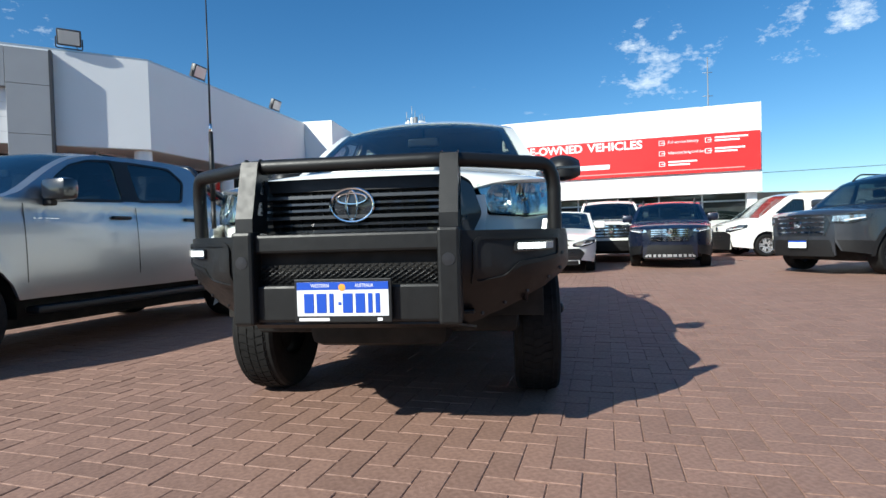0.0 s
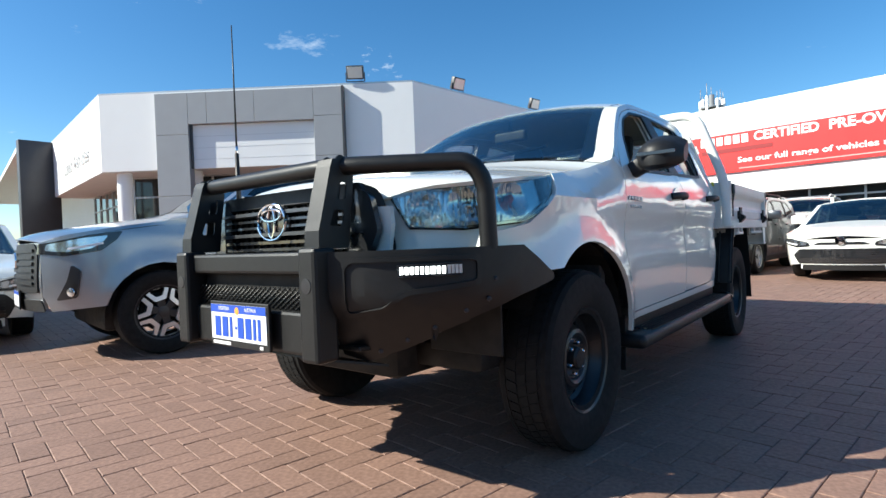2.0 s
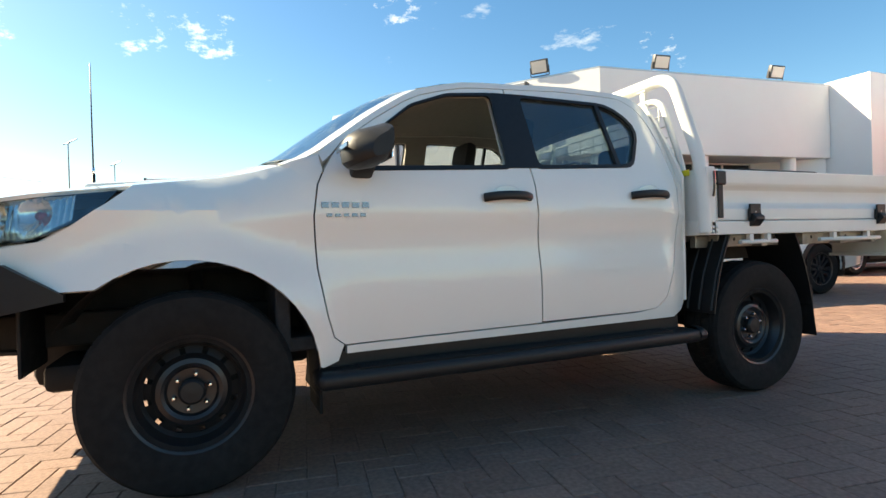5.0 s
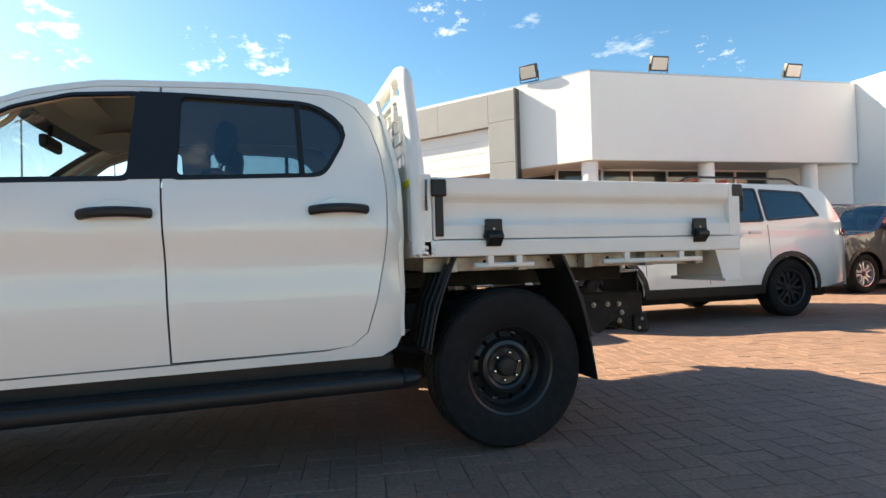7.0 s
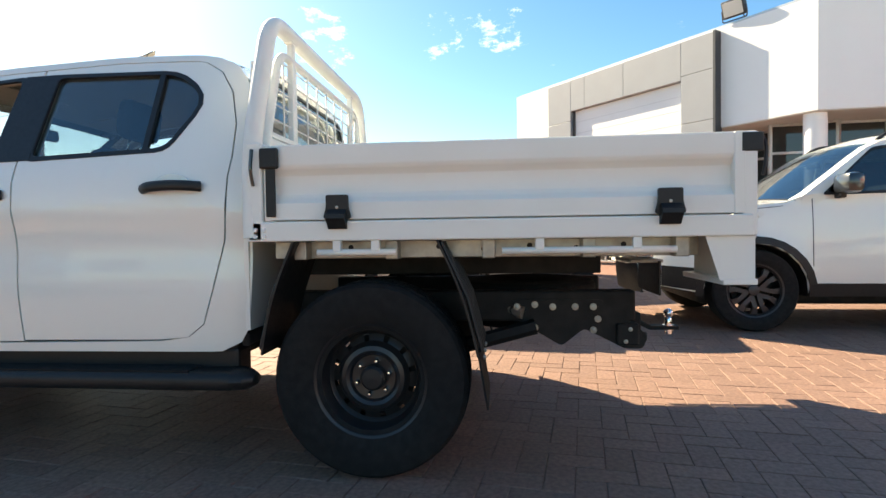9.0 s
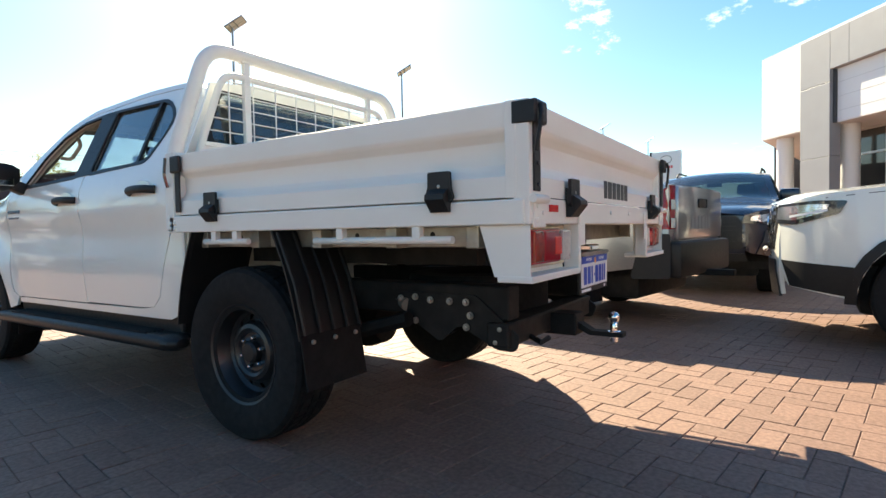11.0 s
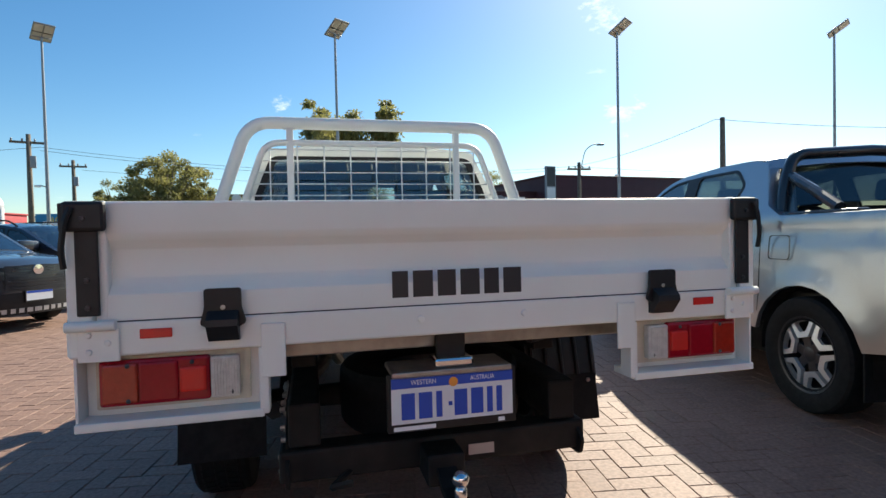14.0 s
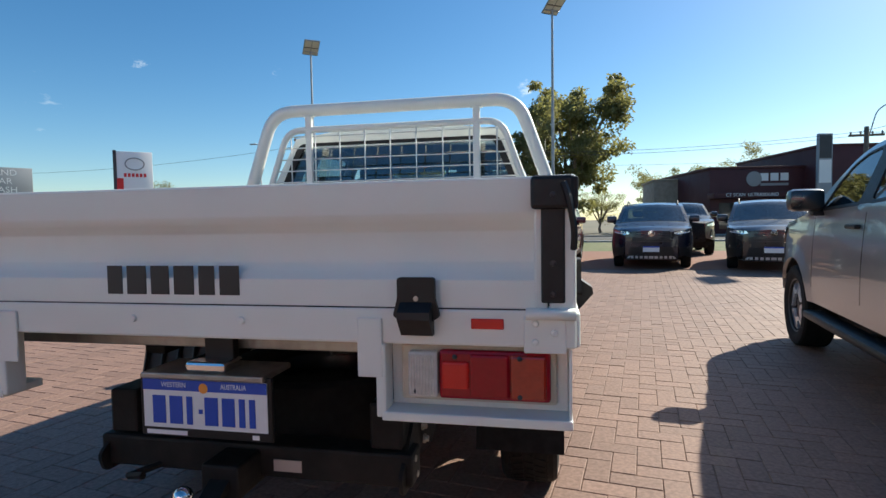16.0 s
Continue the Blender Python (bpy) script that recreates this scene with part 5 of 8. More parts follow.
make_car("large_suv", "white large SUV with dark alloy wheels", pose(-3.34, 6.08, 0, 0, 0, -1.6), big_suv(WHITE_PAINT, fine=0.08, bars=(0.48, 0.76, 1.05, 4, BLACK_PAINT), plate=False, mirror_mat=BLACK_PAINT))
make_car("large_suv", "dark navy luxury SUV with wide chrome grille", pose(-5.3, 13.4, 0, 0, 0, 0), big_suv(NAVY_PAINT, wheel="alloy", bars=(0.48, 0.50, 1.05, 7, CHROME), plate=False))
make_car("pickup", "navy dual-cab pickup parked nose towards the yard", pose(-6.23, 4.12, 0, 0, 0, 89), dual_cab(NAVY_PAINT, cat="pickup truck", plate=False, rails=(1.3, 2.5)))
make_car("sedan", "white sedan parked beyond the silver pickup", pose(-6.35, -1.05, 0, 0, 0, 81.2), sedan(WHITE_PAINT))
make_car("suv", "black compact SUV facing the yard", pose(2.04, -9.47, 0, 0, 0, 168.3), suv(BLACK_PAINT))
make_car("suv", "white compact SUV facing the yard", pose(4.62, -10.25, 0, 0, 0, 163), suv(WHITE_PAINT, plate=False))
make_car("suv", "dark blue SUV with a chrome mesh grille", pose(4.58, -6.72, 0, 0, 0, 251.5), suv(NAVY_PAINT, bars=(0.36, 0.64, 0.92, 9, ALLOY)))
make_car("suv", "blue-grey SUV with a dark mesh grille and bright lower lip", pose(5.12, -3.55, 0, 0, 0, 238), suv(GREY_PAINT, bars=(0.42, 0.62, 0.92, 8, DARK_ALLOY)))
make_car("suv", "maroon compact SUV facing the yard", pose(-0.61, -9.2, 0, 0, 0, 173), suv(MAROON_PAINT))
make_car("suv", "dark blue compact SUV facing the yard", pose(-3.44, -8.95, 0, 0, 0, 169.6), suv(NAVY_PAINT))
make_car("suv", "black compact SUV with silver skid plate", pose(-5.99, -8.28, 0, 0, 0, 163.3), suv(BLACK_PAINT))
make_car("pickup", "black pickup parked behind the black SUV", pose(-5.3, -13.9, 0, 0, 0, 172), dual_cab(BLACK_PAINT, cat="pickup truck", plate=False))

# ---- the white dual-cab with bull bar and drop-side tray ----
truck = thing("tray_truck", "white dual-cab truck with black bull bar and drop-side tray", "pickup truck")
T_TOP = curve1([(-0.95, 1.07), (-0.82, 1.12), (-0.3, 1.175), (0.25, 1.245), (0.50, 1.315), (0.82, 1.558), (1.05, 1.702), (1.32, 1.772), (1.94, 1.805), (2.34, 1.797), (2.51, 1.748), (2.63, 1.53)])
T_ZB = 1.255


def tx(y, z):
    """Half width of the cab at length y and height z."""
    k = 0.895 + 0.006 * min(1.0, max(0.0, y / 2.5))
    d = max(0.0, (-0.25 - y) / 0.68)
    k -= 0.22 * d ** 2.2
    d = max(0.0, (y - 2.42) / 0.2)
    k -= 0.05 * d ** 2
    if z > T_ZB:
        k -= 0.022 + 0.45 * (z - T_ZB)
    else:
        k -= 0.022 * max(0.0, (z - 1.16) / 0.095) ** 2
        k -= 0.16 * max(0.0, 0.78 - z) ** 1.6
        k += 0.010 * math.exp(-((z - 1.08) / 0.05) ** 2) - 0.012 * math.exp(-((z - 0.93) / 0.10) ** 2)
    k -= 0.062 * max(0.0, (z - 1.08) / 0.11) ** 1.5 * min(1.0, max(0.0, (0.50 - y) / 0.4)) if z < 1.3 else 0.0
    if z < 1.15:
        q = math.hypot(y - 0.03, z - 0.41)
        k += 0.038 * math.exp(-((q - 0.50) / 0.09) ** 2) * (1 if y < 0.7 else 0)
    return k


def tside(sg, off=0.0):
    return lambda u, v: (sg * (tx(u, v) + off), u, v)


ARCH = [(0.03 + 0.495 * math.cos(a), 0.41 + 0.495 * math.sin(a)) for a in lin(math.radians(126), math.radians(4), 16)]
GAP_F = [(0.63, 0.525), (0.585, 0.56), (0.560, 0.65), (0.525, 0.85), (0.515, 1.07), (0.535, 1.20), (0.565, 1.262)]
GAP_R = [(2.24, 0.545), (2.36, 0.555), (2.43, 0.61), (2.475, 0.75), (2.52, 0.95), (2.532, 1.06), (2.52, 1.30)]
for sg in (1, -1):
    fender = ARCH + [(0.535, 0.44), (0.60, 0.46)] + [(y - 0.004, z) for y, z in GAP_F[:-1]] + [(0.561, 1.262), (0.55, 1.33)] + [(y, T_TOP(y) - 0.002) for y in lin(0.50, -0.14, 7)] + [(-0.17, 1.165), (-0.22, 1.12), (-0.32, 1.045), (-0.42, 0.985), (-0.55, 0.962), (-0.64, 0.955), (-0.66, 0.90), (-0.60, 0.80)]
    part("front_wing", panel(fender, tside(sg), 0.06, 0.02), WHITE_PAINT, truck)
    win_f = rnd([(0.71, 1.278), (1.470, 1.306), (1.478, 1.708), (1.22, 1.683), (1.02, 1.610), (0.86, 1.488)], 0.03, 3)
    win_r = rnd([(1.640, 1.312), (2.255, 1.338, 0.05), (2.39, 1.57, 0.10), (2.24, 1.705, 0.09), (1.638, 1.712)], 0.03, 3)

    def head(y):
        """Top of the doors, under the roof gutter."""
        return T_TOP(y) - 0.040
    d1 = [(y + 0.003, z) for y, z in GAP_F] + [(0.605, 1.325)] + [(y, head(y)) for y in lin(0.66, 1.56, 12)] + [(1.568, 1.60), (1.587, 1.292), (1.600, 1.0), (1.617, 0.535)]
    door = part("front_door", panel(d1, tside(sg), 0.06, 0.02, (win_f,)), WHITE_PAINT, truck)
    rear_edge = [(2.345, head(2.345)), (2.43, 1.70), (2.495, 1.60), (2.535, 1.45), (2.545, 1.30), (2.535, 1.06), (2.523, 0.95), (2.478, 0.75), (2.433, 0.61), (2.362, 0.555), (2.24, 0.545)]
    d2 = [(1.625, 0.54), (1.608, 1.0), (1.595, 1.292), (1.576, 1.60), (1.57, head(1.57))] + [(y, head(y)) for y in lin(1.64, 2.30, 8)] + [(y - 0.003, z) for y, z in rear_edge]
    door2 = part("rear_door", panel(d2, tside(sg), 0.06, 0.02, (win_r,)), WHITE_PAINT, truck)
    roof_edge = [(y, T_TOP(y) - 0.004) for y in lin(0.60, 2.50, 22)]
    frame_out = [(0.64, 0.485), (2.50, 0.495), (2.575, 0.530), (2.612, 0.60), (2.624, 0.80), (2.624, 1.30), (2.618, 1.45), (2.57, 1.62)] + roof_edge[::-1] + [(0.553, 1.335), (0.566, 1.30), (0.600, 1.332)] + [(y, head(y) + 0.005) for y in lin(0.66, 2.30, 20)] + [(y + 0.003, z) for y, z in rear_edge[:-1]] + [(2.24, 0.538), (1.62, 0.528), (0.64, 0.518)]
    part("cab_frame", panel(frame_out, tside(sg), 0.08, 0.025), WHITE_PAINT, truck)
    # black window surrounds and centre pillar
    for wn, dr in ((win_f, door), (win_r, door2)):
        cu = sum(p[0] for p in wn) / len(wn)
        cv = sum(p[1] for p in wn) / len(wn)
        ring_out = [(cu + (u - cu) * 1.035, cv + (v - cv) * 1.06) for u, v in wn]
        ring_in = [(cu + (u - cu) * 0.975, cv + (v - cv) * 0.96) for u, v in wn]
        part("window_seal", panel(ring_out, tside(sg, 0.004), 0, 0.012, (ring_in,)), PLASTIC, dr)
    part("window_glass", panel(win_r, tside(sg, -0.012), 0.1, 0.004), TINT, door2, "tinted glass")
    part("glass_divider", panel([(2.15, 1.335), (2.175, 1.337), (2.165, 1.705), (2.14, 1.705)], tside(sg, 0.003), 0, 0.015), PLASTIC, door2)
    part("centre_pillar", panel([(1.474, 1.300), (1.644, 1.306), (1.644, 1.722), (1.480, 1.718)], tside(sg, 0.005), 0.1, 0.012), PLASTIC, truck)
    # door handles with their cups
    for yh, zh, dr in ((1.432, 1.155, door), (2.315, 1.172, door2)):
        hx = tx(yh, zh)
        pts = [(sg * (hx + 0.002), yh - 0.125, zh - 0.004), (sg * (hx + 0.035), yh - 0.085, zh), (sg * (hx + 0.045), yh, zh + 0.004), (sg * (hx + 0.036), yh + 0.085, zh + 0.002), (sg * (hx + 0.002), yh + 0.125, zh)]
        bm = bmesh.new()
        add_tube(bm, bend(pts, 0.05, 4), 0.017, 10)
        bmesh.ops.scale(bm, vec=(1, 1, 1.25), space=Matrix.Translation((0, 0, -zh)), verts=bm.verts)
        part("handle", bm, PLASTIC, dr, "black plastic pull handle")
        part("handle_cup", lathe([(0.0, 0.085), (0.004, 0.08), (0.004, 0.0001)], 24, pose(sg * (hx - 0.002), yh, zh + 0.004) @ Matrix.Diagonal((sg, 1, 0.62, 1))), WHITE_PAINT, dr)
    # model badges on the front door as plain chrome bars, tinted like mirrored sky
    if sg > 0:
        for k in range(5):
            part("badge_bar", box(0, 0.004, 0.545 + k * 0.043, 0.545 + k * 0.043 + 0.030, 1.101, 1.124, 0.001, pose(tx(0.6, 1.11), 0, 0)), CHROME_SKY_TINT, door)
        for k in range(5):
            part("badge_bar", box(0, 0.004, 0.565 + k * 0.036, 0.565 + k * 0.036 + 0.024, 1.063, 1.077, 0.001, pose(tx(0.6, 1.07), 0, 0)), CHROME_SKY_TINT, door)
    # mirror
    ym, zm = 0.735, 1.345
    sq = lambda c: math.copysign(abs(c) ** 0.68, c)
    bm = bmesh.new()
    rings = []
    for s_, (dy, hz, of) in zip(lin(0, 1, 7), ((0.055, 0.055, 0.01), (0.085, 0.085, 0.005), (0.098, 0.098, 0.0), (0.10, 0.100, 0.0), (0.095, 0.094, 0.006), (0.08, 0.08, 0.015), (0.045, 0.05, 0.025))):
        rings.append([bm.verts.new((sg * (0.905 + s_ * 0.225), ym + of + 0.01 + dy * sq(math.cos(a)) * (0.62 if math.cos(a) > 0 else 1.35), zm + hz * 0.84 * sq(math.sin(a)) + 0.030 * sq(math.cos(a)) - 0.002)) for a in lin(0, 2 * math.pi * 15 / 16, 16)])
    for a, b in zip(rings, rings[1:]):
        for k in range(16):
            bm.faces.new((a[k], a[(k + 1) % 16], b[(k + 1) % 16], b[k])).smooth = True
    bm.faces.new(rings[0])
    bm.faces.new(rings[-1])
    mir = part("side_mirror", bm, PLASTIC, truck, "black door mirror")
    part("mirror_foot", box(-0.05, 0.07, -0.05, 0.05, -0.045, 0.035, 0.02, pose(sg * 0.875, ym - 0.01, 1.275) @ Matrix.Rotation(radians(-25 * sg), 4, "Y")), PLASTIC, mir)
    part("indicator", box(0.0, 0.19, -0.004, 0.004, -0.008, 0.012, 0.003, pose(sg * 0.925, ym - 0.122, zm - 0.016) @ Matrix.Diagonal((sg, 1, 1, 1))), LAMP_DARK, mir)
    part("mirror_glass", box(0.03, 0.185, 0.058, 0.066, -0.060, 0.055, 0.004, pose(sg * 0.915, ym, zm) @ Matrix.Diagonal((sg, 1, 1, 1))), CHROME, mir)
    # side step
    step = part("side_step", box(-0.085, 0.085, 0.50, 2.60, -0.045, 0.028, 0.028, pose(sg * 0.895, 0, 0.40), 3), PLASTIC, truck, "black moulded side step")
    for k in range(5):
        part("tread_rib", box(-0.004, 0.004, 0.68, 2.40, 0.0, 0.012, 0.003, pose(sg * (0.865 + k * 0.022), 0, 0.424)), RUBBER, step)
    part("step_end", lathe([(0.0, 0.06), (0.05, 0.055), (0.085, 0.03), (0.09, 0.0001)], 16, pose(sg * 0.915, 2.58, 0.395) @ Matrix.Rotation(radians(90), 4, "Z") @ Matrix.Diagonal((1, 1.2, 0.75, 1))), PLASTIC, step)
    part("step_infill", box(sg * 0.79 - 0.06, sg * 0.79 + 0.06, 0.56, 2.56, 0.385, 0.505, 0.015), PLASTIC, step)
    for yb_ in (0.8, 1.6, 2.3):
        part("step_bracket", tube([(sg * 0.5, yb_, 0.42), (sg * 0.86, yb_, 0.38)], 0.022, 8), CHASSIS, step)
    # arch liner and front mud flap
    bm = bmesh.new()
    rings = []
    for xx in (0.86, 0.50):
        rings.append([bm.verts.new((sg * xx, 0.03 + 0.50 * math.cos(a), 0.41 + 0.50 * math.sin(a))) for a in lin(math.radians(150), math.radians(-12), 22)])
    for k in range(21):
        bm.faces.new((rings[0][k], rings[0][k + 1], rings[1][k + 1], rings[1][k]))
    part("arch_liner", bm, CHASSIS, truck)
    # plain dark block added to close the gap, standing in for suspension parts
    part("lower_guard", box(0.30, 0.68, 0.0, 0.20, 0.41, 0.52, 0.03, pose(0, -0.48, 0) @ Matrix.Diagonal((sg, 1, 1, 1))), CHASSIS, truck)
    part("splash_panel", box(0.46, 0.80, 0.0, 0.012, 0.50, 0.80, 0.004, pose(0, -0.52, 0) @ Matrix.Diagonal((sg, 1, 1, 1))), CHASSIS, truck)
    part("mud_flap", box(0.62, 0.87, 0.0, 0.012, 0.24, 0.52, 0.004, pose(0, 0.52, 0) @ Matrix.Diagonal((sg, 1, 1, 1))), RUBBER, truck)
    part("inner_sill", box(0.55, 0.84, 0.55, 2.55, 0.46, 0.56, 0.01, Matrix.Diagonal((sg, 1, 1, 1))), CHASSIS, truck)
    part("door_lining", panel([(0.60, 0.56), (2.50, 0.56), (2.50, 1.285), (0.60, 1.255)], tside(sg, -0.06), 0.2, 0.02), INTERIOR, truck)
    inner_out = [(0.569, 1.267), (0.60, 1.325)] + [(y, head(y)) for y in lin(0.66, 2.40, 18)] + [(2.52, 1.60), (2.58, 1.45), (2.58, 1.306), (2.45, 1.306), (1.60, 1.297)]
    part("inner_pillar_trim", panel(inner_out, tside(sg, -0.035), 0.1, 0.012, (win_f, win_r)), LINING, truck)
    steel_wheel(truck, sg * 0.775, 0.038, 0.392, 0.392, 0.250, sg)
    steel_wheel(truck, sg * 0.815, 3.130, 0.392, 0.392, 0.255, sg)


def tskin(off=0.0):
    def at(u, w):
        ze = T_TOP(u) - 0.004
        xe = tx(u, ze) - 0.002
        return (xe * w, u - (0.06 + 0.07 * min(1.0, max(0.0, (u + 0.93) / 1.2))) * (1 - w * w) * (1.0 if u < 1.5 else max(0.0, 1 - (u - 1.5) / 0.7)), ze + float(np.interp(u, [0.5, 1.1, 2.3, 2.5], [0.062, 0.046, 0.046, 0.034])) * (1 - abs(w) ** 2.4) + off)
    return at


def bonnet_skin(u, w):
    ze = T_TOP(u) - 0.004
    xe = min(tx(u, ze) - 0.004, float(np.interp(u, [-0.79, -0.74, -0.66, -0.57, -0.45, -0.32, -0.17, 0.1], [0.46, 0.59, 0.71, 0.79, 0.845, 0.86, 0.86, 0.9])))
    lip = 0.035 * max(0.0, (-0.70 - u) / 0.09) ** 2
    return (xe * w, u - (0.06 + 0.07 * min(1.0, max(0.0, (u + 0.93) / 1.2))) * (1 - w * w), ze - lip + 0.062 * (1 - abs(w) ** 2.4))


part("bonnet", sheet(bonnet_skin, lin(-0.79, 0.40, 26), lin(-1.0, 1.0, 19), 0.014), WHITE_PAINT, truck)
part("bonnet_scoop", box(-0.28, 0.28, -0.30, 0.10, 0, 0.05, 0.025, pose(0, -0.1, 1.235, 4)), WHITE_PAINT, truck)
part("cowl", sheet(tskin(-0.012), lin(0.395, 0.47, 4), lin(-0.98, 0.98, 11), 0.01), PLASTIC, truck)
ws = part("windscreen", sheet(tskin(), lin(0.47, 1.06, 10), lin(-0.90, 0.90, 17), 0.005), GLASS, truck, "clear windscreen glass")
for sg in (-1, 1):
    part("screen_pillar", sheet(tskin(), lin(0.42, 1.06, 10), [sg * w for w in (0.895, 0.95, 1.0)], 0.03), WHITE_PAINT, truck)
    part("screen_border", sheet(tskin(-0.007), lin(0.47, 1.06, 10), [sg * w for w in (0.82, 0.86, 0.90)], 0.003), BLACK_PAINT, ws)
part("screen_border", sheet(tskin(-0.007), lin(0.98, 1.06, 3), lin(-0.9, 0.9, 11), 0.003), BLACK_PAINT, ws)
part("roof", sheet(tskin(), lin(1.062, 2.55, 20), lin(-1, 1, 17), 0.014), WHITE_PAINT, truck)
part("headliner", sheet(tskin(-0.03), lin(1.07, 2.50, 12), lin(-0.95, 0.95, 11), 0.006), LINING, truck)
for sg in (-1, 1):
    part("roof_joint", sheet(tskin(0.002), lin(1.1, 2.5, 10), [sg * 0.93, sg * 0.94], 0.003), BLACK_PAINT, truck)
    part("wiper", tube(bend([(sg * 0.1 - 0.2, 0.38, 1.365), (sg * 0.2 + 0.25, 0.55, 1.435)], 0.01), 0.008, 6), PLASTIC, truck)
# back of the cab with its window
rear_hole = rnd([(-0.69, 1.415), (0.69, 1.415), (0.70, 1.47), (0.605, 1.715), (-0.605, 1.715), (-0.70, 1.47)], 0.05)
back_out = [(-0.855, 0.58), (0.855, 0.58), (0.862, 1.28), (0.785, 1.45), (0.70, 1.63), (0.645, 1.755), (0.35, 1.795), (-0.35, 1.795), (-0.645, 1.755), (-0.70, 1.63), (-0.785, 1.45), (-0.862, 1.28)]
part("cab_back", panel(back_out, lambda u, v: (u, 2.615 - 0.17 * max(0, v - 1.38) ** 1.2, v), 0.12, 0.02, (rear_hole,)), WHITE_PAINT, truck)
part("rear_window", panel(rear_hole, lambda u, v: (u, 2.605 - 0.17 * max(0, v - 1.38) ** 1.2, v), 0.1, 0.004), TINT, truck, "tinted rear window")
part("rear_window_seal", panel([(u * 1.03, 1.565 + (v - 1.565) * 1.05) for u, v in rear_hole], lambda u, v: (u, 2.620 - 0.17 * max(0, v - 1.38) ** 1.2, v), 0, 0.01, ([(u * 0.97, 1.565 + (v - 1.565) * 0.93) for u, v in rear_hole],)), PLASTIC, truck)

# cabin
part("floor_pan", box(-0.80, 0.80, 0.35, 2.58, 0.50, 0.56, 0.01), INTERIOR, truck)
part("firewall", box(-0.82, 0.82, 0.36, 0.42, 0.5, 1.26, 0.01), INTERIOR, truck)
part("dashboard", box(-0.80, 0.80, 0.45, 0.86, 0.95, 1.275, 0.06), INTERIOR, truck)
part("centre_console", box(-0.12, 0.12, 0.8, 1.6, 0.55, 0.85, 0.04), INTERIOR, truck)
sw = part("steering_wheel", lathe([(0.016 * math.sin(a), 0.185 + 0.016 * math.cos(a)) for a in lin(0, 2 * math.pi, 9)], 28, pose(-0.37, 0.98, 1.16, 0, 0, 90) @ Matrix.Rotation(radians(25), 4, "Y")), INTERIOR, truck)
part("spokes", box(-0.02, 0.02, -0.17, 0.17, -0.03, 0.03, 0.01, pose(-0.37, 0.98, 1.16, 0, 0, 90) @ Matrix.Rotation(radians(25), 4, "Y")), INTERIOR, sw)
for sx in (-0.37, 0.37):
    seat = part("front_seat", box(-0.26, 0.26, 1.15, 1.65, 0.62, 0.84, 0.07, pose(sx, 0, 0)), INTERIOR, truck)
    part("seat_back", box(-0.26, 0.26, -0.08, 0.08, 0, 0.62, 0.07, pose(sx, 1.64, 0.80, -14)), INTERIOR, seat)
    part("headrest", box(-0.13, 0.13, -0.05, 0.05, 0, 0.2, 0.045, pose(sx, 1.80, 1.46, -10)), INTERIOR, seat)
    for k in (-0.05, 0.05):
        part("headrest_post", tube([(sx + k, 1.77, 1.38), (sx + k, 1.80, 1.48)], 0.006, 6), CHROME, seat)
    part("sun_visor", box(-0.2, 0.2, 0, 0.16, -0.012, 0.0, 0.005, pose(sx, 1.10, 1.70, 8)), LINING, truck)
bench = part("rear_seat", box(-0.70, 0.70, 2.0, 2.45, 0.62, 0.86, 0.07), INTERIOR, truck)
part("seat_back", box(-0.70, 0.70, -0.07, 0.07, 0, 0.55, 0.06, pose(0, 2.46, 0.80, -8)), INTERIOR, bench)
for sx in (-0.42, 0.42):
    part("headrest", box(-0.14, 0.14, -0.045, 0.045, 0, 0.17, 0.04, pose(sx, 2.50, 1.35, -6)), INTERIOR, bench)
mirr = part("inner_mirror", box(-0.12, 0.12, -0.02, 0.02, -0.035, 0.035, 0.015, pose(0, 0.93, 1.60)), PLASTIC, truck)
part("mirror_stem", tube([(0, 0.92, 1.60), (0, 0.93, 1.70)], 0.012, 6), PLASTIC, mirr)
for sx in (-1, 1):
    part("grab_handle", tube(bend([(sx * 0.66, 0.80, 1.50), (sx * 0.61, 0.84, 1.49), (sx * 0.60, 0.97, 1.58), (sx * 0.64, 1.02, 1.62)], 0.04), 0.013, 8), LINING, truck)
part("shark_fin", box(-0.03, 0.03, 0, 0.14, 0, 0.05, 0.015, pose(0, 2.1, 1.815)), PLASTIC, truck)

# nose: grille, lamps and lower front
NOSE_Y = -0.815


def tnose(u, v):
    return (u, NOSE_Y - 0.055 * (1 - (u / 0.66) ** 2) + 0.10 * max(0, v - 1.0), v)


def tn(off):
    return lambda u, v: (tnose(u, v)[0], tnose(u, v)[1] - off, v)


part("nose_panel", panel([(-0.52, 0.74), (0.52, 0.74), (0.56, 1.0), (0.55, 1.06), (-0.55, 1.06), (-0.56, 1.0)], tn(-0.01), 0.1, 0.02), WHITE_PAINT, truck)
gr = part("grille", panel(rnd([(-0.42, 0.84), (0.42, 0.84), (0.47, 0.96), (0.46, 1.12), (-0.46, 1.12), (-0.47, 0.96)], 0.03), tn(0.0005), 0.1, 0.004), CHASSIS, truck, "black plastic grille with satin bars")
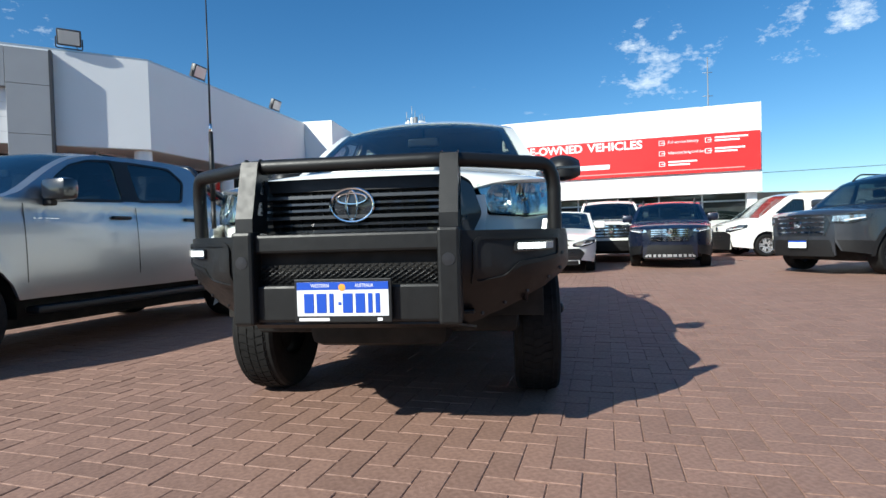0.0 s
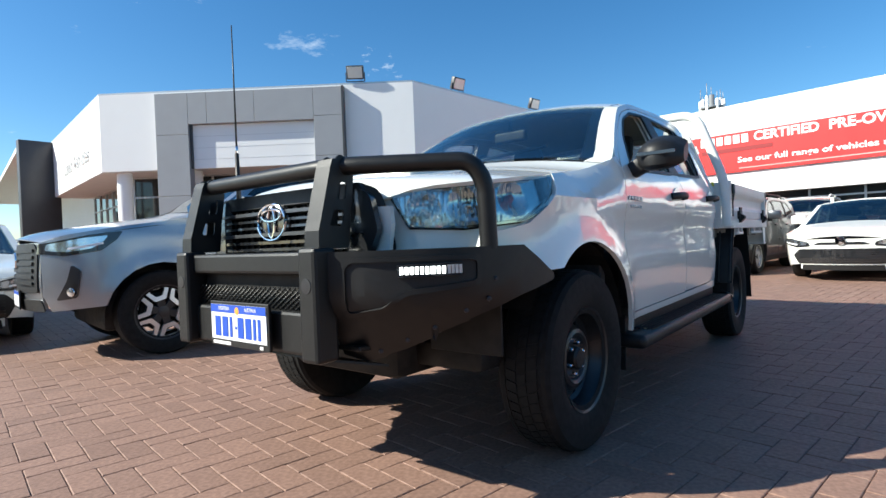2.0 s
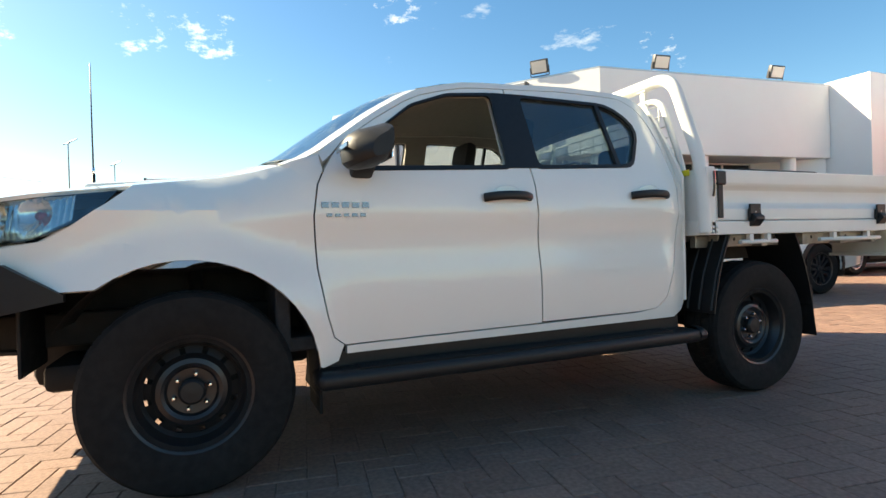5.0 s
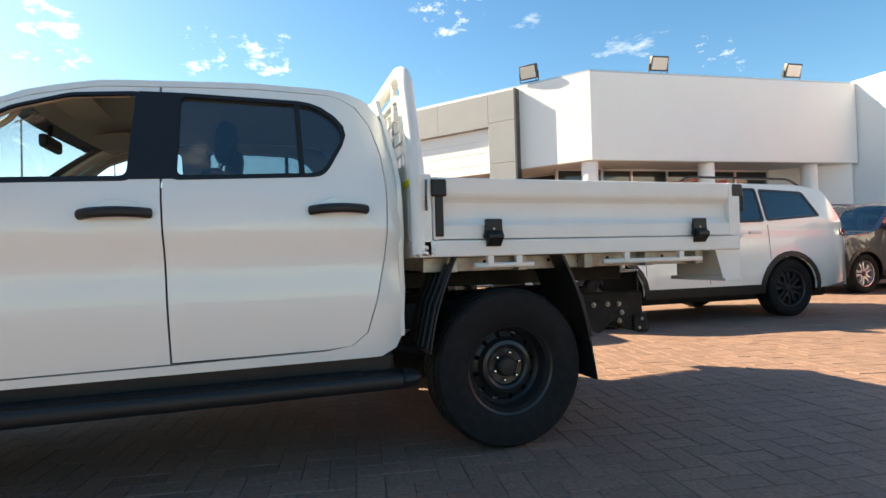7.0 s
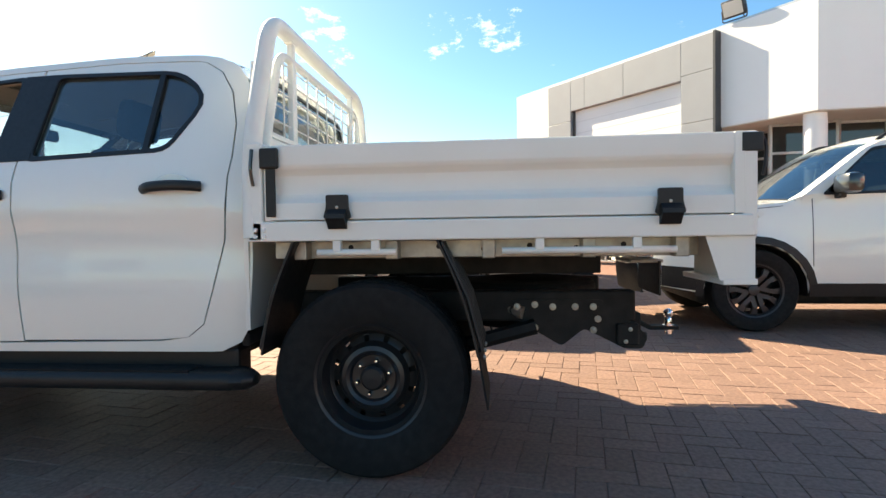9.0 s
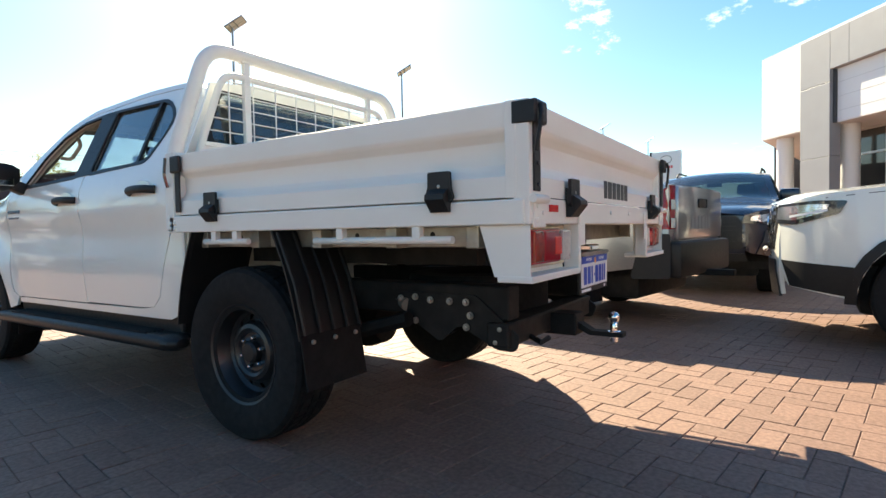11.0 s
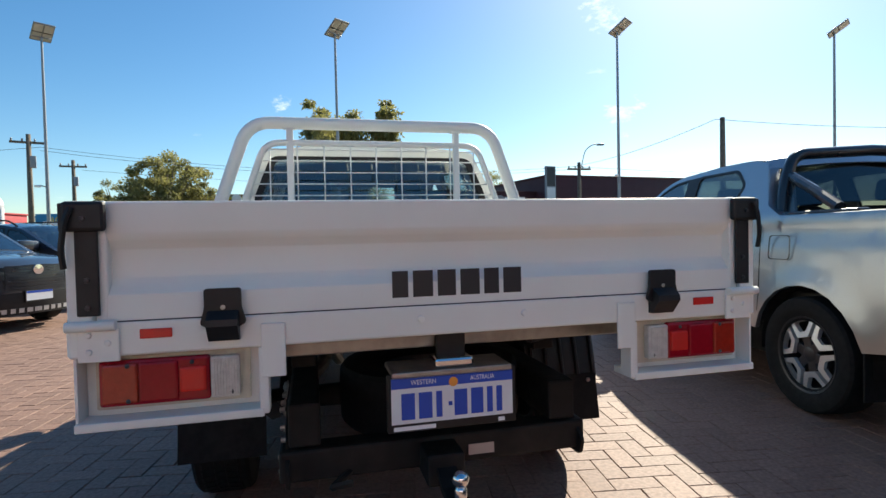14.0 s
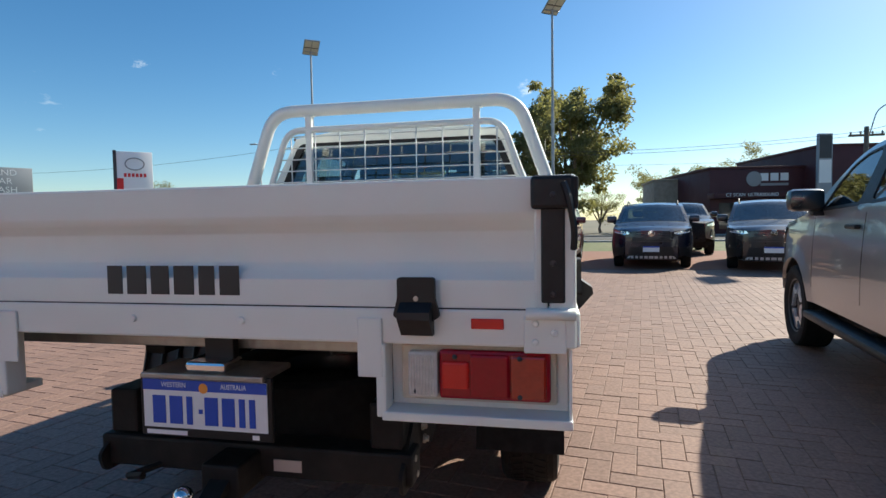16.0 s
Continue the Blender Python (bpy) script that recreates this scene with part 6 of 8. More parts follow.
for z, hx, hh, out_, mt in ((0.893, 0.41, 0.005, 0.048, BLACK_PAINT), (0.922, 0.42, 0.006, 0.036, BLACK_PAINT), (0.950, 0.43, 0.006, 0.038, BLACK_PAINT), (0.982, 0.44, 0.007, 0.052, SATIN), (1.012, 0.44, 0.005, 0.038, BLACK_PAINT), (1.040, 0.43, 0.005, 0.038, BLACK_PAINT), (1.070, 0.42, 0.007, 0.048, SATIN)):
    part("grille_bar", panel([(-hx, z - hh), (hx, z - hh), (hx, z + hh), (-hx, z + hh)], tn(out_), 0.1, out_ - 0.006), mt, gr)
for k in range(17):
    xk = -0.40 + k * 0.05
    part("grille_fin", panel([(xk - 0.004, 0.90), (xk + 0.004, 0.90), (xk + 0.004, 1.09), (xk - 0.004, 1.09)], tn(0.016), 0, 0.012), CHASSIS, gr)
part("grille_rim", panel(rnd([(-0.47, 1.095), (0.47, 1.095), (0.45, 1.15), (-0.45, 1.15)], 0.02), tn(0.03), 0.1, 0.035), PLASTIC, gr)
for sg in (-1, 1):
    part("grille_cheek", panel(rnd([(sg * u, v) for u, v in ((0.40, 0.85), (0.49, 0.88), (0.54, 0.98), (0.50, 1.10), (0.42, 1.145))], 0.02), tn(0.034), 0.06, 0.03), BLACK_PAINT, gr)
em = part("emblem_disc", lathe([(0.0, 0.096), (0.02, 0.094), (0.03, 0.082), (0.034, 0.0001)], 36, pose(-0.005, -0.880, 1.03, 0, 0, -90) @ Matrix.Diagonal((1, 1, 0.76, 1))), LAMP_DARK, gr, "dark oval badge field")
for (ax, az, bx, bz, r) in ((0.093, 0.071, 0, 0, 0.0065), (0.064, 0.023, 0, 0.027, 0.006), (0.024, 0.060, 0, 0, 0.006)):
    pts = [(-0.005 + bx + ax * math.cos(a), -0.917, 1.03 + bz + az * math.sin(a)) for a in lin(0, 2 * math.pi * 31 / 32, 32)]
    part("emblem_ring", tube(pts, r, 8, True), CHROME, em)
HL = [(0.47, -0.775), (0.58, -0.73), (0.70, -0.655), (0.79, -0.56), (0.855, -0.44), (0.885, -0.32), (0.89, -0.17)]
for sg in (1, -1):
    def lamp_map(off):
        """Round the front corner: u runs along the plan line of the lamp, v is height."""
        def at(u, v):
            k = 0
            while k < len(HL) - 2 and u > HU[k + 1]:
                k += 1
            p = HP[k].lerp(HP[k + 1], (u - HU[k]) / (HU[k + 1] - HU[k]))
            d = (HP[min(k + 2, len(HP) - 1)] - HP[max(0, k - 1)]).normalized()
            q = p + Vector((d.y, -d.x)) * (off - (0.10 + 0.40 * u) * max(0.0, v - 1.03))
            return (sg * q.x, q.y, v)
        return at
    HP = [Vector(p) for p in HL]
    HU = [0.0]
    for a, b in zip(HP, HP[1:]):
        HU.append(HU[-1] + (b - a).length)
        hl_poly = rnd([(0.035, 1.111), (0.10, 0.982), (0.30, 0.970), (0.53, 0.990, 0.04), (0.70, 1.070, 0.05), (0.785, 1.176, 0.02), (0.45, 1.148), (0.20, 1.126)], 0.018)
    part("bumper_corner", panel([(0.0, 0.80), (0.40, 0.80), (0.55, 0.95), (0.72, 1.06), (0.70, 1.08), (0.53, 0.985), (0.30, 0.966), (0.10, 0.976), (0.03, 1.09), (0.0, 1.08)], lamp_map(-0.004), 0.05, 0.01), WHITE_PAINT, truck)
    hl = part("headlamp", panel(hl_poly, lamp_map(-0.066), 0.04, 0.006), LAMP_DARK, truck, "clear multi-reflector headlamp")
    bm = bmesh.new()
    edge_in, edge_out = ([bm.verts.new(lamp_map(o_)(u_, v_)) for u_, v_ in hl_poly] for o_ in (-0.064, 0.016))
    for k in range(len(hl_poly)):
        bm.faces.new((edge_in[k], edge_in[(k + 1) % len(hl_poly)], edge_out[(k + 1) % len(hl_poly)], edge_out[k]))
    part("lamp_wall", bm, LAMP_DARK, hl)
    BOWLS = ((0.155, 1.048, 0.062), (0.325, 1.055, 0.082), (0.505, 1.078, 0.066))

    def mirror_at(u, w):
        """Fluted chrome reflector with three sunk bowls."""
        lo_ = float(np.interp(u, [0.06, 0.10, 0.30, 0.53, 0.64], [1.085, 0.992, 0.982, 1.002, 1.060]))
        hi_ = float(np.interp(u, [0.06, 0.20, 0.45, 0.64], [1.102, 1.116, 1.138, 1.150]))
        z = lo_ + (hi_ - lo_) * w
        dip = max([0.0] + [1 - ((u - cu) ** 2 + (z - cz) ** 2) / cr ** 2 for cu, cz, cr in BOWLS])
        return lamp_map(-0.004 - 0.046 * dip ** 0.8 + 0.0035 * abs(math.sin(math.pi * u / 0.021)))(u, z)
    part("reflector", sheet(mirror_at, lin(0.06, 0.64, 117), lin(0, 1, 15)), LAMP_CLEAR, hl, "fluted chrome reflector")
    for cu, cz, cr in BOWLS:
        p, q0, q1 = (Vector(lamp_map(-0.040)(u_, cz)) for u_ in (cu, cu - 0.02, cu + 0.02))
        d = q1 - q0
        part("bulb", lathe([(0, 0.018), (0.014, 0.016), (0.022, 0.009), (0.024, 0.0001)], 16, Matrix.Translation(p) @ Matrix.Rotation(math.atan2(-d.x * sg, d.y * sg), 4, "Z")), LAMP_AMBER if cu > 0.5 else CHROME, hl)
    part("lamp_trim", panel([(0.12, 0.985), (0.30, 0.974), (0.50, 0.990), (0.50, 0.996), (0.30, 0.980), (0.12, 0.991)], lamp_map(0.012), 0.05, 0.004), CHROME, hl)
    part("lamp_lens", panel(hl_poly, lamp_map(0.020), 0.05, 0.003), GLASS, hl)

# ---- bull bar ----
bar = part("bull_bar", box(-0.385, 0.385, -1.055, -0.985, 0.835, 0.912, 0.012), BAR_BLACK, truck, "black steel bull bar")
part("lower_beam", box(-0.385, 0.385, -1.045, -0.985, 0.555, 0.705, 0.012), BAR_BLACK, bar)
part("mesh_back", box(-0.385, 0.385, -0.996, -0.986, 0.70, 0.84, 0), CHASSIS, bar)
bm = bmesh.new()
step_ = 0.030
z0, z1, xa, xb = 0.705, 0.785, -0.385, 0.385
k = -0.6
while k < 0.6:
    for dr in (1, -1):
        pts = []
        a = k
        p0, p1 = Vector((a, 0, z0)), Vector((a + dr * 0.13, 0, z1))
        for p, q in ((p0, p1),):
            lo = max(0.0, min((xa - p.x) / (q.x - p.x), (xb - p.x) / (q.x - p.x)))
            hi = min(1.0, max((xa - p.x) / (q.x - p.x), (xb - p.x) / (q.x - p.x)))
            if hi > lo:
                u, v = p.lerp(q, lo), p.lerp(q, hi)
                add_tube(bm, [(u.x, -1.022 - 0.002 * dr, u.z), (v.x, -1.022 - 0.002 * dr, v.z)], 0.0028, 4)
    k += step_
tagged(part("mesh", bm, BAR_BLACK, bar, "black expanded metal mesh"), kind="stuff")
for k in (-0.12, 0.0, 0.10):
    part("mesh_bracket", box(-0.012, 0.012, -0.98, -0.97, 0.80, 0.825, 0.003, pose(k, 0, 0)), GALV, bar)
WP = [Vector((0.455, -1.035)), Vector((0.60, -0.965)), Vector((0.76, -0.845)), Vector((0.845, -0.745)), Vector((0.895, -0.62)), Vector((0.925, -0.45)), Vector((0.935, -0.28))]
WL = [0.0]
for a, b in zip(WP, WP[1:]):
    WL.append(WL[-1] + (b - a).length)


def wing_at(u):
    for i in range(len(WP) - 1):
        if u <= WL[i + 1] or i == len(WP) - 2:
            s_ = (u - WL[i]) / (WL[i + 1] - WL[i])
            return WP[i].lerp(WP[i + 1], s_), (WP[i + 1] - WP[i]).normalized()


for sg in (1, -1):
    def wmap(off):
        def at(u, v):
            p, d = wing_at(u)
            tuck = 0.70 * max(0.0, 0.735 - v)
            q = p + Vector((d.y, -d.x)) * (off - tuck)
            return (sg * q.x, q.y, v)
        return at
    wing_poly = [(0.0, 0.545), (0.08, 0.515), (0.25, 0.565), (0.45, 0.65), (0.70, 0.735), (0.90, 0.775), (0.90, 0.797), (0.72, 0.908), (0.0, 0.908)]
    wing = part("wing", panel(wing_poly, wmap(0), 0.05, 0.03), BAR_BLACK, bar)
    top_pts = [wing_at(u)[0] for u in lin(0, 0.72, 12)]
    bm = bmesh.new()
    f = bm.faces.new([bm.verts.new((sg * p.x, p.y + 0.001, 0.904)) for p in top_pts] + [bm.verts.new((sg * 0.80, -0.56, 0.904)), bm.verts.new((sg * 0.455, -0.86, 0.904))])
    g = bmesh.ops.extrude_face_region(bm, geom=[f])
    bmesh.ops.translate(bm, verts=[v for v in g["geom"] if isinstance(v, bmesh.types.BMVert)], vec=(0, 0, -0.02))
    part("wing_top", bm, BAR_BLACK, wing)
    rec_out = rnd([(0.055, 0.685), (0.20, 0.705), (0.27, 0.760), (0.52, 0.785), (0.52, 0.885), (0.08, 0.885), (0.055, 0.86)], 0.02)
    rec_in = rnd([(0.072, 0.702), (0.195, 0.720), (0.264, 0.776), (0.502, 0.801), (0.502, 0.869), (0.09, 0.870), (0.072, 0.850)], 0.018)
    part("pocket_rim", panel(rec_out, wmap(0.010), 0.06, 0.012, (rec_in,)), BAR_BLACK, wing)
    part("pocket", panel(rec_in, wmap(0.002), 0.06, 0.003), PLASTIC, wing)
    lamp = part("led_lamp", panel(rnd([(0.245, 0.817), (0.455, 0.822), (0.455, 0.862), (0.245, 0.859)], 0.008), wmap(0.016), 0.05, 0.014), LAMP_DARK, wing, "LED daytime lamp, lit")
    for k in range(9):
        part("led", panel([(0.254 + k * 0.0165, 0.828), (0.265 + k * 0.0165, 0.828), (0.265 + k * 0.0165, 0.852), (0.254 + k * 0.0165, 0.852)], wmap(0.019), 0, 0.002), LED_ON, lamp)
    for k in range(4):
        part("led_off", panel([(0.404 + k * 0.0125, 0.827), (0.414 + k * 0.0125, 0.827), (0.414 + k * 0.0125, 0.855), (0.404 + k * 0.0125, 0.855)], wmap(0.019), 0, 0.002), LAMP_WHITE, lamp)
    for u, v in ((0.14, 0.56), (0.26, 0.60), (0.37, 0.645), (0.58, 0.80), (0.47, 0.70), (0.55, 0.735)):
        p = Vector(wmap(0.0)(u, v))
        part("bolt", lathe([(0, 0.009), (0.006, 0.008), (0.007, 0.0001)], 8, Matrix.Translation(p) @ Matrix.Rotation(radians(-90 + 45 * sg), 4, "Z")), DARK_ALLOY, wing)
    # uprights: broad lower plate, slotted raking upper plate
    post = part("upright", box(-0.045, 0.045, -1.085, -0.99, 0.545, 0.925, 0.014, pose(sg * 0.42, 0, 0)), BAR_BLACK, bar)
    part("post_mark", lathe([(0, 0.026), (0.003, 0.025), (0.004, 0.0001)], 24, pose(sg * 0.42, -1.084, 0.80, 0, 0, -90)), DARK_ALLOY, post, "plain round emblem mark")
    for sx in (-0.036, 0.029):
        pl = [(-1.055, 0.92), (-0.925, 0.92), (-0.912, 1.05), (-0.893, 1.17), (-0.912, 1.225), (-0.955, 1.238), (-0.990, 1.20), (-1.052, 0.985)]
        hs = [[(-1.005, 0.995), (-0.950, 0.995), (-0.942, 1.050), (-0.985, 1.050)], [(-0.972, 1.085), (-0.934, 1.085), (-0.924, 1.145), (-0.952, 1.145)]]
        bm = panel(rnd(pl, 0.012), lambda u, v: (sg * 0.42 + sx, u, v), 0, 0, tuple(rnd(h_, 0.01) for h_ in hs))
        g = bmesh.ops.extrude_face_region(bm, geom=bm.faces[:])
        bmesh.ops.translate(bm, verts=[v for v in g["geom"] if isinstance(v, bmesh.types.BMVert)], vec=(0.007, 0, 0))
        part("cheek_plate", bm, BAR_BLACK, post)
    edge = [(-1.056, 0.925), (-1.054, 0.98), (-1.045, 1.01), (-0.995, 1.195), (-0.985, 1.22)]
    bm = bmesh.new()
    rows_ = [[bm.verts.new((sg * 0.42 + dx, y + dy, z)) for dx, dy in ((-0.037, 0), (0.037, 0), (0.037, 0.012), (-0.037, 0.012))] for y, z in edge]
    for ra_, rb_ in zip(rows_, rows_[1:]):
        for k in range(4):
            bm.faces.new((ra_[k], ra_[(k + 1) % 4], rb_[(k + 1) % 4], rb_[k]))
    part("post_face", bm, BAR_BLACK, post)
    part("bonnet_guard", panel(rnd([(0.0, 0.895), (0.19, 0.895), (0.165, 1.04), (0.125, 1.125), (0.04, 1.155), (0.0, 1.13)], 0.03), lambda u, v: (sg * (0.40 + 0.72 * u), -0.890 + 0.62 * u + 0.10 * max(0.0, v - 1.05), v), 0.05, 0.03), PLASTIC, bar, "smooth black bonnet edge guard")
hoop = [(0.85, -0.655, 0.90), (0.85, -0.665, 1.12), (0.82, -0.70, 1.195), (0.42, -0.950, 1.20), (-0.42, -0.950, 1.20), (-0.82, -0.70, 1.195), (-0.85, -0.665, 1.12), (-0.85, -0.655, 0.90)]
part("top_hoop", tube(bend(hoop, 0.10, 6), 0.031, 16), BAR_BLACK, bar, "black tubular top hoop")
part("skid_panel", box(-0.50, 0.50, -0.94, -0.60, 0.0, 0.02, 0.006, pose(0, 0, 0.50, -4)), BAR_BLACK, bar)
skid = part("skid_front", panel([(-0.40, 0.0), (0.40, 0.0), (0.50, 1.0), (-0.50, 1.0)], lambda u, v: (u, -1.02 + 0.22 * v, 0.550 - 0.052 * v), 0, 0.008), BAR_BLACK, bar, "sloping black under-bar plate")
for k in (-0.34, -0.12, 0.12, 0.34):
    part("bolt", lathe([(0, 0.011), (0.006, 0.010), (0.007, 0.0001)], 8, pose(k, -0.94, 0.530, 0, 0, 0) @ Matrix.Rotation(radians(100), 4, "Y")), DARK_ALLOY, skid)
fp = plate(truck, pose(-0.006, -1.078, 0.652, 0, 0, 180))


def dress_plate(pl):
    """Registration drawn as plain bars, with the state's name over it."""
    x = -0.152
    for w_ in (0.018, 0.018, 0.038, 0.040):
        part("plate_mark", box(x, x + w_, 0.0035, 0.0048, -0.055, 0.022, 0.001), PLATE_BLUE, pl)
        x += w_ + 0.012
    x = 0.035
    for w_ in (0.018, 0.040, 0.040):
        part("plate_mark", box(x, x + w_, 0.0035, 0.0048, -0.055, 0.022, 0.001), PLATE_BLUE, pl)
        x += w_ + 0.012
    part("plate_dot", box(0.004, 0.016, 0.0035, 0.0048, -0.024, -0.012, 0.001), PLATE_BLUE, pl)
    part("sun_mark", lathe([(0.0048, 0.014), (0.0055, 0.0001)], 20, pose(0, 0, 0.046) @ Matrix.Rotation(radians(90), 4, "Z")), PLATE_ORANGE, pl)
    for tx_, xx in (("WESTERN", -0.09), ("AUSTRALIA", 0.09)):
        lettering(tx_, 0.020, LETTER_WHITE, pose(-xx, 0.0052, 0.0525, 90, 0, 180), pl, width=0.075, depth=0.0008)
    part("dealer_bar", box(0.055, 0.18, 0.0008, 0.002, -0.087, -0.075, 0), LETTER_WHITE, pl)
    part("dealer_bar", box(-0.16, -0.14, 0.0008, 0.002, -0.087, -0.075, 0), LETTER_WHITE, pl)


dress_plate(fp)
# radio whip
ant = part("antenna", tube([(-0.85, -0.545, 0.90), (-0.85, -0.545, 1.10)], 0.012, 8), PLASTIC, truck, "long black radio whip antenna")
part("spring", tube([(-0.85, -0.545, 1.10), (-0.85, -0.545, 1.45)], [0.014, 0.011], 10), PLASTIC, ant)
part("collar", tube([(-0.85, -0.545, 1.45), (-0.85, -0.545, 1.49)], 0.008, 8), CHROME, ant)
part("whip", tube([(-0.85, -0.545, 1.49), (-0.85, -0.545, 2.15)], [0.0055, 0.003], 6), PLASTIC, ant)

# ---- chassis ----
for sg in (-1, 1):
    part("chassis_rail", box(sg * 0.44 - 0.05, sg * 0.44 + 0.05, -0.85, 4.25, 0.56, 0.70, 0.01), CHASSIS, truck)
    part("leaf_spring", tube([(sg * 0.56, 2.45, 0.52), (sg * 0.56, 3.1, 0.36), (sg * 0.56, 3.8, 0.55)], 0.035, 6), CHASSIS, truck)
    part("control_arm", tube([(sg * 0.30, 0.03, 0.42), (sg * 0.66, 0.03, 0.36)], 0.04, 8), CHASSIS, truck)
    part("shock_absorber", tube([(sg * 0.50, 0.10, 0.36), (sg * 0.47, 0.05, 0.85)], 0.03, 8), CHASSIS, truck)
    part("rear_shock", tube([(sg * 0.50, 3.2, 0.32), (sg * 0.40, 3.0, 0.75)], 0.028, 8), CHASSIS, truck)
part("rear_axle", tube([(-0.75, 3.11, 0.40), (-0.1, 3.11, 0.40), (0.1, 3.11, 0.40), (0.75, 3.11, 0.40)], [0.05, 0.06, 0.06, 0.05], 12), CHASSIS, truck)
part("differential", lathe([(-0.15, 0.04), (-0.12, 0.11), (0.0, 0.15), (0.12, 0.11), (0.15, 0.04)], 16, pose(0, 3.10, 0.40, 0, 0, 90)), CHASSIS, truck)
part("engine_sump", box(-0.35, 0.35, -0.6, 0.6, 0.36, 0.85, 0.06), CHASSIS, truck)
part("gearbox", box(-0.2, 0.2, 0.6, 1.7, 0.36, 0.6, 0.06), CHASSIS, truck)
part("fuel_tank", box(-0.62, -0.1, 1.5, 2.5, 0.36, 0.6, 0.06), CHASSIS, truck)
part("exhaust", tube(bend([(0.2, 0.6, 0.42), (0.25, 2.6, 0.45), (0.35, 3.0, 0.68), (0.35, 3.5, 0.66), (0.5, 3.75, 0.6)], 0.1), 0.03, 10), GALV, truck)
sp = steel_wheel(truck, 0.0, 3.84, 0.60, 0.37, 0.24, 1, "spare_wheel", detail=False)
sp.matrix_basis = pose(-0.06, 3.80, 0.60, 0, 90, 0)

# ---- tray ----
tray = part("tray", box(-0.90, 0.90, 2.70, 4.52, 0.985, 1.005, 0.002), ALUMINIUM, truck, "white steel drop-side tray")
for sg in (-1, 1):
    part("floor_rail", box(sg * 0.945 - 0.03, sg * 0.945 + 0.03, 2.67, 4.54, 0.945, 1.022, 0.006), TRAY_WHITE, tray)
part("rear_rail", box(-0.925, 0.925, 4.49, 4.552, 0.945, 1.028, 0.006), TRAY_WHITE, tray)
part("front_rail", box(-0.92, 0.92, 2.66, 2.71, 0.945, 1.03, 0.006), TRAY_WHITE, tray)
for y in (2.85, 3.22, 3.6, 3.98, 4.32):
    part("cross_member", box(-0.90, 0.90, y - 0.025, y + 0.025, 0.87, 0.944, 0.004), GALV, tray)
for sg in (-1, 1):
    under = part("under_rail", box(sg * 0.815 - 0.02, sg * 0.815 + 0.02, 2.72, 4.40, 0.872, 0.944, 0.004), GALV, tray, "bare galvanised side channel")
    for k in range(9):
        part("punched_hole", lathe([(0, 0.011), (0.001, 0.0001)], 10, pose(sg * 0.8355, 2.86 + k * 0.18, 0.905 + 0.012 * (k % 2)) @ Matrix.Diagonal((sg, 1, 1, 1))), CHASSIS, under)
    part("sub_rail", box(sg * 0.44 - 0.04, sg * 0.44 + 0.04, 2.66, 4.10, 0.78, 0.868, 0.005), CHASSIS, tray)


def press(z):
    """Depth of the folded ribs of a drop side at height z."""
    k = (z - 1.028) / 0.287
    ps = [(0, 0.0), (0.22, 0.0), (0.30, -0.022), (0.36, -0.030), (0.60, -0.030), (0.68, -0.008), (0.74, 0.0), (1.0, 0.0)]
    return float(np.interp(k, [p[0] for p in ps], [p[1] for p in ps]))


def hinge(parent, m):
    """A moulded gate hinge: a riveted plate over a wedge-shaped nose; x along the gate, y outwards."""
    cl = part("hinge_clip", panel(rnd([(-0.043, 1.092), (0.043, 1.092), (0.043, 1.045), (0.054, 1.005), (0.030, 0.992), (-0.030, 0.992), (-0.054, 1.005), (-0.043, 1.045)], 0.008), lambda u, v: (u, 0.012, v), 0, 0.012), PLASTIC, parent, "black moulded gate hinge")
    cl.matrix_basis = m
    bm = bmesh.new()
    prof = [(0.0, 1.06), (0.014, 1.06), (0.020, 1.04), (0.052, 1.018), (0.054, 1.002), (0.020, 0.962), (0.0, 0.962)]
    ends = [[bm.verts.new((sx, y, z)) for y, z in prof] for sx in (-0.036, 0.036)]
    for k in range(len(prof)):
        bm.faces.new((ends[0][k], ends[0][(k + 1) % 7], ends[1][(k + 1) % 7], ends[1][k]))
    bm.faces.new(ends[0][::-1])
    bm.faces.new(ends[1])
    part("hinge_nose", bm, PLASTIC, cl)
    for dx, y, z in ((-0.033, 0.013, 1.08), (0.033, 0.013, 1.08), (0, 0.021, 1.045), (0, 0.018, 0.972)):
        part("rivet", lathe([(0, 0.007), (0.004, 0.006), (0.005, 0.0001)], 8, pose(dx, y, z, 0, 0, 90)), GALV, cl)
    return cl


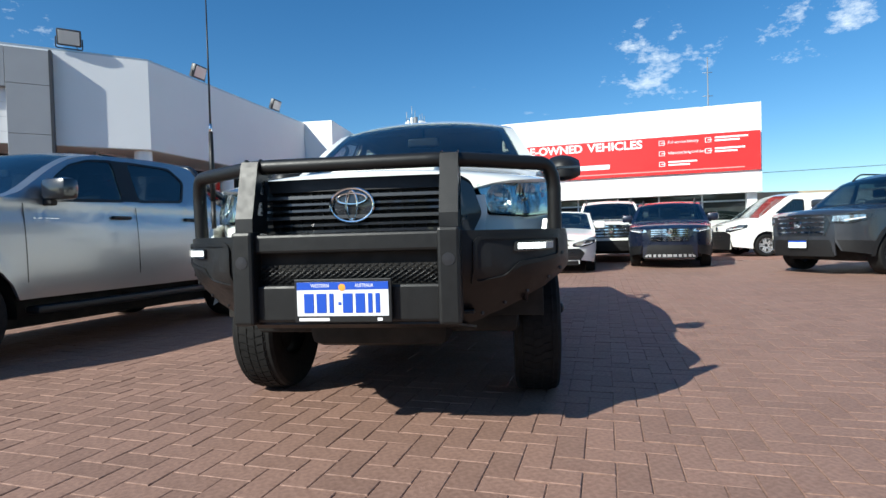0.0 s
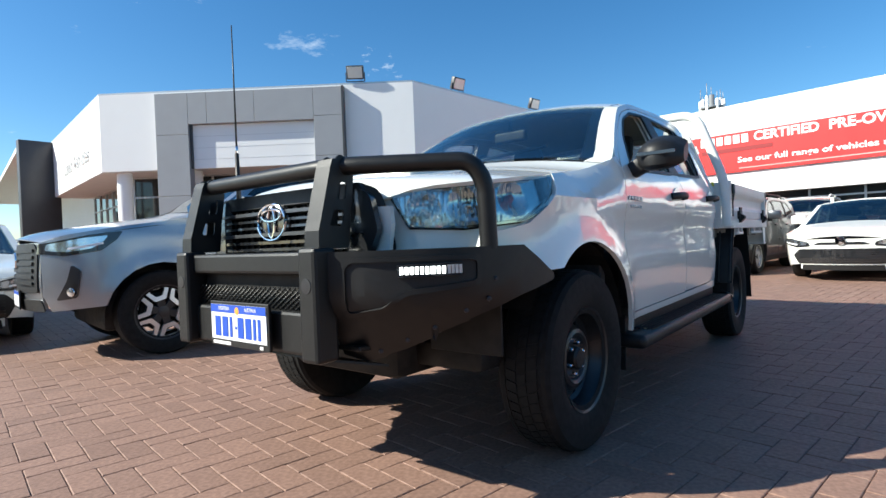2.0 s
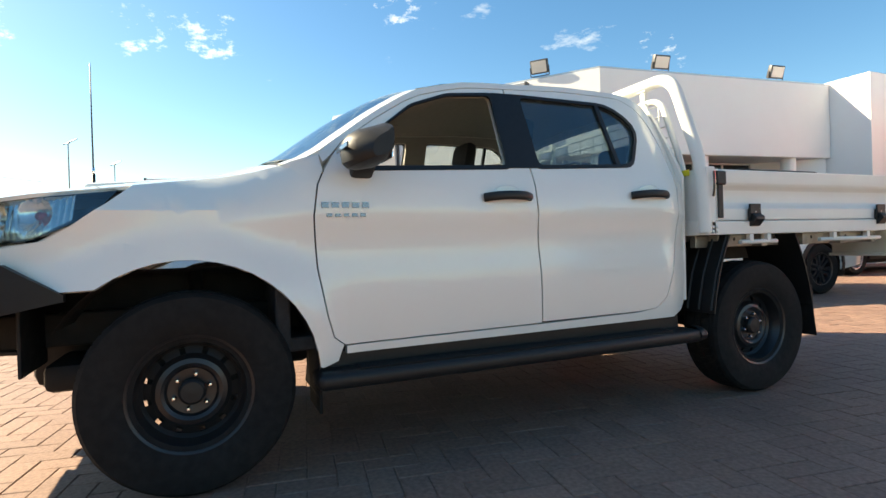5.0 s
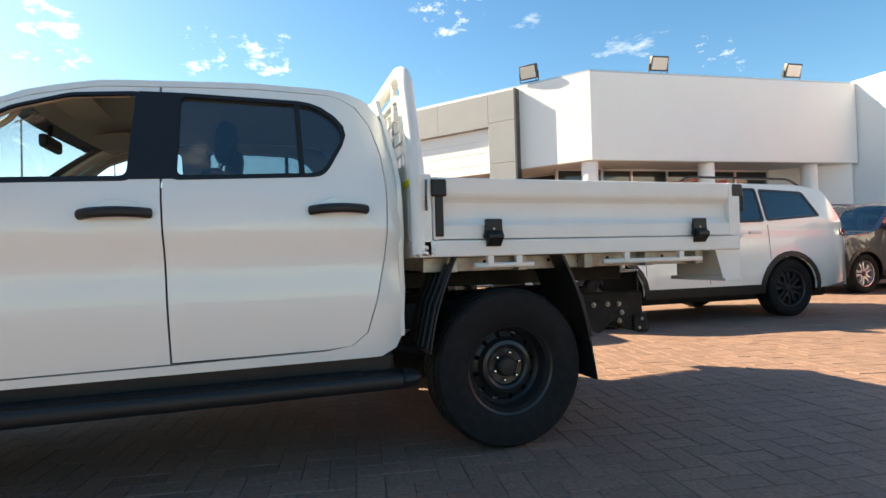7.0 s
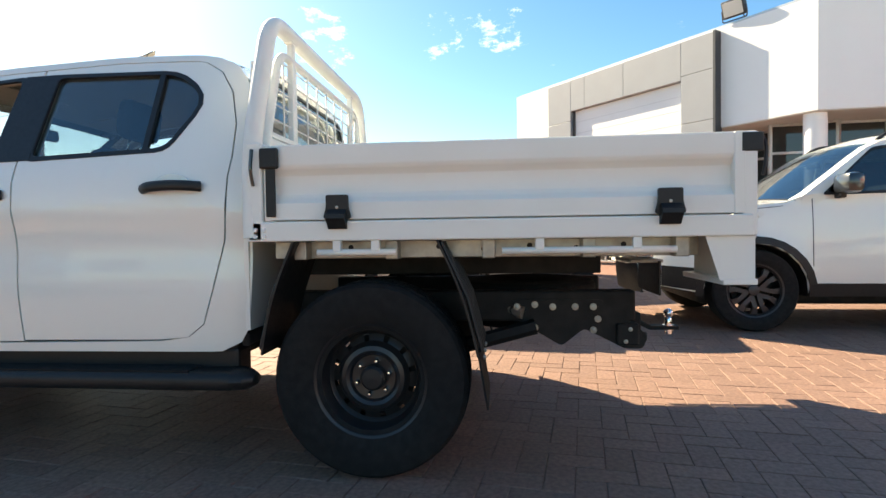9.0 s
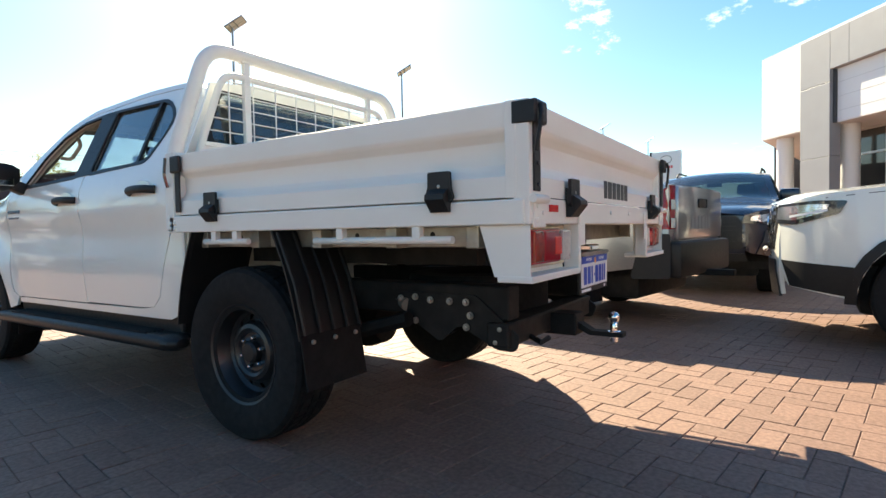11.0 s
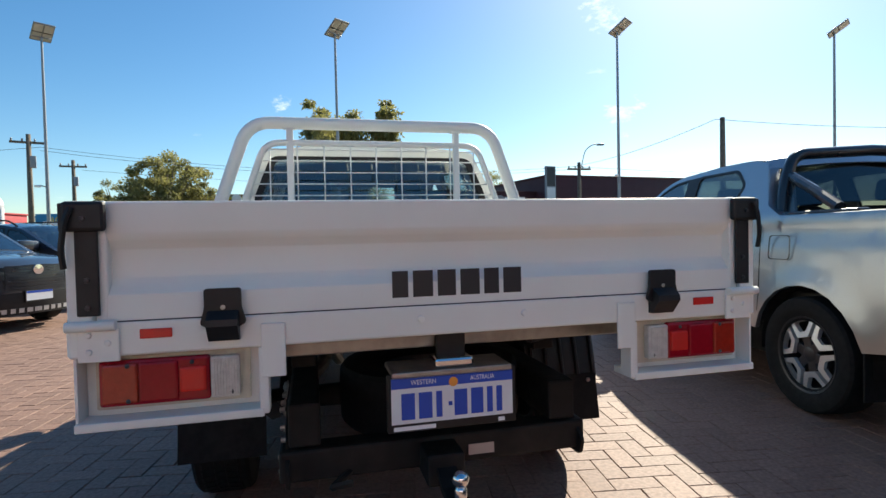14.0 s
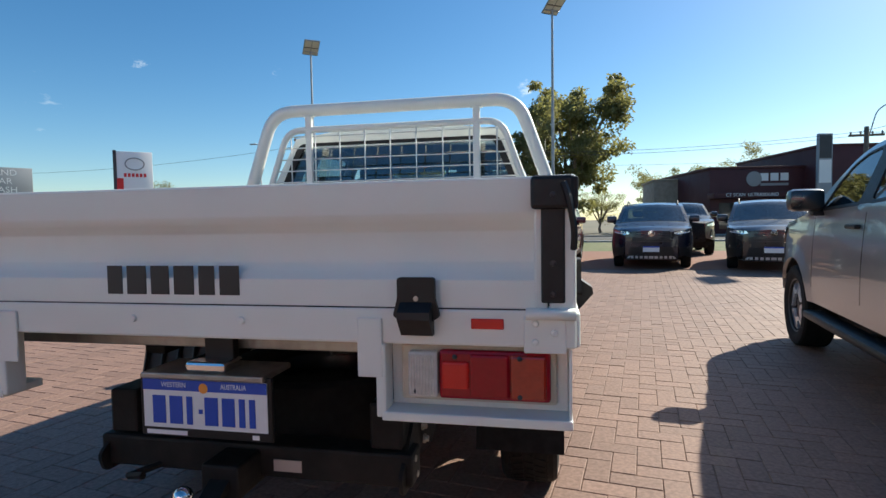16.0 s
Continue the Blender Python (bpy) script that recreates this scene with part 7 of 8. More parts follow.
ZS = [1.028, 1.05, 1.085, 1.092, 1.108, 1.114, 1.130, 1.132, 1.198, 1.202, 1.220, 1.224, 1.238, 1.244, 1.28, 1.30, 1.312, 1.317]
for sg in (-1, 1):
    gate = part("drop_side", sheet(lambda u, v: (sg * (0.965 + press(v) - (0.01 if v > 1.314 else 0)), u, v), lin(2.755, 4.485, 10), ZS), TRAY_WHITE, tray, "white pressed steel drop side")
    part("inner_skin", box(sg * 0.918 - 0.004, sg * 0.918 + 0.004, 2.755, 4.485, 1.004, 1.316, 0.002), TRAY_WHITE, gate)
    part("top_fold", box(sg * 0.938 - 0.024, sg * 0.938 + 0.024, 2.755, 4.485, 1.306, 1.317, 0.004), TRAY_WHITE, gate)
    for y0, y1 in ((2.735, 2.765), (4.475, 4.515)):
        part("gate_end", box(sg * 0.942 - 0.026, sg * 0.942 + 0.026, y0, y1, 1.025, 1.318, 0.005), TRAY_WHITE, gate)
    # corner posts
    part("front_post", box(sg * 0.945 - 0.03, sg * 0.945 + 0.03, 2.665, 2.73, 0.945, 1.33, 0.008), TRAY_WHITE, tray)
    part("rear_post", box(sg * 0.938 - 0.028, sg * 0.938 + 0.028, 4.50, 4.556, 0.945, 1.318, 0.006), TRAY_WHITE, tray)
    for z in (0.965, 0.99):
        for y in (2.70, 2.735):
            part("rivet", lathe([(0, 0.010), (0.006, 0.008), (0.007, 0.0001)], 10, pose(sg * 0.975, y, z) @ Matrix.Diagonal((sg, 1, 1, 1))), TRAY_WHITE, tray)
    # drop side latch straps at the front post
    st = part("latch_strap", box(0, 0.008, 2.745, 2.785, 1.04, 1.30, 0.004, pose(sg * 0.970, 0, 0) @ Matrix.Diagonal((sg, 1, 1, 1))), PLASTIC, gate, "black latch strap")
    part("latch_head", box(0, 0.02, 2.725, 2.80, 1.225, 1.305, 0.008, pose(sg * 0.970, 0, 0) @ Matrix.Diagonal((sg, 1, 1, 1))), PLASTIC, st)
    part("latch_lever", tube(bend([(sg * 0.992, 2.70, 1.30), (sg * 0.998, 2.695, 1.22), (sg * 0.985, 2.70, 1.16)], 0.02), 0.007, 6), BLACK_PAINT, st)
    for yc in (3.03, 4.25):
        hinge(gate, pose(sg * 0.966, yc, 0.028, 0, 0, -90 * sg))
    # rope rails under the tray edge
    for ya, yb_, posts in ((2.94, 3.25, (3.02, 3.17)), (3.65, 4.28, (3.79, 4.14))):
        rr = part("rope_rail", tube([(sg * 0.955, ya, 0.90), (sg * 0.955, yb_, 0.90)], 0.013, 10), TRAY_WHITE, tray)
        for yp in posts:
            part("rail_post", box(sg * 0.955 - 0.014, sg * 0.955 + 0.014, yp - 0.016, yp + 0.016, 0.905, 0.946, 0.003), TRAY_WHITE, rr)
    # tail lamp boxes
    lb = part("lamp_box", panel([(4.38, 0.944), (4.55, 0.944), (4.55, 0.775), (4.43, 0.785)], lambda u, v: (sg * 0.957, u, v), 0, 0.006), TRAY_WHITE, tray)
    part("lamp_shelf", box(sg * 0.745 - 0.214, sg * 0.745 + 0.214, 4.44, 4.56, 0.768, 0.790, 0.004), TRAY_WHITE, lb)
    part("lamp_cheek", box(sg * 0.53 - 0.012, sg * 0.53 + 0.012, 4.50, 4.558, 0.775, 0.945, 0.004), TRAY_WHITE, lb)
    part("lamp_plate", box(sg * 0.745 - 0.205, sg * 0.745 + 0.205, 4.485, 4.495, 0.79, 0.944, 0.002), TRAY_WHITE, lb)
    part("gusset_plate", box(sg * 0.505 - 0.030, sg * 0.505 + 0.030, 4.553, 4.560, 0.868, 1.005, 0.003), TRAY_WHITE, lb)
    tlm = part("tail_lamp", box(sg * 0.746 - 0.180, sg * 0.746 + 0.180, 4.497, 4.512, 0.806, 0.940, 0.006), CREAM, lb, "red and amber tail lamp on a cream base")
    part("red_surround", box(min(sg * 0.661, sg * 0.912), max(sg * 0.661, sg * 0.912), 4.513, 4.536, 0.818, 0.931, 0.008), LAMP_RED, tlm)
    for x0, x1, z0_, z1_, mt, nm in ((0.824, 0.903, 0.825, 0.924, LAMP_AMBER, "amber_lens"), (0.733, 0.822, 0.825, 0.924, LAMP_RED, "red_lens"), (0.669, 0.731, 0.843, 0.906, RED_REFLECTOR, "reflex_square"), (0.590, 0.659, 0.822, 0.927, LAMP_WHITE, "clear_lens")):
        part(nm, box(min(sg * x0, sg * x1), max(sg * x0, sg * x1), 4.514, 4.544, z0_, z1_, 0.006), mt, tlm)
    for k in range(9):
        part("lens_flute", box(sg * (0.597 + k * 0.0066) - 0.0022, sg * (0.597 + k * 0.0066) + 0.0022, 4.540, 4.5465, 0.828, 0.921, 0.0015), LAMP_WHITE, tlm)
    for x_, z_ in ((0.607, 0.836), (0.845, 0.832), (0.845, 0.918), (0.700, 0.918)):
        part("screw", lathe([(0, 0.006), (0.003, 0.0001)], 8, pose(sg * x_, 4.545, z_, 0, 0, 90)), DARK_ALLOY, tlm)
    part("reflector", box(sg * 0.776 - 0.036, sg * 0.776 + 0.036, 4.553, 4.558, 0.985, 1.008, 0.002), RED_REFLECTOR, tray, "red rectangular reflector")
    part("lock_tube", tube([(sg * 0.86, 4.565, 1.022), (sg * 0.965, 4.565, 1.022)], 0.013, 10), TRAY_WHITE, tray)
    part("corner_plate", box(sg * 0.90 - 0.045, sg * 0.90 + 0.045, 4.553, 4.560, 0.935, 1.015, 0.003), TRAY_WHITE, tray)
    for dx, z in ((0.02, 1.0), (-0.02, 0.98), (0.02, 0.96)):
        part("rivet", lathe([(0, 0.008), (0.005, 0.006), (0.006, 0.0001)], 8, pose(sg * 0.90 + dx, 4.560, z, 0, 0, 90)), TRAY_WHITE, tray)
# tailgate
tg = part("tailgate", sheet(lambda u, v: (u, 4.548 + press(v) * 1.0 - (0.01 if v > 1.314 else 0), v), lin(-0.905, 0.905, 8), ZS), TRAY_WHITE, tray, "white pressed steel tailgate")
part("inner_skin", box(-0.905, 0.905, 4.498, 4.506, 1.03, 1.316, 0.002), TRAY_WHITE, tg)
part("top_fold", box(-0.905, 0.905, 4.50, 4.545, 1.306, 1.317, 0.004), TRAY_WHITE, tg)
part("gate_gap", box(-0.90, 0.90, 4.545, 4.5495, 1.0255, 1.030, 0), BLACK_PAINT, tg)
x = 0.196
for w_ in (0.052, 0.064, 0.060, 0.064, 0.052, 0.062):
    part("name_block", box(x - w_ + 0.008, x, 4.5475, 4.5495, 1.052, 1.124, 0.001), LETTER_BLACK, tg, "dark plain block of the tailgate name")
    x -= w_ + 0.005
for sg in (-1, 1):
    part("gate_end", box(sg * 0.892 - 0.014, sg * 0.892 + 0.014, 4.50, 4.549, 1.028, 1.318, 0.005), TRAY_WHITE, tg)
    st = part("latch_strap", box(-0.025, 0.025, 4.553, 4.562, 1.045, 1.30, 0.004, pose(sg * 0.918, 0, 0)), PLASTIC, tg, "black latch strap")
    part("latch_head", box(-0.046, 0.046, 4.556, 4.578, 1.245, 1.316, 0.009, pose(sg * 0.918, 0, 0)), PLASTIC, st)
    part("latch_wrap", box(-0.004, 0.008, 4.50, 4.575, 1.245, 1.312, 0.004, pose(sg * 0.962, 0, 0) @ Matrix.Diagonal((sg, 1, 1, 1))), PLASTIC, st)
    part("latch_lever", tube(bend([(sg * 0.940, 4.582, 1.30), (sg * 0.950, 4.590, 1.27), (sg * 0.962, 4.583, 1.20), (sg * 0.960, 4.575, 1.16)], 0.02), 0.007, 6), PLASTIC, st)
    for z in (1.065, 1.13, 1.275):
        part("rivet", lathe([(0, 0.007), (0.004, 0.006), (0.005, 0.0001)], 8, pose(sg * 0.918, 4.562 if z < 1.2 else 4.578, z, 0, 0, 90)), DARK_ALLOY, st)
    hinge(tg, pose(sg * 0.620, 4.551, 0.008))
for xx in (0.12, -0.18):
    part("rail_bolt", lathe([(0, 0.010), (0.005, 0.008), (0.006, 0.0001)], 10, pose(xx, 4.553, 0.992, 0, 0, 90)), TRAY_WHITE, tray)

# ---- headboard ----
HY = 2.675
hb = part("headboard", tube(bend([(0.945, HY, 0.96), (0.935, HY, 1.33), (0.735, HY, 1.90), (-0.735, HY, 1.90), (-0.935, HY, 1.33), (-0.945, HY, 0.96)], 0.13, 7), 0.036, 16), TRAY_WHITE, truck, "white tubular headboard with mesh window guard")
part("inner_hoop", tube(bend([(0.80, HY, 1.32), (0.775, HY, 1.42), (0.645, HY, 1.785), (-0.645, HY, 1.785), (-0.775, HY, 1.42), (-0.80, HY, 1.32)], 0.09, 6), 0.019, 12), TRAY_WHITE, hb)
for sg in (-1, 1):
    part("upright", box(sg * 0.505 - 0.02, sg * 0.505 + 0.02, HY - 0.012, HY + 0.018, 1.33, 1.875, 0.006), TRAY_WHITE, hb)
    part("foot", box(sg * 0.505 - 0.035, sg * 0.505 + 0.035, HY - 0.02, HY + 0.022, 1.862, 1.874, 0.004), TRAY_WHITE, hb)
    part("side_web", panel([(0.905, 0.96), (0.80, 0.96), (0.80, 1.32), (0.90, 1.32)], lambda u, v: (sg * u, HY + 0.004, v), 0, 0.008), TRAY_WHITE, hb)
part("lower_panel", box(-0.80, 0.80, HY - 0.015, HY + 0.015, 1.03, 1.385, 0.006), TRAY_WHITE, hb)
part("sill_bar", box(-0.775, 0.775, HY - 0.018, HY + 0.02, 1.385, 1.41, 0.006), TRAY_WHITE, hb)
for k in range(5):
    z = 1.475 + k * 0.068
    hx = float(np.interp(z, [1.42, 1.785], [0.77, 0.645])) - 0.005
    part("mesh_wire", tube([(-hx, HY, z), (hx, HY, z)], 0.0042, 6), TRAY_WHITE, hb)
for k in range(9):
    x_ = -0.62 + k * 0.155
    zt = 1.785 if abs(x_) < 0.6 else 1.76
    part("mesh_wire", tube([(x_, HY + 0.008, 1.41), (x_, HY + 0.008, zt)], 0.0042, 6), TRAY_WHITE, hb)
part("tag", box(0.70, 0.86, 2.655, 2.66, 1.29, 1.325, 0.001, pose(0, 0.0, 0)), YELLOW_TAG, hb, "yellow warning tag")

# ---- rear guards, towbar and rear plate ----
for sg in (-1, 1):
    M = Matrix.Diagonal((sg, 1, 1, 1))
    for y0, z0, y1, z1, nm in ((2.85, 0.945, 2.712, 0.50, "front_guard"), (3.41, 0.945, 3.560, 0.50, "rear_guard")):
        d = Vector((0, y1 - y0, z1 - z0))
        gd = part(nm, panel([(0.60, 0.0), (0.965, 0.0), (0.965, 1.0), (0.60, 1.0)], lambda u, v: (sg * u, y0 + (y1 - y0) * v + 0.02 * math.sin(v * math.pi) * (-1 if nm == "front_guard" else 1), z0 + (z1 - z0) * v), 0.12, 0.008), PLASTIC, truck, "black plastic wheel guard")
        for xx in (0.625, 0.70, 0.78, 0.86, 0.945):
            sg2 = -1 if nm == "front_guard" else 1
            part("guard_rib", tube([(sg * xx, y0 + 0.012 * sg2, z0 - 0.01), (sg * xx, (y0 + y1) / 2 + 0.034 * sg2, (z0 + z1) / 2), (sg * xx, y1 + 0.012 * sg2, z1 + 0.02)], 0.009, 6), PLASTIC, gd)
    fl = part("mud_flap", panel([(0.61, 0.30), (0.96, 0.30), (0.96, 0.52), (0.61, 0.52)], lambda u, v: (sg * u, 3.560 + 0.035 * (0.52 - v) / 0.22, v), 0.1, 0.008), RUBBER, truck)
    for xx in (0.66, 0.785, 0.91):
        part("flap_bolt", lathe([(0, 0.011), (0.008, 0.009), (0.009, 0.0001)], 8, pose(sg * xx, 3.576, 0.49, 0, 0, 90)), GALV, fl)
    # towbar side plate
    tb = part("towbar_plate", panel(rnd([(3.70, 0.66), (4.10, 0.66), (4.30, 0.50), (4.28, 0.44), (4.20, 0.44), (4.02, 0.53), (3.92, 0.45), (3.80, 0.52), (3.68, 0.60)], 0.02), lambda u, v: (sg * 0.50, u, v), 0, 0.012), CHASSIS, truck, "black towbar side plate")
    for y, z in ((3.72, 0.63), (3.80, 0.64), (3.88, 0.63), (3.98, 0.63), (4.06, 0.63), (4.08, 0.575), (4.06, 0.525), (4.22, 0.53), (4.20, 0.475), (3.80, 0.535)):
        part("bolt", lathe([(0, 0.016), (0.006, 0.016), (0.006, 0.011), (0.016, 0.010), (0.018, 0.0001)], 8, pose(sg * 0.507, y, z) @ Matrix.Diagonal((sg, 1, 1, 1))), GALV, tb)
        part("bolt", lathe([(0, 0.014), (0.014, 0.012), (0.016, 0.0001)], 8, pose(sg * 0.493, y, z) @ Matrix.Diagonal((-sg, 1, 1, 1))), GALV, tb) if y > 4.1 else None
tow = part("towbar", box(-0.52, 0.52, 4.16, 4.26, 0.455, 0.555, 0.01), CHASSIS, truck, "black towbar with chrome ball")
part("receiver", box(-0.045, 0.075, 4.20, 4.38, 0.44, 0.54, 0.008), CHASSIS, tow)
part("tongue", panel([(4.30, 0.50), (4.38, 0.50), (4.44, 0.465), (4.58, 0.465), (4.58, 0.445), (4.43, 0.445), (4.37, 0.475), (4.30, 0.475)], lambda u, v: (0.045, u, v), 0, 0.06), CHASSIS, tow)
part("ball", lathe([(0.42, 0.018), (0.44, 0.018), (0.441, 0.03), (0.468, 0.03), (0.47, 0.018), (0.50, 0.018), (0.505, 0.016)] + [(0.53 + 0.025 * math.sin(a), 0.025 * math.cos(a) + 0.0002) for a in lin(-1.0, 1.57, 9)], 20, pose(0.014, 4.535, 0.0), "z"), CHROME, tow, "chrome tow ball")
part("shackle", tube([(0.30, 4.25, 0.47), (0.36, 4.33, 0.46), (0.30, 4.34, 0.47)], 0.012, 6), CHASSIS, tow)
part("rating_label", box(-0.03, 0.06, 4.262, 4.265, 0.48, 0.515, 0, pose(-0.15, 0, 0)), mat("aged_label", (0.5, 0.42, 0.38), 0.6), tow)
rp = plate(truck, pose(0.006, 4.445, 0.738))
dress_plate(rp)
br = part("plate_bracket", box(-0.175, 0.19, 4.30, 4.46, 0.808, 0.825, 0.004), GALV, truck, "bare steel plate bracket and lamp")
part("plate_lamp", box(-0.06, 0.06, 4.36, 4.45, 0.826, 0.855, 0.008), CHROME, br)
part("plate_strut", box(-0.05, 0.04, 4.36, 4.39, 0.85, 0.95, 0.004), PLASTIC, br)
part("loom", tube(bend([(-0.3, 4.3, 0.86), (-0.5, 4.1, 0.84), (-0.52, 3.6, 0.86), (-0.5, 3.0, 0.85)], 0.1), 0.012, 6), PLASTIC, br)

# ---- street beyond the yard ----

def street_front(name, label, x_left, x_right, y, depth, h, material, turn=0.0):
    """A building across the street: its front faces the yard (+y); measured along x."""
    ob = thing(name, label, "building", pose((x_left + x_right) / 2, y, 0, 0, 0, turn))
    w = abs(x_right - x_left)
    part("wall", box(-w / 2, w / 2, -depth, 0, 0, h, 0.02), material, ob)
    part("parapet", box(-w / 2 - 0.1, w / 2 + 0.1, -depth - 0.1, 0.08, h, h + 0.16, 0.02), material, ob)
    return ob, w


def front_panes(ob, x0, x1, z0, z1, n):
    w = (x1 - x0) / n
    for i in range(n):
        part("pane", box(x0 + i * w + 0.05, x0 + (i + 1) * w - 0.05, -0.01, 0.02, z0, z1, 0), SHOP_GLASS, ob)
        part("mullion", box(x0 + i * w - 0.05, x0 + i * w + 0.05, -0.01, 0.05, z0, z1, 0), ALUMINIUM, ob)


def front_text(ob, body, x, z, size, width, material, y=0.03):
    lettering(body, size, material, pose(x, y, z, 90, 0, 180), ob, width, depth=0.02)


ob, w = street_front("clinic", "dark maroon clinic with white signs", -12.2, -20.2, -37.4, 10, 4.75, MAROON_WALL, 8)
front_panes(ob, -3.6, 3.4, 0.4, 2.3, 6)
part("canopy", box(-4.1, 4.1, -0.2, 1.0, 2.6, 3.0, 0.02), MAROON_WALL, ob)
front_text(ob, "CT SCAN  ULTRASOUND", 1.5, 2.82, 0.34, 3.6, LETTER_WHITE, 1.02)
part("logo_disc", lathe([(0, 0.55), (0.03, 0.53), (0.035, 0.0001)], 28, pose(0.9, 0.02, 4.0, 0, 0, 90)), LETTER_GREY, ob)
for k in range(3):
    part("name_block", box(-0.1 - k * 0.7, 0.45 - k * 0.7, 0.01, 0.04, 3.85, 4.4, 0), LETTER_WHITE, ob)
part("name_block", box(-1.5, 0.45, 0.01, 0.04, 3.5, 3.68, 0), LETTER_GREY, ob)
ob, w = street_front("clinic_wing", "two-storey maroon building with a window band", -19.0, -34.0, -37.0, 12, 6.0, MAROON_WALL, 8)
front_panes(ob, -6.5, 4.5, 3.0, 4.2, 9)
part("roof_box", box(-1, 1, -6, -4, 6.1, 6.6, 0.05), CONCRETE, ob)
ob, w = street_front("side_annex", "pale annex beside the clinic", -9.5, -12.5, -43, 6, 4.4, mat("pale_brick", (0.40, 0.33, 0.26), 0.8, var=0.2, scale=3))
front_panes(ob, -1.2, 1.2, 0.6, 2.2, 3)
py = thing("pylon_sign", "tall dark pylon sign by the clinic", "sign", pose(-18.4, -34.0, 0, 0, 0, 8))
part("panel", box(-0.45, 0.45, -0.12, 0.12, 0.0, 6.6, 0.02), BUILD_GREY, py)
part("face", box(-0.38, 0.38, 0.121, 0.13, 3.4, 4.9, 0), LETTER_WHITE, py)
part("face", box(-0.38, 0.38, 0.121, 0.13, 5.0, 6.5, 0), BUILD_DARK, py)
# yellow and tan shop
ob, w = street_front("outdoor_shop", "tan brick shop with yellow sign band", 12.6, 3.3, -48.5, 10, 5.45, BRICK_FAR, 2)
part("sign_band", box(-2.6, 2.7, 0.0, 0.15, 4.45, 5.35, 0.02), YELLOW_SIGN, ob)
front_text(ob, "GUN", 0.75, 4.9, 0.62, 1.5, LETTER_BLACK, 0.17)
for k in range(5):
    part("name_block", box(-2.2 + k * 0.40, -1.9 + k * 0.40, 0.15, 0.18, 4.68, 5.12, 0), LETTER_BLACK, ob)
front_panes(ob, -2.2, 2.4, 1.2, 3.6, 5)
part("awning", box(-2.8, 2.9, 0.0, 1.4, 3.9, 4.1, 0.02), TEAL_SIGN, ob)
part("side_panel", box(3.1, 3.8, 0.0, 0.2, 1.6, 3.6, 0.02), YELLOW_SIGN, ob)
pyl = thing("shop_pylon", "white rounded pylon sign with yellow and blue panels", "sign", pose(5.98, -40.0, 0, 0, 0, 4))
part("post", box(-0.36, 0.36, -0.1, 0.1, 0, 4.6, 0.05), LETTER_WHITE, pyl)
part("cap", lathe([(-0.1, 0.0001), (-0.1, 0.36), (0.1, 0.36), (0.1, 0.0001)], 24, pose(0, 0, 4.58, 0, 0, 90)), LETTER_WHITE, pyl)
for k, mt in enumerate((TEAL_SIGN, YELLOW_SIGN, TEAL_SIGN, YELLOW_SIGN, YELLOW_SIGN)):
    part("sign_panel", box(-0.3, 0.3, 0.101, 0.11, 3.95 - k * 0.46, 4.3 - k * 0.46, 0), mt, pyl)
# long blue fishing store
ob, w = street_front("fishing_store", "low store with a long blue sign band", 23.0, 12.0, -46.0, 9, 3.5, TEAL_SIGN, -8)
part("sign_band", box(-5.4, 5.4, 0.0, 0.12, 2.7, 3.85, 0.02), TEAL_SIGN, ob)
front_text(ob, "ACCESSORIES FISHING & CAMPING", -0.4, 3.28, 0.8, 9.2, YELLOW_SIGN, 0.15)
front_panes(ob, -4.5, 4.5, 0.4, 2.1, 8)
# red music store
ob, w = street_front("music_store", "low red store with white lettering", 40.0, 28.6, -47.5, 9, 4.15, RED_WALL, -8)
front_text(ob, "MUSIC   MART", -3.6, 3.3, 0.9, 6.2, LETTER_WHITE, 0.06)
front_panes(ob, -5.0, 5.0, 0.4, 2.2, 8)
part("grey_roof", box(-6.5, -5.0, -4, 0.2, 3.4, 4.2, 0.05), BUILD_GREY, ob)
fs = thing("price_sign", "rounded white fuel price sign with yellow panels", "sign", pose(22.3, -39.1, 0, 0, 0, -25))
part("post", box(-0.9, 0.9, -0.15, 0.15, 0, 4.0, 0.05), LETTER_WHITE, fs)
part("cap", lathe([(-0.15, 0.0001), (-0.15, 0.9), (0.15, 0.9), (0.15, 0.0001)], 28, pose(0, 0, 3.95, 0, 0, 90)), LETTER_WHITE, fs)
for z in (1.4, 2.1, 2.8, 3.5):
    part("price_panel", box(-0.62, 0.62, 0.151, 0.16, z - 0.28, z + 0.28, 0), YELLOW_SIGN, fs)
    for k in (-0.35, 0.0, 0.35):
        part("digit_bar", box(k - 0.1, k + 0.1, 0.161, 0.168, z - 0.18, z + 0.18, 0), LETTER_WHITE if z in (2.1, 2.8) else LETTER_BLACK, fs)
sp_ = thing("speed_sign", "round-marked white speed sign on a post", "sign", pose(15.2, -30.5, 0))
part("post", tube([(0, 0, 0), (0, 0, 2.6)], 0.04, 8), POLE, sp_)
part("face", box(-0.4, 0.4, 0.03, 0.05, 1.6, 2.6, 0.01), LETTER_WHITE, sp_)
part("ring", lathe([(0.0, 0.34), (0.01, 0.34), (0.01, 0.26), (0.0, 0.26)], 28, pose(0, 0.052, 2.1, 0, 0, 90)), SIGN_RED, sp_)
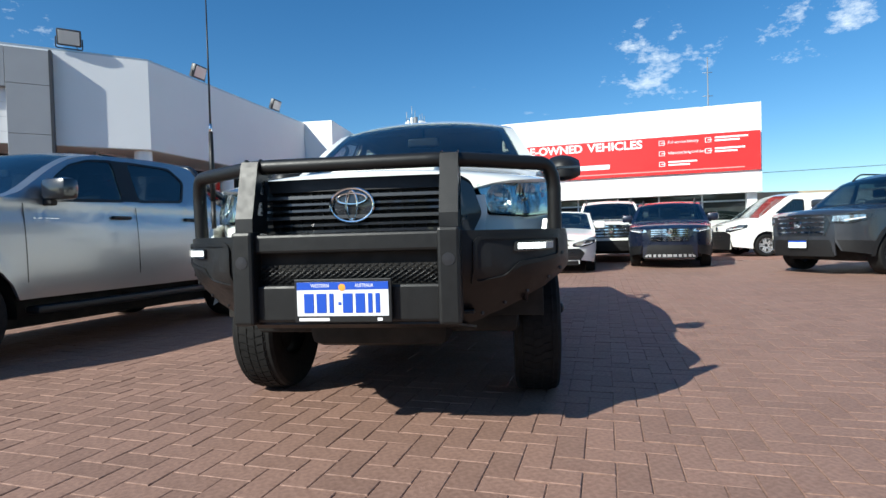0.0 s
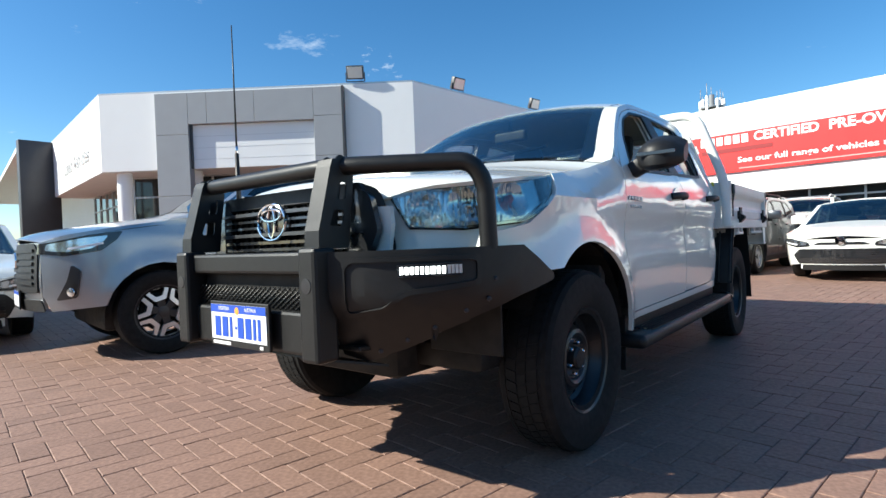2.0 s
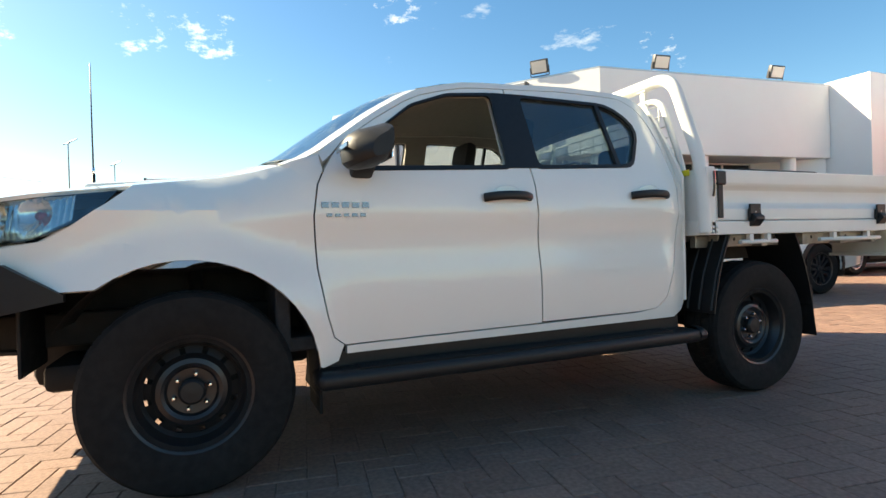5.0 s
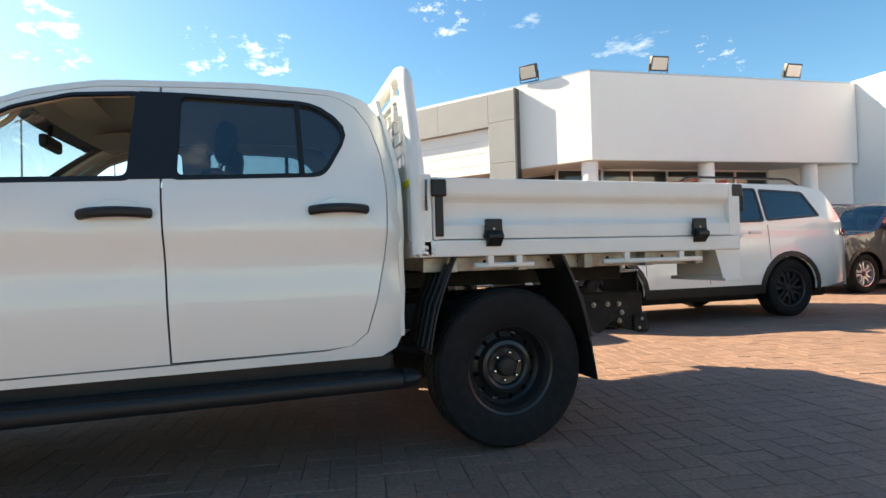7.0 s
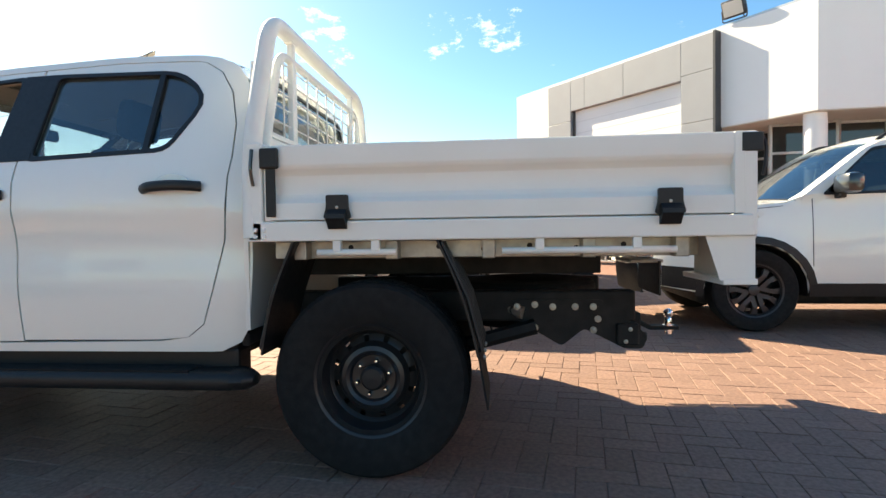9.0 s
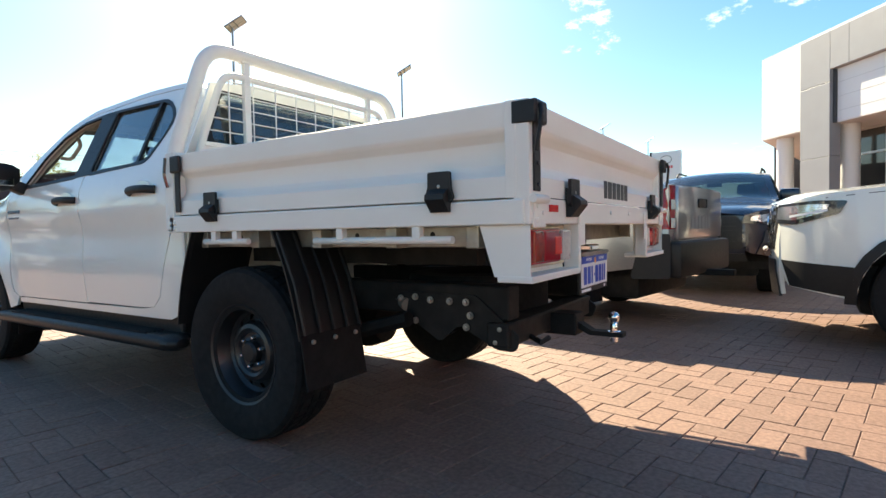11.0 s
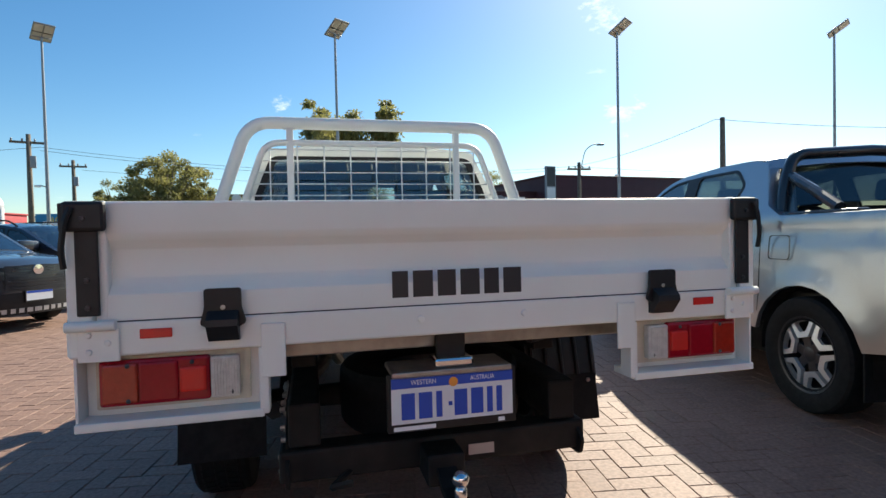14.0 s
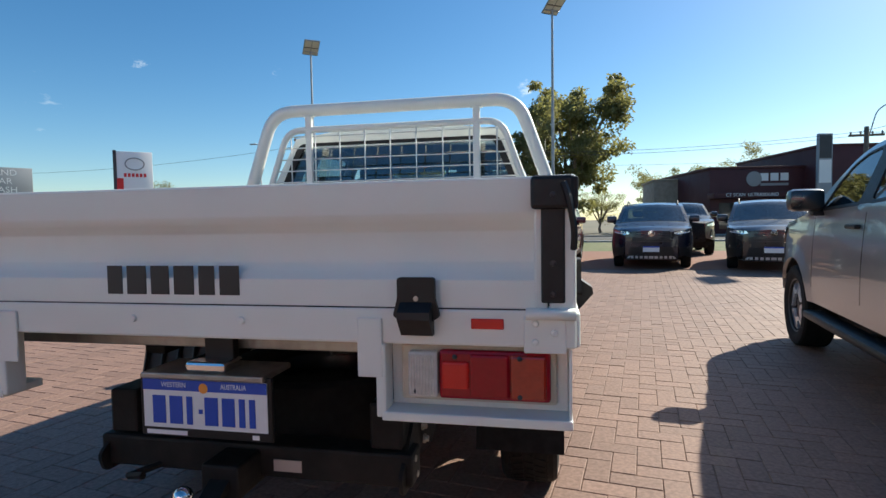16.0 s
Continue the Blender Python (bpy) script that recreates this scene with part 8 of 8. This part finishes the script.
# free-standing dealer signs
for x, y, rz, zb_, zt_, wd, nm in ((-42.0, -3.0, -100, 3.3, 6.6, 2.2, "dealer_sign"), (20.0, -18.5, 40, 0.0, 5.05, 1.6, "dealer_sign")):
    dsn = thing(nm, "white dealer sign panel with a red foot", "sign", pose(x, y, 0, 0, 0, rz))
    part("post", box(-0.12, 0.12, -0.08, 0.08, 0, zb_ + 0.5, 0.01), BUILD_DARK, dsn)
    part("panel", box(-wd / 2, wd / 2, -0.15, 0.15, max(0, zb_), zt_, 0.02), LETTER_WHITE, dsn)
    part("edge", box(wd / 2, wd / 2 + 0.15, -0.16, 0.16, 0, zt_ + 0.05, 0.01), BUILD_DARK, dsn)
    part("foot_mark", box(wd / 2 - 0.28, wd / 2 + 0.01, 0.151, 0.16, max(0, zb_), zt_ - 1.35, 0), SIGN_RED, dsn)
    pts = [(0.42 * math.cos(a), 0.16, zt_ - 0.62 + 0.3 * math.sin(a)) for a in lin(0, 2 * math.pi * 31 / 32, 32)]
    part("oval_mark", tube(pts, 0.03, 6, True), LETTER_GREY, dsn)
    for k in range(6):
        part("name_block", box(-0.5 + k * 0.175, -0.38 + k * 0.175, 0.151, 0.16, zt_ - 1.28, zt_ - 1.1, 0), SIGN_RED, dsn)
wsn = thing("wash_sign", "grey sign board with white lettering", "sign", pose(33.8, -23.0, 0, 0, 0, 52))
part("board", box(-1.6, 1.6, -0.08, 0.08, 3.3, 5.2, 0.02), BUILD_GREY, wsn)
part("post", box(-0.1, 0.1, -0.07, 0.07, 0, 3.3, 0.01), POLE, wsn)
for z, tx_ in ((4.85, "HAND"), (4.3, "CAR"), (3.75, "WASH")):
    lettering(tx_, 0.55, LETTER_WHITE, pose(0, 0.09, z, 90, 0, 180), wsn, depth=0.02)
dk = thing("dark_sign", "black square sign with a red mark", "sign", pose(-57.3, 3.0, 0, 0, 0, -90))
part("board", box(-1.05, 1.05, -0.1, 0.1, 2.9, 4.95, 0.02), BUILD_DARK, dk)
part("post", box(-0.1, 0.1, -0.07, 0.07, 0, 2.9, 0.01), POLE, dk)
for a in (90, 210, 330):
    part("mark", box(-0.16, 0.16, 0.101, 0.11, -0.16, 0.16, 0, pose(0.24 * math.cos(radians(a)), 0, 4.2 + 0.24 * math.sin(radians(a)), 0, 45, 0)), SIGN_RED, dk)
part("name_block", box(-0.8, 0.8, 0.101, 0.11, 3.3, 3.45, 0), LETTER_WHITE, dk)

# poles and wires


def power_pole(x, y, h, label="weathered timber power pole with crossarm", arm=True, rz=0.0, lamp=False):
    ob = thing("power_pole", label, "power pole", pose(x, y, 0, 0, 0, rz), "power poles along the road")
    part("pole", tube([(0, 0, 0), (0, 0, h)], [0.17, 0.12], 10), WOOD_POLE, ob)
    if arm:
        part("crossarm", box(-0.9, 0.9, -0.06, 0.06, h - 0.55, h - 0.42, 0.01), WOOD_POLE, ob)
        for k in (-0.8, -0.3, 0.3, 0.8):
            part("insulator", lathe([(0, 0.04), (0.1, 0.06), (0.16, 0.03), (0.18, 0.0001)], 10, pose(k, 0, h - 0.42), "z"), LETTER_GREY, ob)
        part("transformer", box(-0.35, -0.05, 0.12, 0.4, h - 2.0, h - 1.3, 0.03), BUILD_GREY, ob) if not lamp else None
    if lamp:
        part("lamp_arm", tube(bend([(0, 0, h - 1.0), (-0.5, 0, h + 0.9), (-1.1, 0, h + 1.3), (-1.6, 0, h + 1.35)], 0.4), 0.035, 8), POLE, ob)
        part("lamp_head", box(-2.0, -1.45, -0.14, 0.14, h + 1.25, h + 1.38, 0.04), BUILD_GREY, ob)
    return ob


power_pole(16.3, -30.8, 7.75, rz=20, lamp=False)
power_pole(17.8, -41.0, 7.65, rz=10)
power_pole(-18.6, -29.6, 6.3, lamp=True)
power_pole(-19.7, -16.9, 6.8, "plain timber service pole", False)
for x, y, h in ((21.7, -33.8, 7.6),):
    sl = thing("street_lamp", "slim grey street lamp with one arm", "street lamp", pose(x, y, 0), "street lamps along the road")
    part("pole", tube([(0, 0, 0), (0, 0, h)], [0.09, 0.05], 8), POLE, sl)
    part("arm", tube([(0, 0, h - 0.05), (0.5, 0, h + 0.05)], 0.035, 6), POLE, sl)
    part("lamp_head", box(0.3, 0.85, -0.12, 0.12, h, h + 0.09, 0.03), BUILD_GREY, sl)
for p, q, sag in (((15.7, -30.8, 7.0), (-18.1, -29.6, 6.0), 0.9), ((15.7, -30.8, 6.8), (-18.1, -29.6, 5.8), 0.9), ((15.7, -30.8, 7.0), (60, -34, 6.8), 1.0), ((-18.1, -29.6, 6.0), (-70, -22, 6.6), 1.1), ((17.2, -41, 6.9), (-40, -42, 6.6), 1.1), ((-19.3, -16.9, 6.7), (-18.1, -29.6, 6.0), 0.3), ((-19.3, -16.9, 6.7), (-40, -10, 6.0), 0.5), ((9.2, 19.3, 3.0), (40, 22, 4.6), 0.2)):
    pts = [Vector(p).lerp(Vector(q), s_) - Vector((0, 0, 4 * sag * s_ * (1 - s_))) for s_ in lin(0, 1, 14)]
    single("overhead_wire", tube(pts, 0.014, 4), BUILD_DARK, "thin dark overhead power wire", "cable", group="overhead wires")

# ---- trees ----


def gum_tree(x, y, h, spread, seed, clumps=46, leaves=150, low=0.30, label="tall gum tree with an open olive crown"):
    """A tapered trunk, forking limbs and a ragged crown of small hanging leaves."""
    r = random.Random(seed)
    ob = thing("gum_tree", label, "tree", pose(x, y, 0), "street trees")
    bm = bmesh.new()
    fork = h * low
    add_tube(bm, [(0, 0, 0), (0.1, 0.05, fork * 0.5), (0.0, 0.1, fork)], [0.035 * h, 0.028 * h, 0.024 * h], 10)
    ends = []
    for k in range(7):
        a = k * 2 * math.pi / 7 + r.uniform(-0.3, 0.3)
        rr, top_ = spread * r.uniform(0.35, 0.95), h * r.uniform(0.62, 0.95)
        mid = (math.cos(a) * rr * 0.4, math.sin(a) * rr * 0.4, fork + (top_ - fork) * 0.5)
        end = (math.cos(a) * rr, math.sin(a) * rr, top_)
        add_tube(bm, bend([(0, 0.1, fork - 0.1), mid, end], 0.5, 3), [0.016 * h, 0.013 * h, 0.012 * h, 0.010 * h, 0.009 * h, 0.004 * h], 7)
        ends += [mid, end]
        for j in range(3):
            b = a + r.uniform(-0.9, 0.9)
            e2 = (end[0] * 0.7 + math.cos(b) * spread * 0.4, end[1] * 0.7 + math.sin(b) * spread * 0.4, top_ * r.uniform(0.72, 1.02))
            add_tube(bm, [mid, e2], [0.006 * h, 0.002 * h], 5)
            ends.append(e2)
    part("trunk", bm, BARK, ob)
    vs, fs = [], []
    for c in range(clumps):
        b = ends[r.randrange(len(ends))]
        cx, cy, cz = (b[0] + r.gauss(0, spread * 0.16), b[1] + r.gauss(0, spread * 0.16), max(fork * 0.9, b[2] + r.gauss(-0.04 * h, h * 0.10)))
        sx = spread * r.uniform(0.14, 0.30)
        for k in range(leaves):
            u = Vector((r.gauss(0, 1), r.gauss(0, 1), r.gauss(0, 0.75)))
            u = u.normalized() * (r.random() ** 0.45)
            p = Vector((cx + u.x * sx, cy + u.y * sx, cz + u.z * sx * 0.75))
            d = Vector((r.uniform(-1, 1), r.uniform(-1, 1), r.uniform(-1.4, 0.3))).normalized()
            n = d.orthogonal().normalized()
            n.rotate(Matrix.Rotation(r.uniform(0, 6.28), 3, d))
            l_, w_ = r.uniform(0.16, 0.34) * h / 10, r.uniform(0.05, 0.10) * h / 10
            i = len(vs)
            vs += [p, p + d * l_ * 0.5 + n * w_, p + d * l_, p + d * l_ * 0.5 - n * w_]
            fs.append((i, i + 1, i + 2, i + 3))
    me = bpy.data.meshes.new("crown")
    me.from_pydata(vs, [], fs)
    me.materials.append(LEAF)
    cr = new("crown", me)
    cr.parent = ob
    tagged(cr, kind="stuff")
    return ob


gum_tree(-2.3, -34.4, 10.4, 3.3, 3, 150, 190, 0.20)
gum_tree(1.9, -35.5, 7.6, 2.0, 5, 55, 150)
gum_tree(11.2, -41.5, 8.5, 2.9, 8, 120, 190, 0.28, "broad gum tree with a dense olive crown")
gum_tree(15.6, -44.0, 6.4, 1.8, 29, 50, 150, 0.25)
gum_tree(-12.7, -53.0, 6.9, 3.4, 11, 60, 150, 0.3)
gum_tree(-22.2, -62.0, 8.0, 4.5, 13, 60, 150, 0.3)
gum_tree(36.0, -44.0, 6.3, 3.4, 17, 50, 140, 0.3)
gum_tree(-46.0, -14.0, 6.0, 3.0, 19, 40, 130, 0.3)
gum_tree(-5.5, -48.0, 4.2, 2.6, 23, 45, 130, 0.2, "low bushy tree by the road")

# ---- clay pavers in herringbone ----
PW, PL = 0.118, 0.236
turn = Matrix.Rotation(radians(-9), 2)
rng = np.random.default_rng(7)
NEAR = (-1.5, 2.3, -1.9, 0.2)


def paver_verts(w, l, tilt=(0.0, 0.0)):
    """A chamfered paver about its middle: 12 points and 9 faces."""
    a, b, c = l / 2 - 0.0017, w / 2 - 0.0017, 0.003
    out = []
    for dz, ins in ((-0.03, 0.0), (-0.0025, 0.0), (0.0, c)):
        for sx, sy in ((-1, -1), (1, -1), (1, 1), (-1, 1)):
            out.append((sx * (a - ins), sy * (b - ins), dz + (tilt[0] * sx + tilt[1] * sy) if dz > -0.02 else dz))
    return out


P_FACES = [(8, 9, 10, 11)] + [(4 + i, 4 + (i + 1) % 4, 8 + (i + 1) % 4, 8 + i) for i in range(4)] + [(i, (i + 1) % 4, 4 + (i + 1) % 4, 4 + i) for i in range(4)]
near_meshes = {}
for nm, (w, l) in (("flat", (PW, PL)),):
    for k in range(4):
        me = bpy.data.meshes.new("paver")
        me.from_pydata(paver_verts(w, l, tuple(rng.normal(0, 0.0006, 2))), [], P_FACES)
        me.materials.append(PAVER_ONE)
        near_meshes[k] = me
vs_all, fs_all = [], []
singles = 0
reach = 150
for r in range(-reach, reach):
    for k in range(-reach // 2, reach // 2):
        for kind in (0, 1):
            cx = (r + 4 * k + 1.0) * PW if kind == 0 else (r + 4 * k + 3.5) * PW
            cy = (r + 0.5) * PW if kind == 0 else (r + 1.0) * PW
            p = turn @ Vector((cx, cy))
            if not (PX0 + 0.1 < p.x < PX1 - 0.1 and PY0 + 0.1 < p.y < PY1 - 0.1):
                continue
            ang = radians(-9) + (math.pi / 2 if kind else 0.0)
            if NEAR[0] < p.x < NEAR[1] and NEAR[2] < p.y < NEAR[3] and singles < 300:
                ob = new("paver", near_meshes[singles % 4])
                ob.parent = bed
                ob.matrix_basis = Matrix.Translation((p.x, p.y, float(rng.normal(0, 0.0008)))) @ Matrix.Rotation(ang + float(rng.normal(0, 0.004)), 4, "Z")
                singles += 1
                continue
            c, s = math.cos(ang + rng.normal(0, 0.004)), math.sin(ang + rng.normal(0, 0.004))
            dz = rng.normal(0, 0.0008)
            n0 = len(vs_all)
            for x, y, z in paver_verts(PW, PL, (rng.normal(0, 0.0005), rng.normal(0, 0.0005))):
                vs_all.append((p.x + x * c - y * s, p.y + x * s + y * c, z + dz))
            fs_all.extend([tuple(n0 + i for i in f) for f in P_FACES])
me = bpy.data.meshes.new("pavers")
me.from_pydata(vs_all, [], fs_all)
me.materials.append(PAVER)
rest = new("pavers", me)
rest.parent = bed
tagged(rest, kind="stuff")
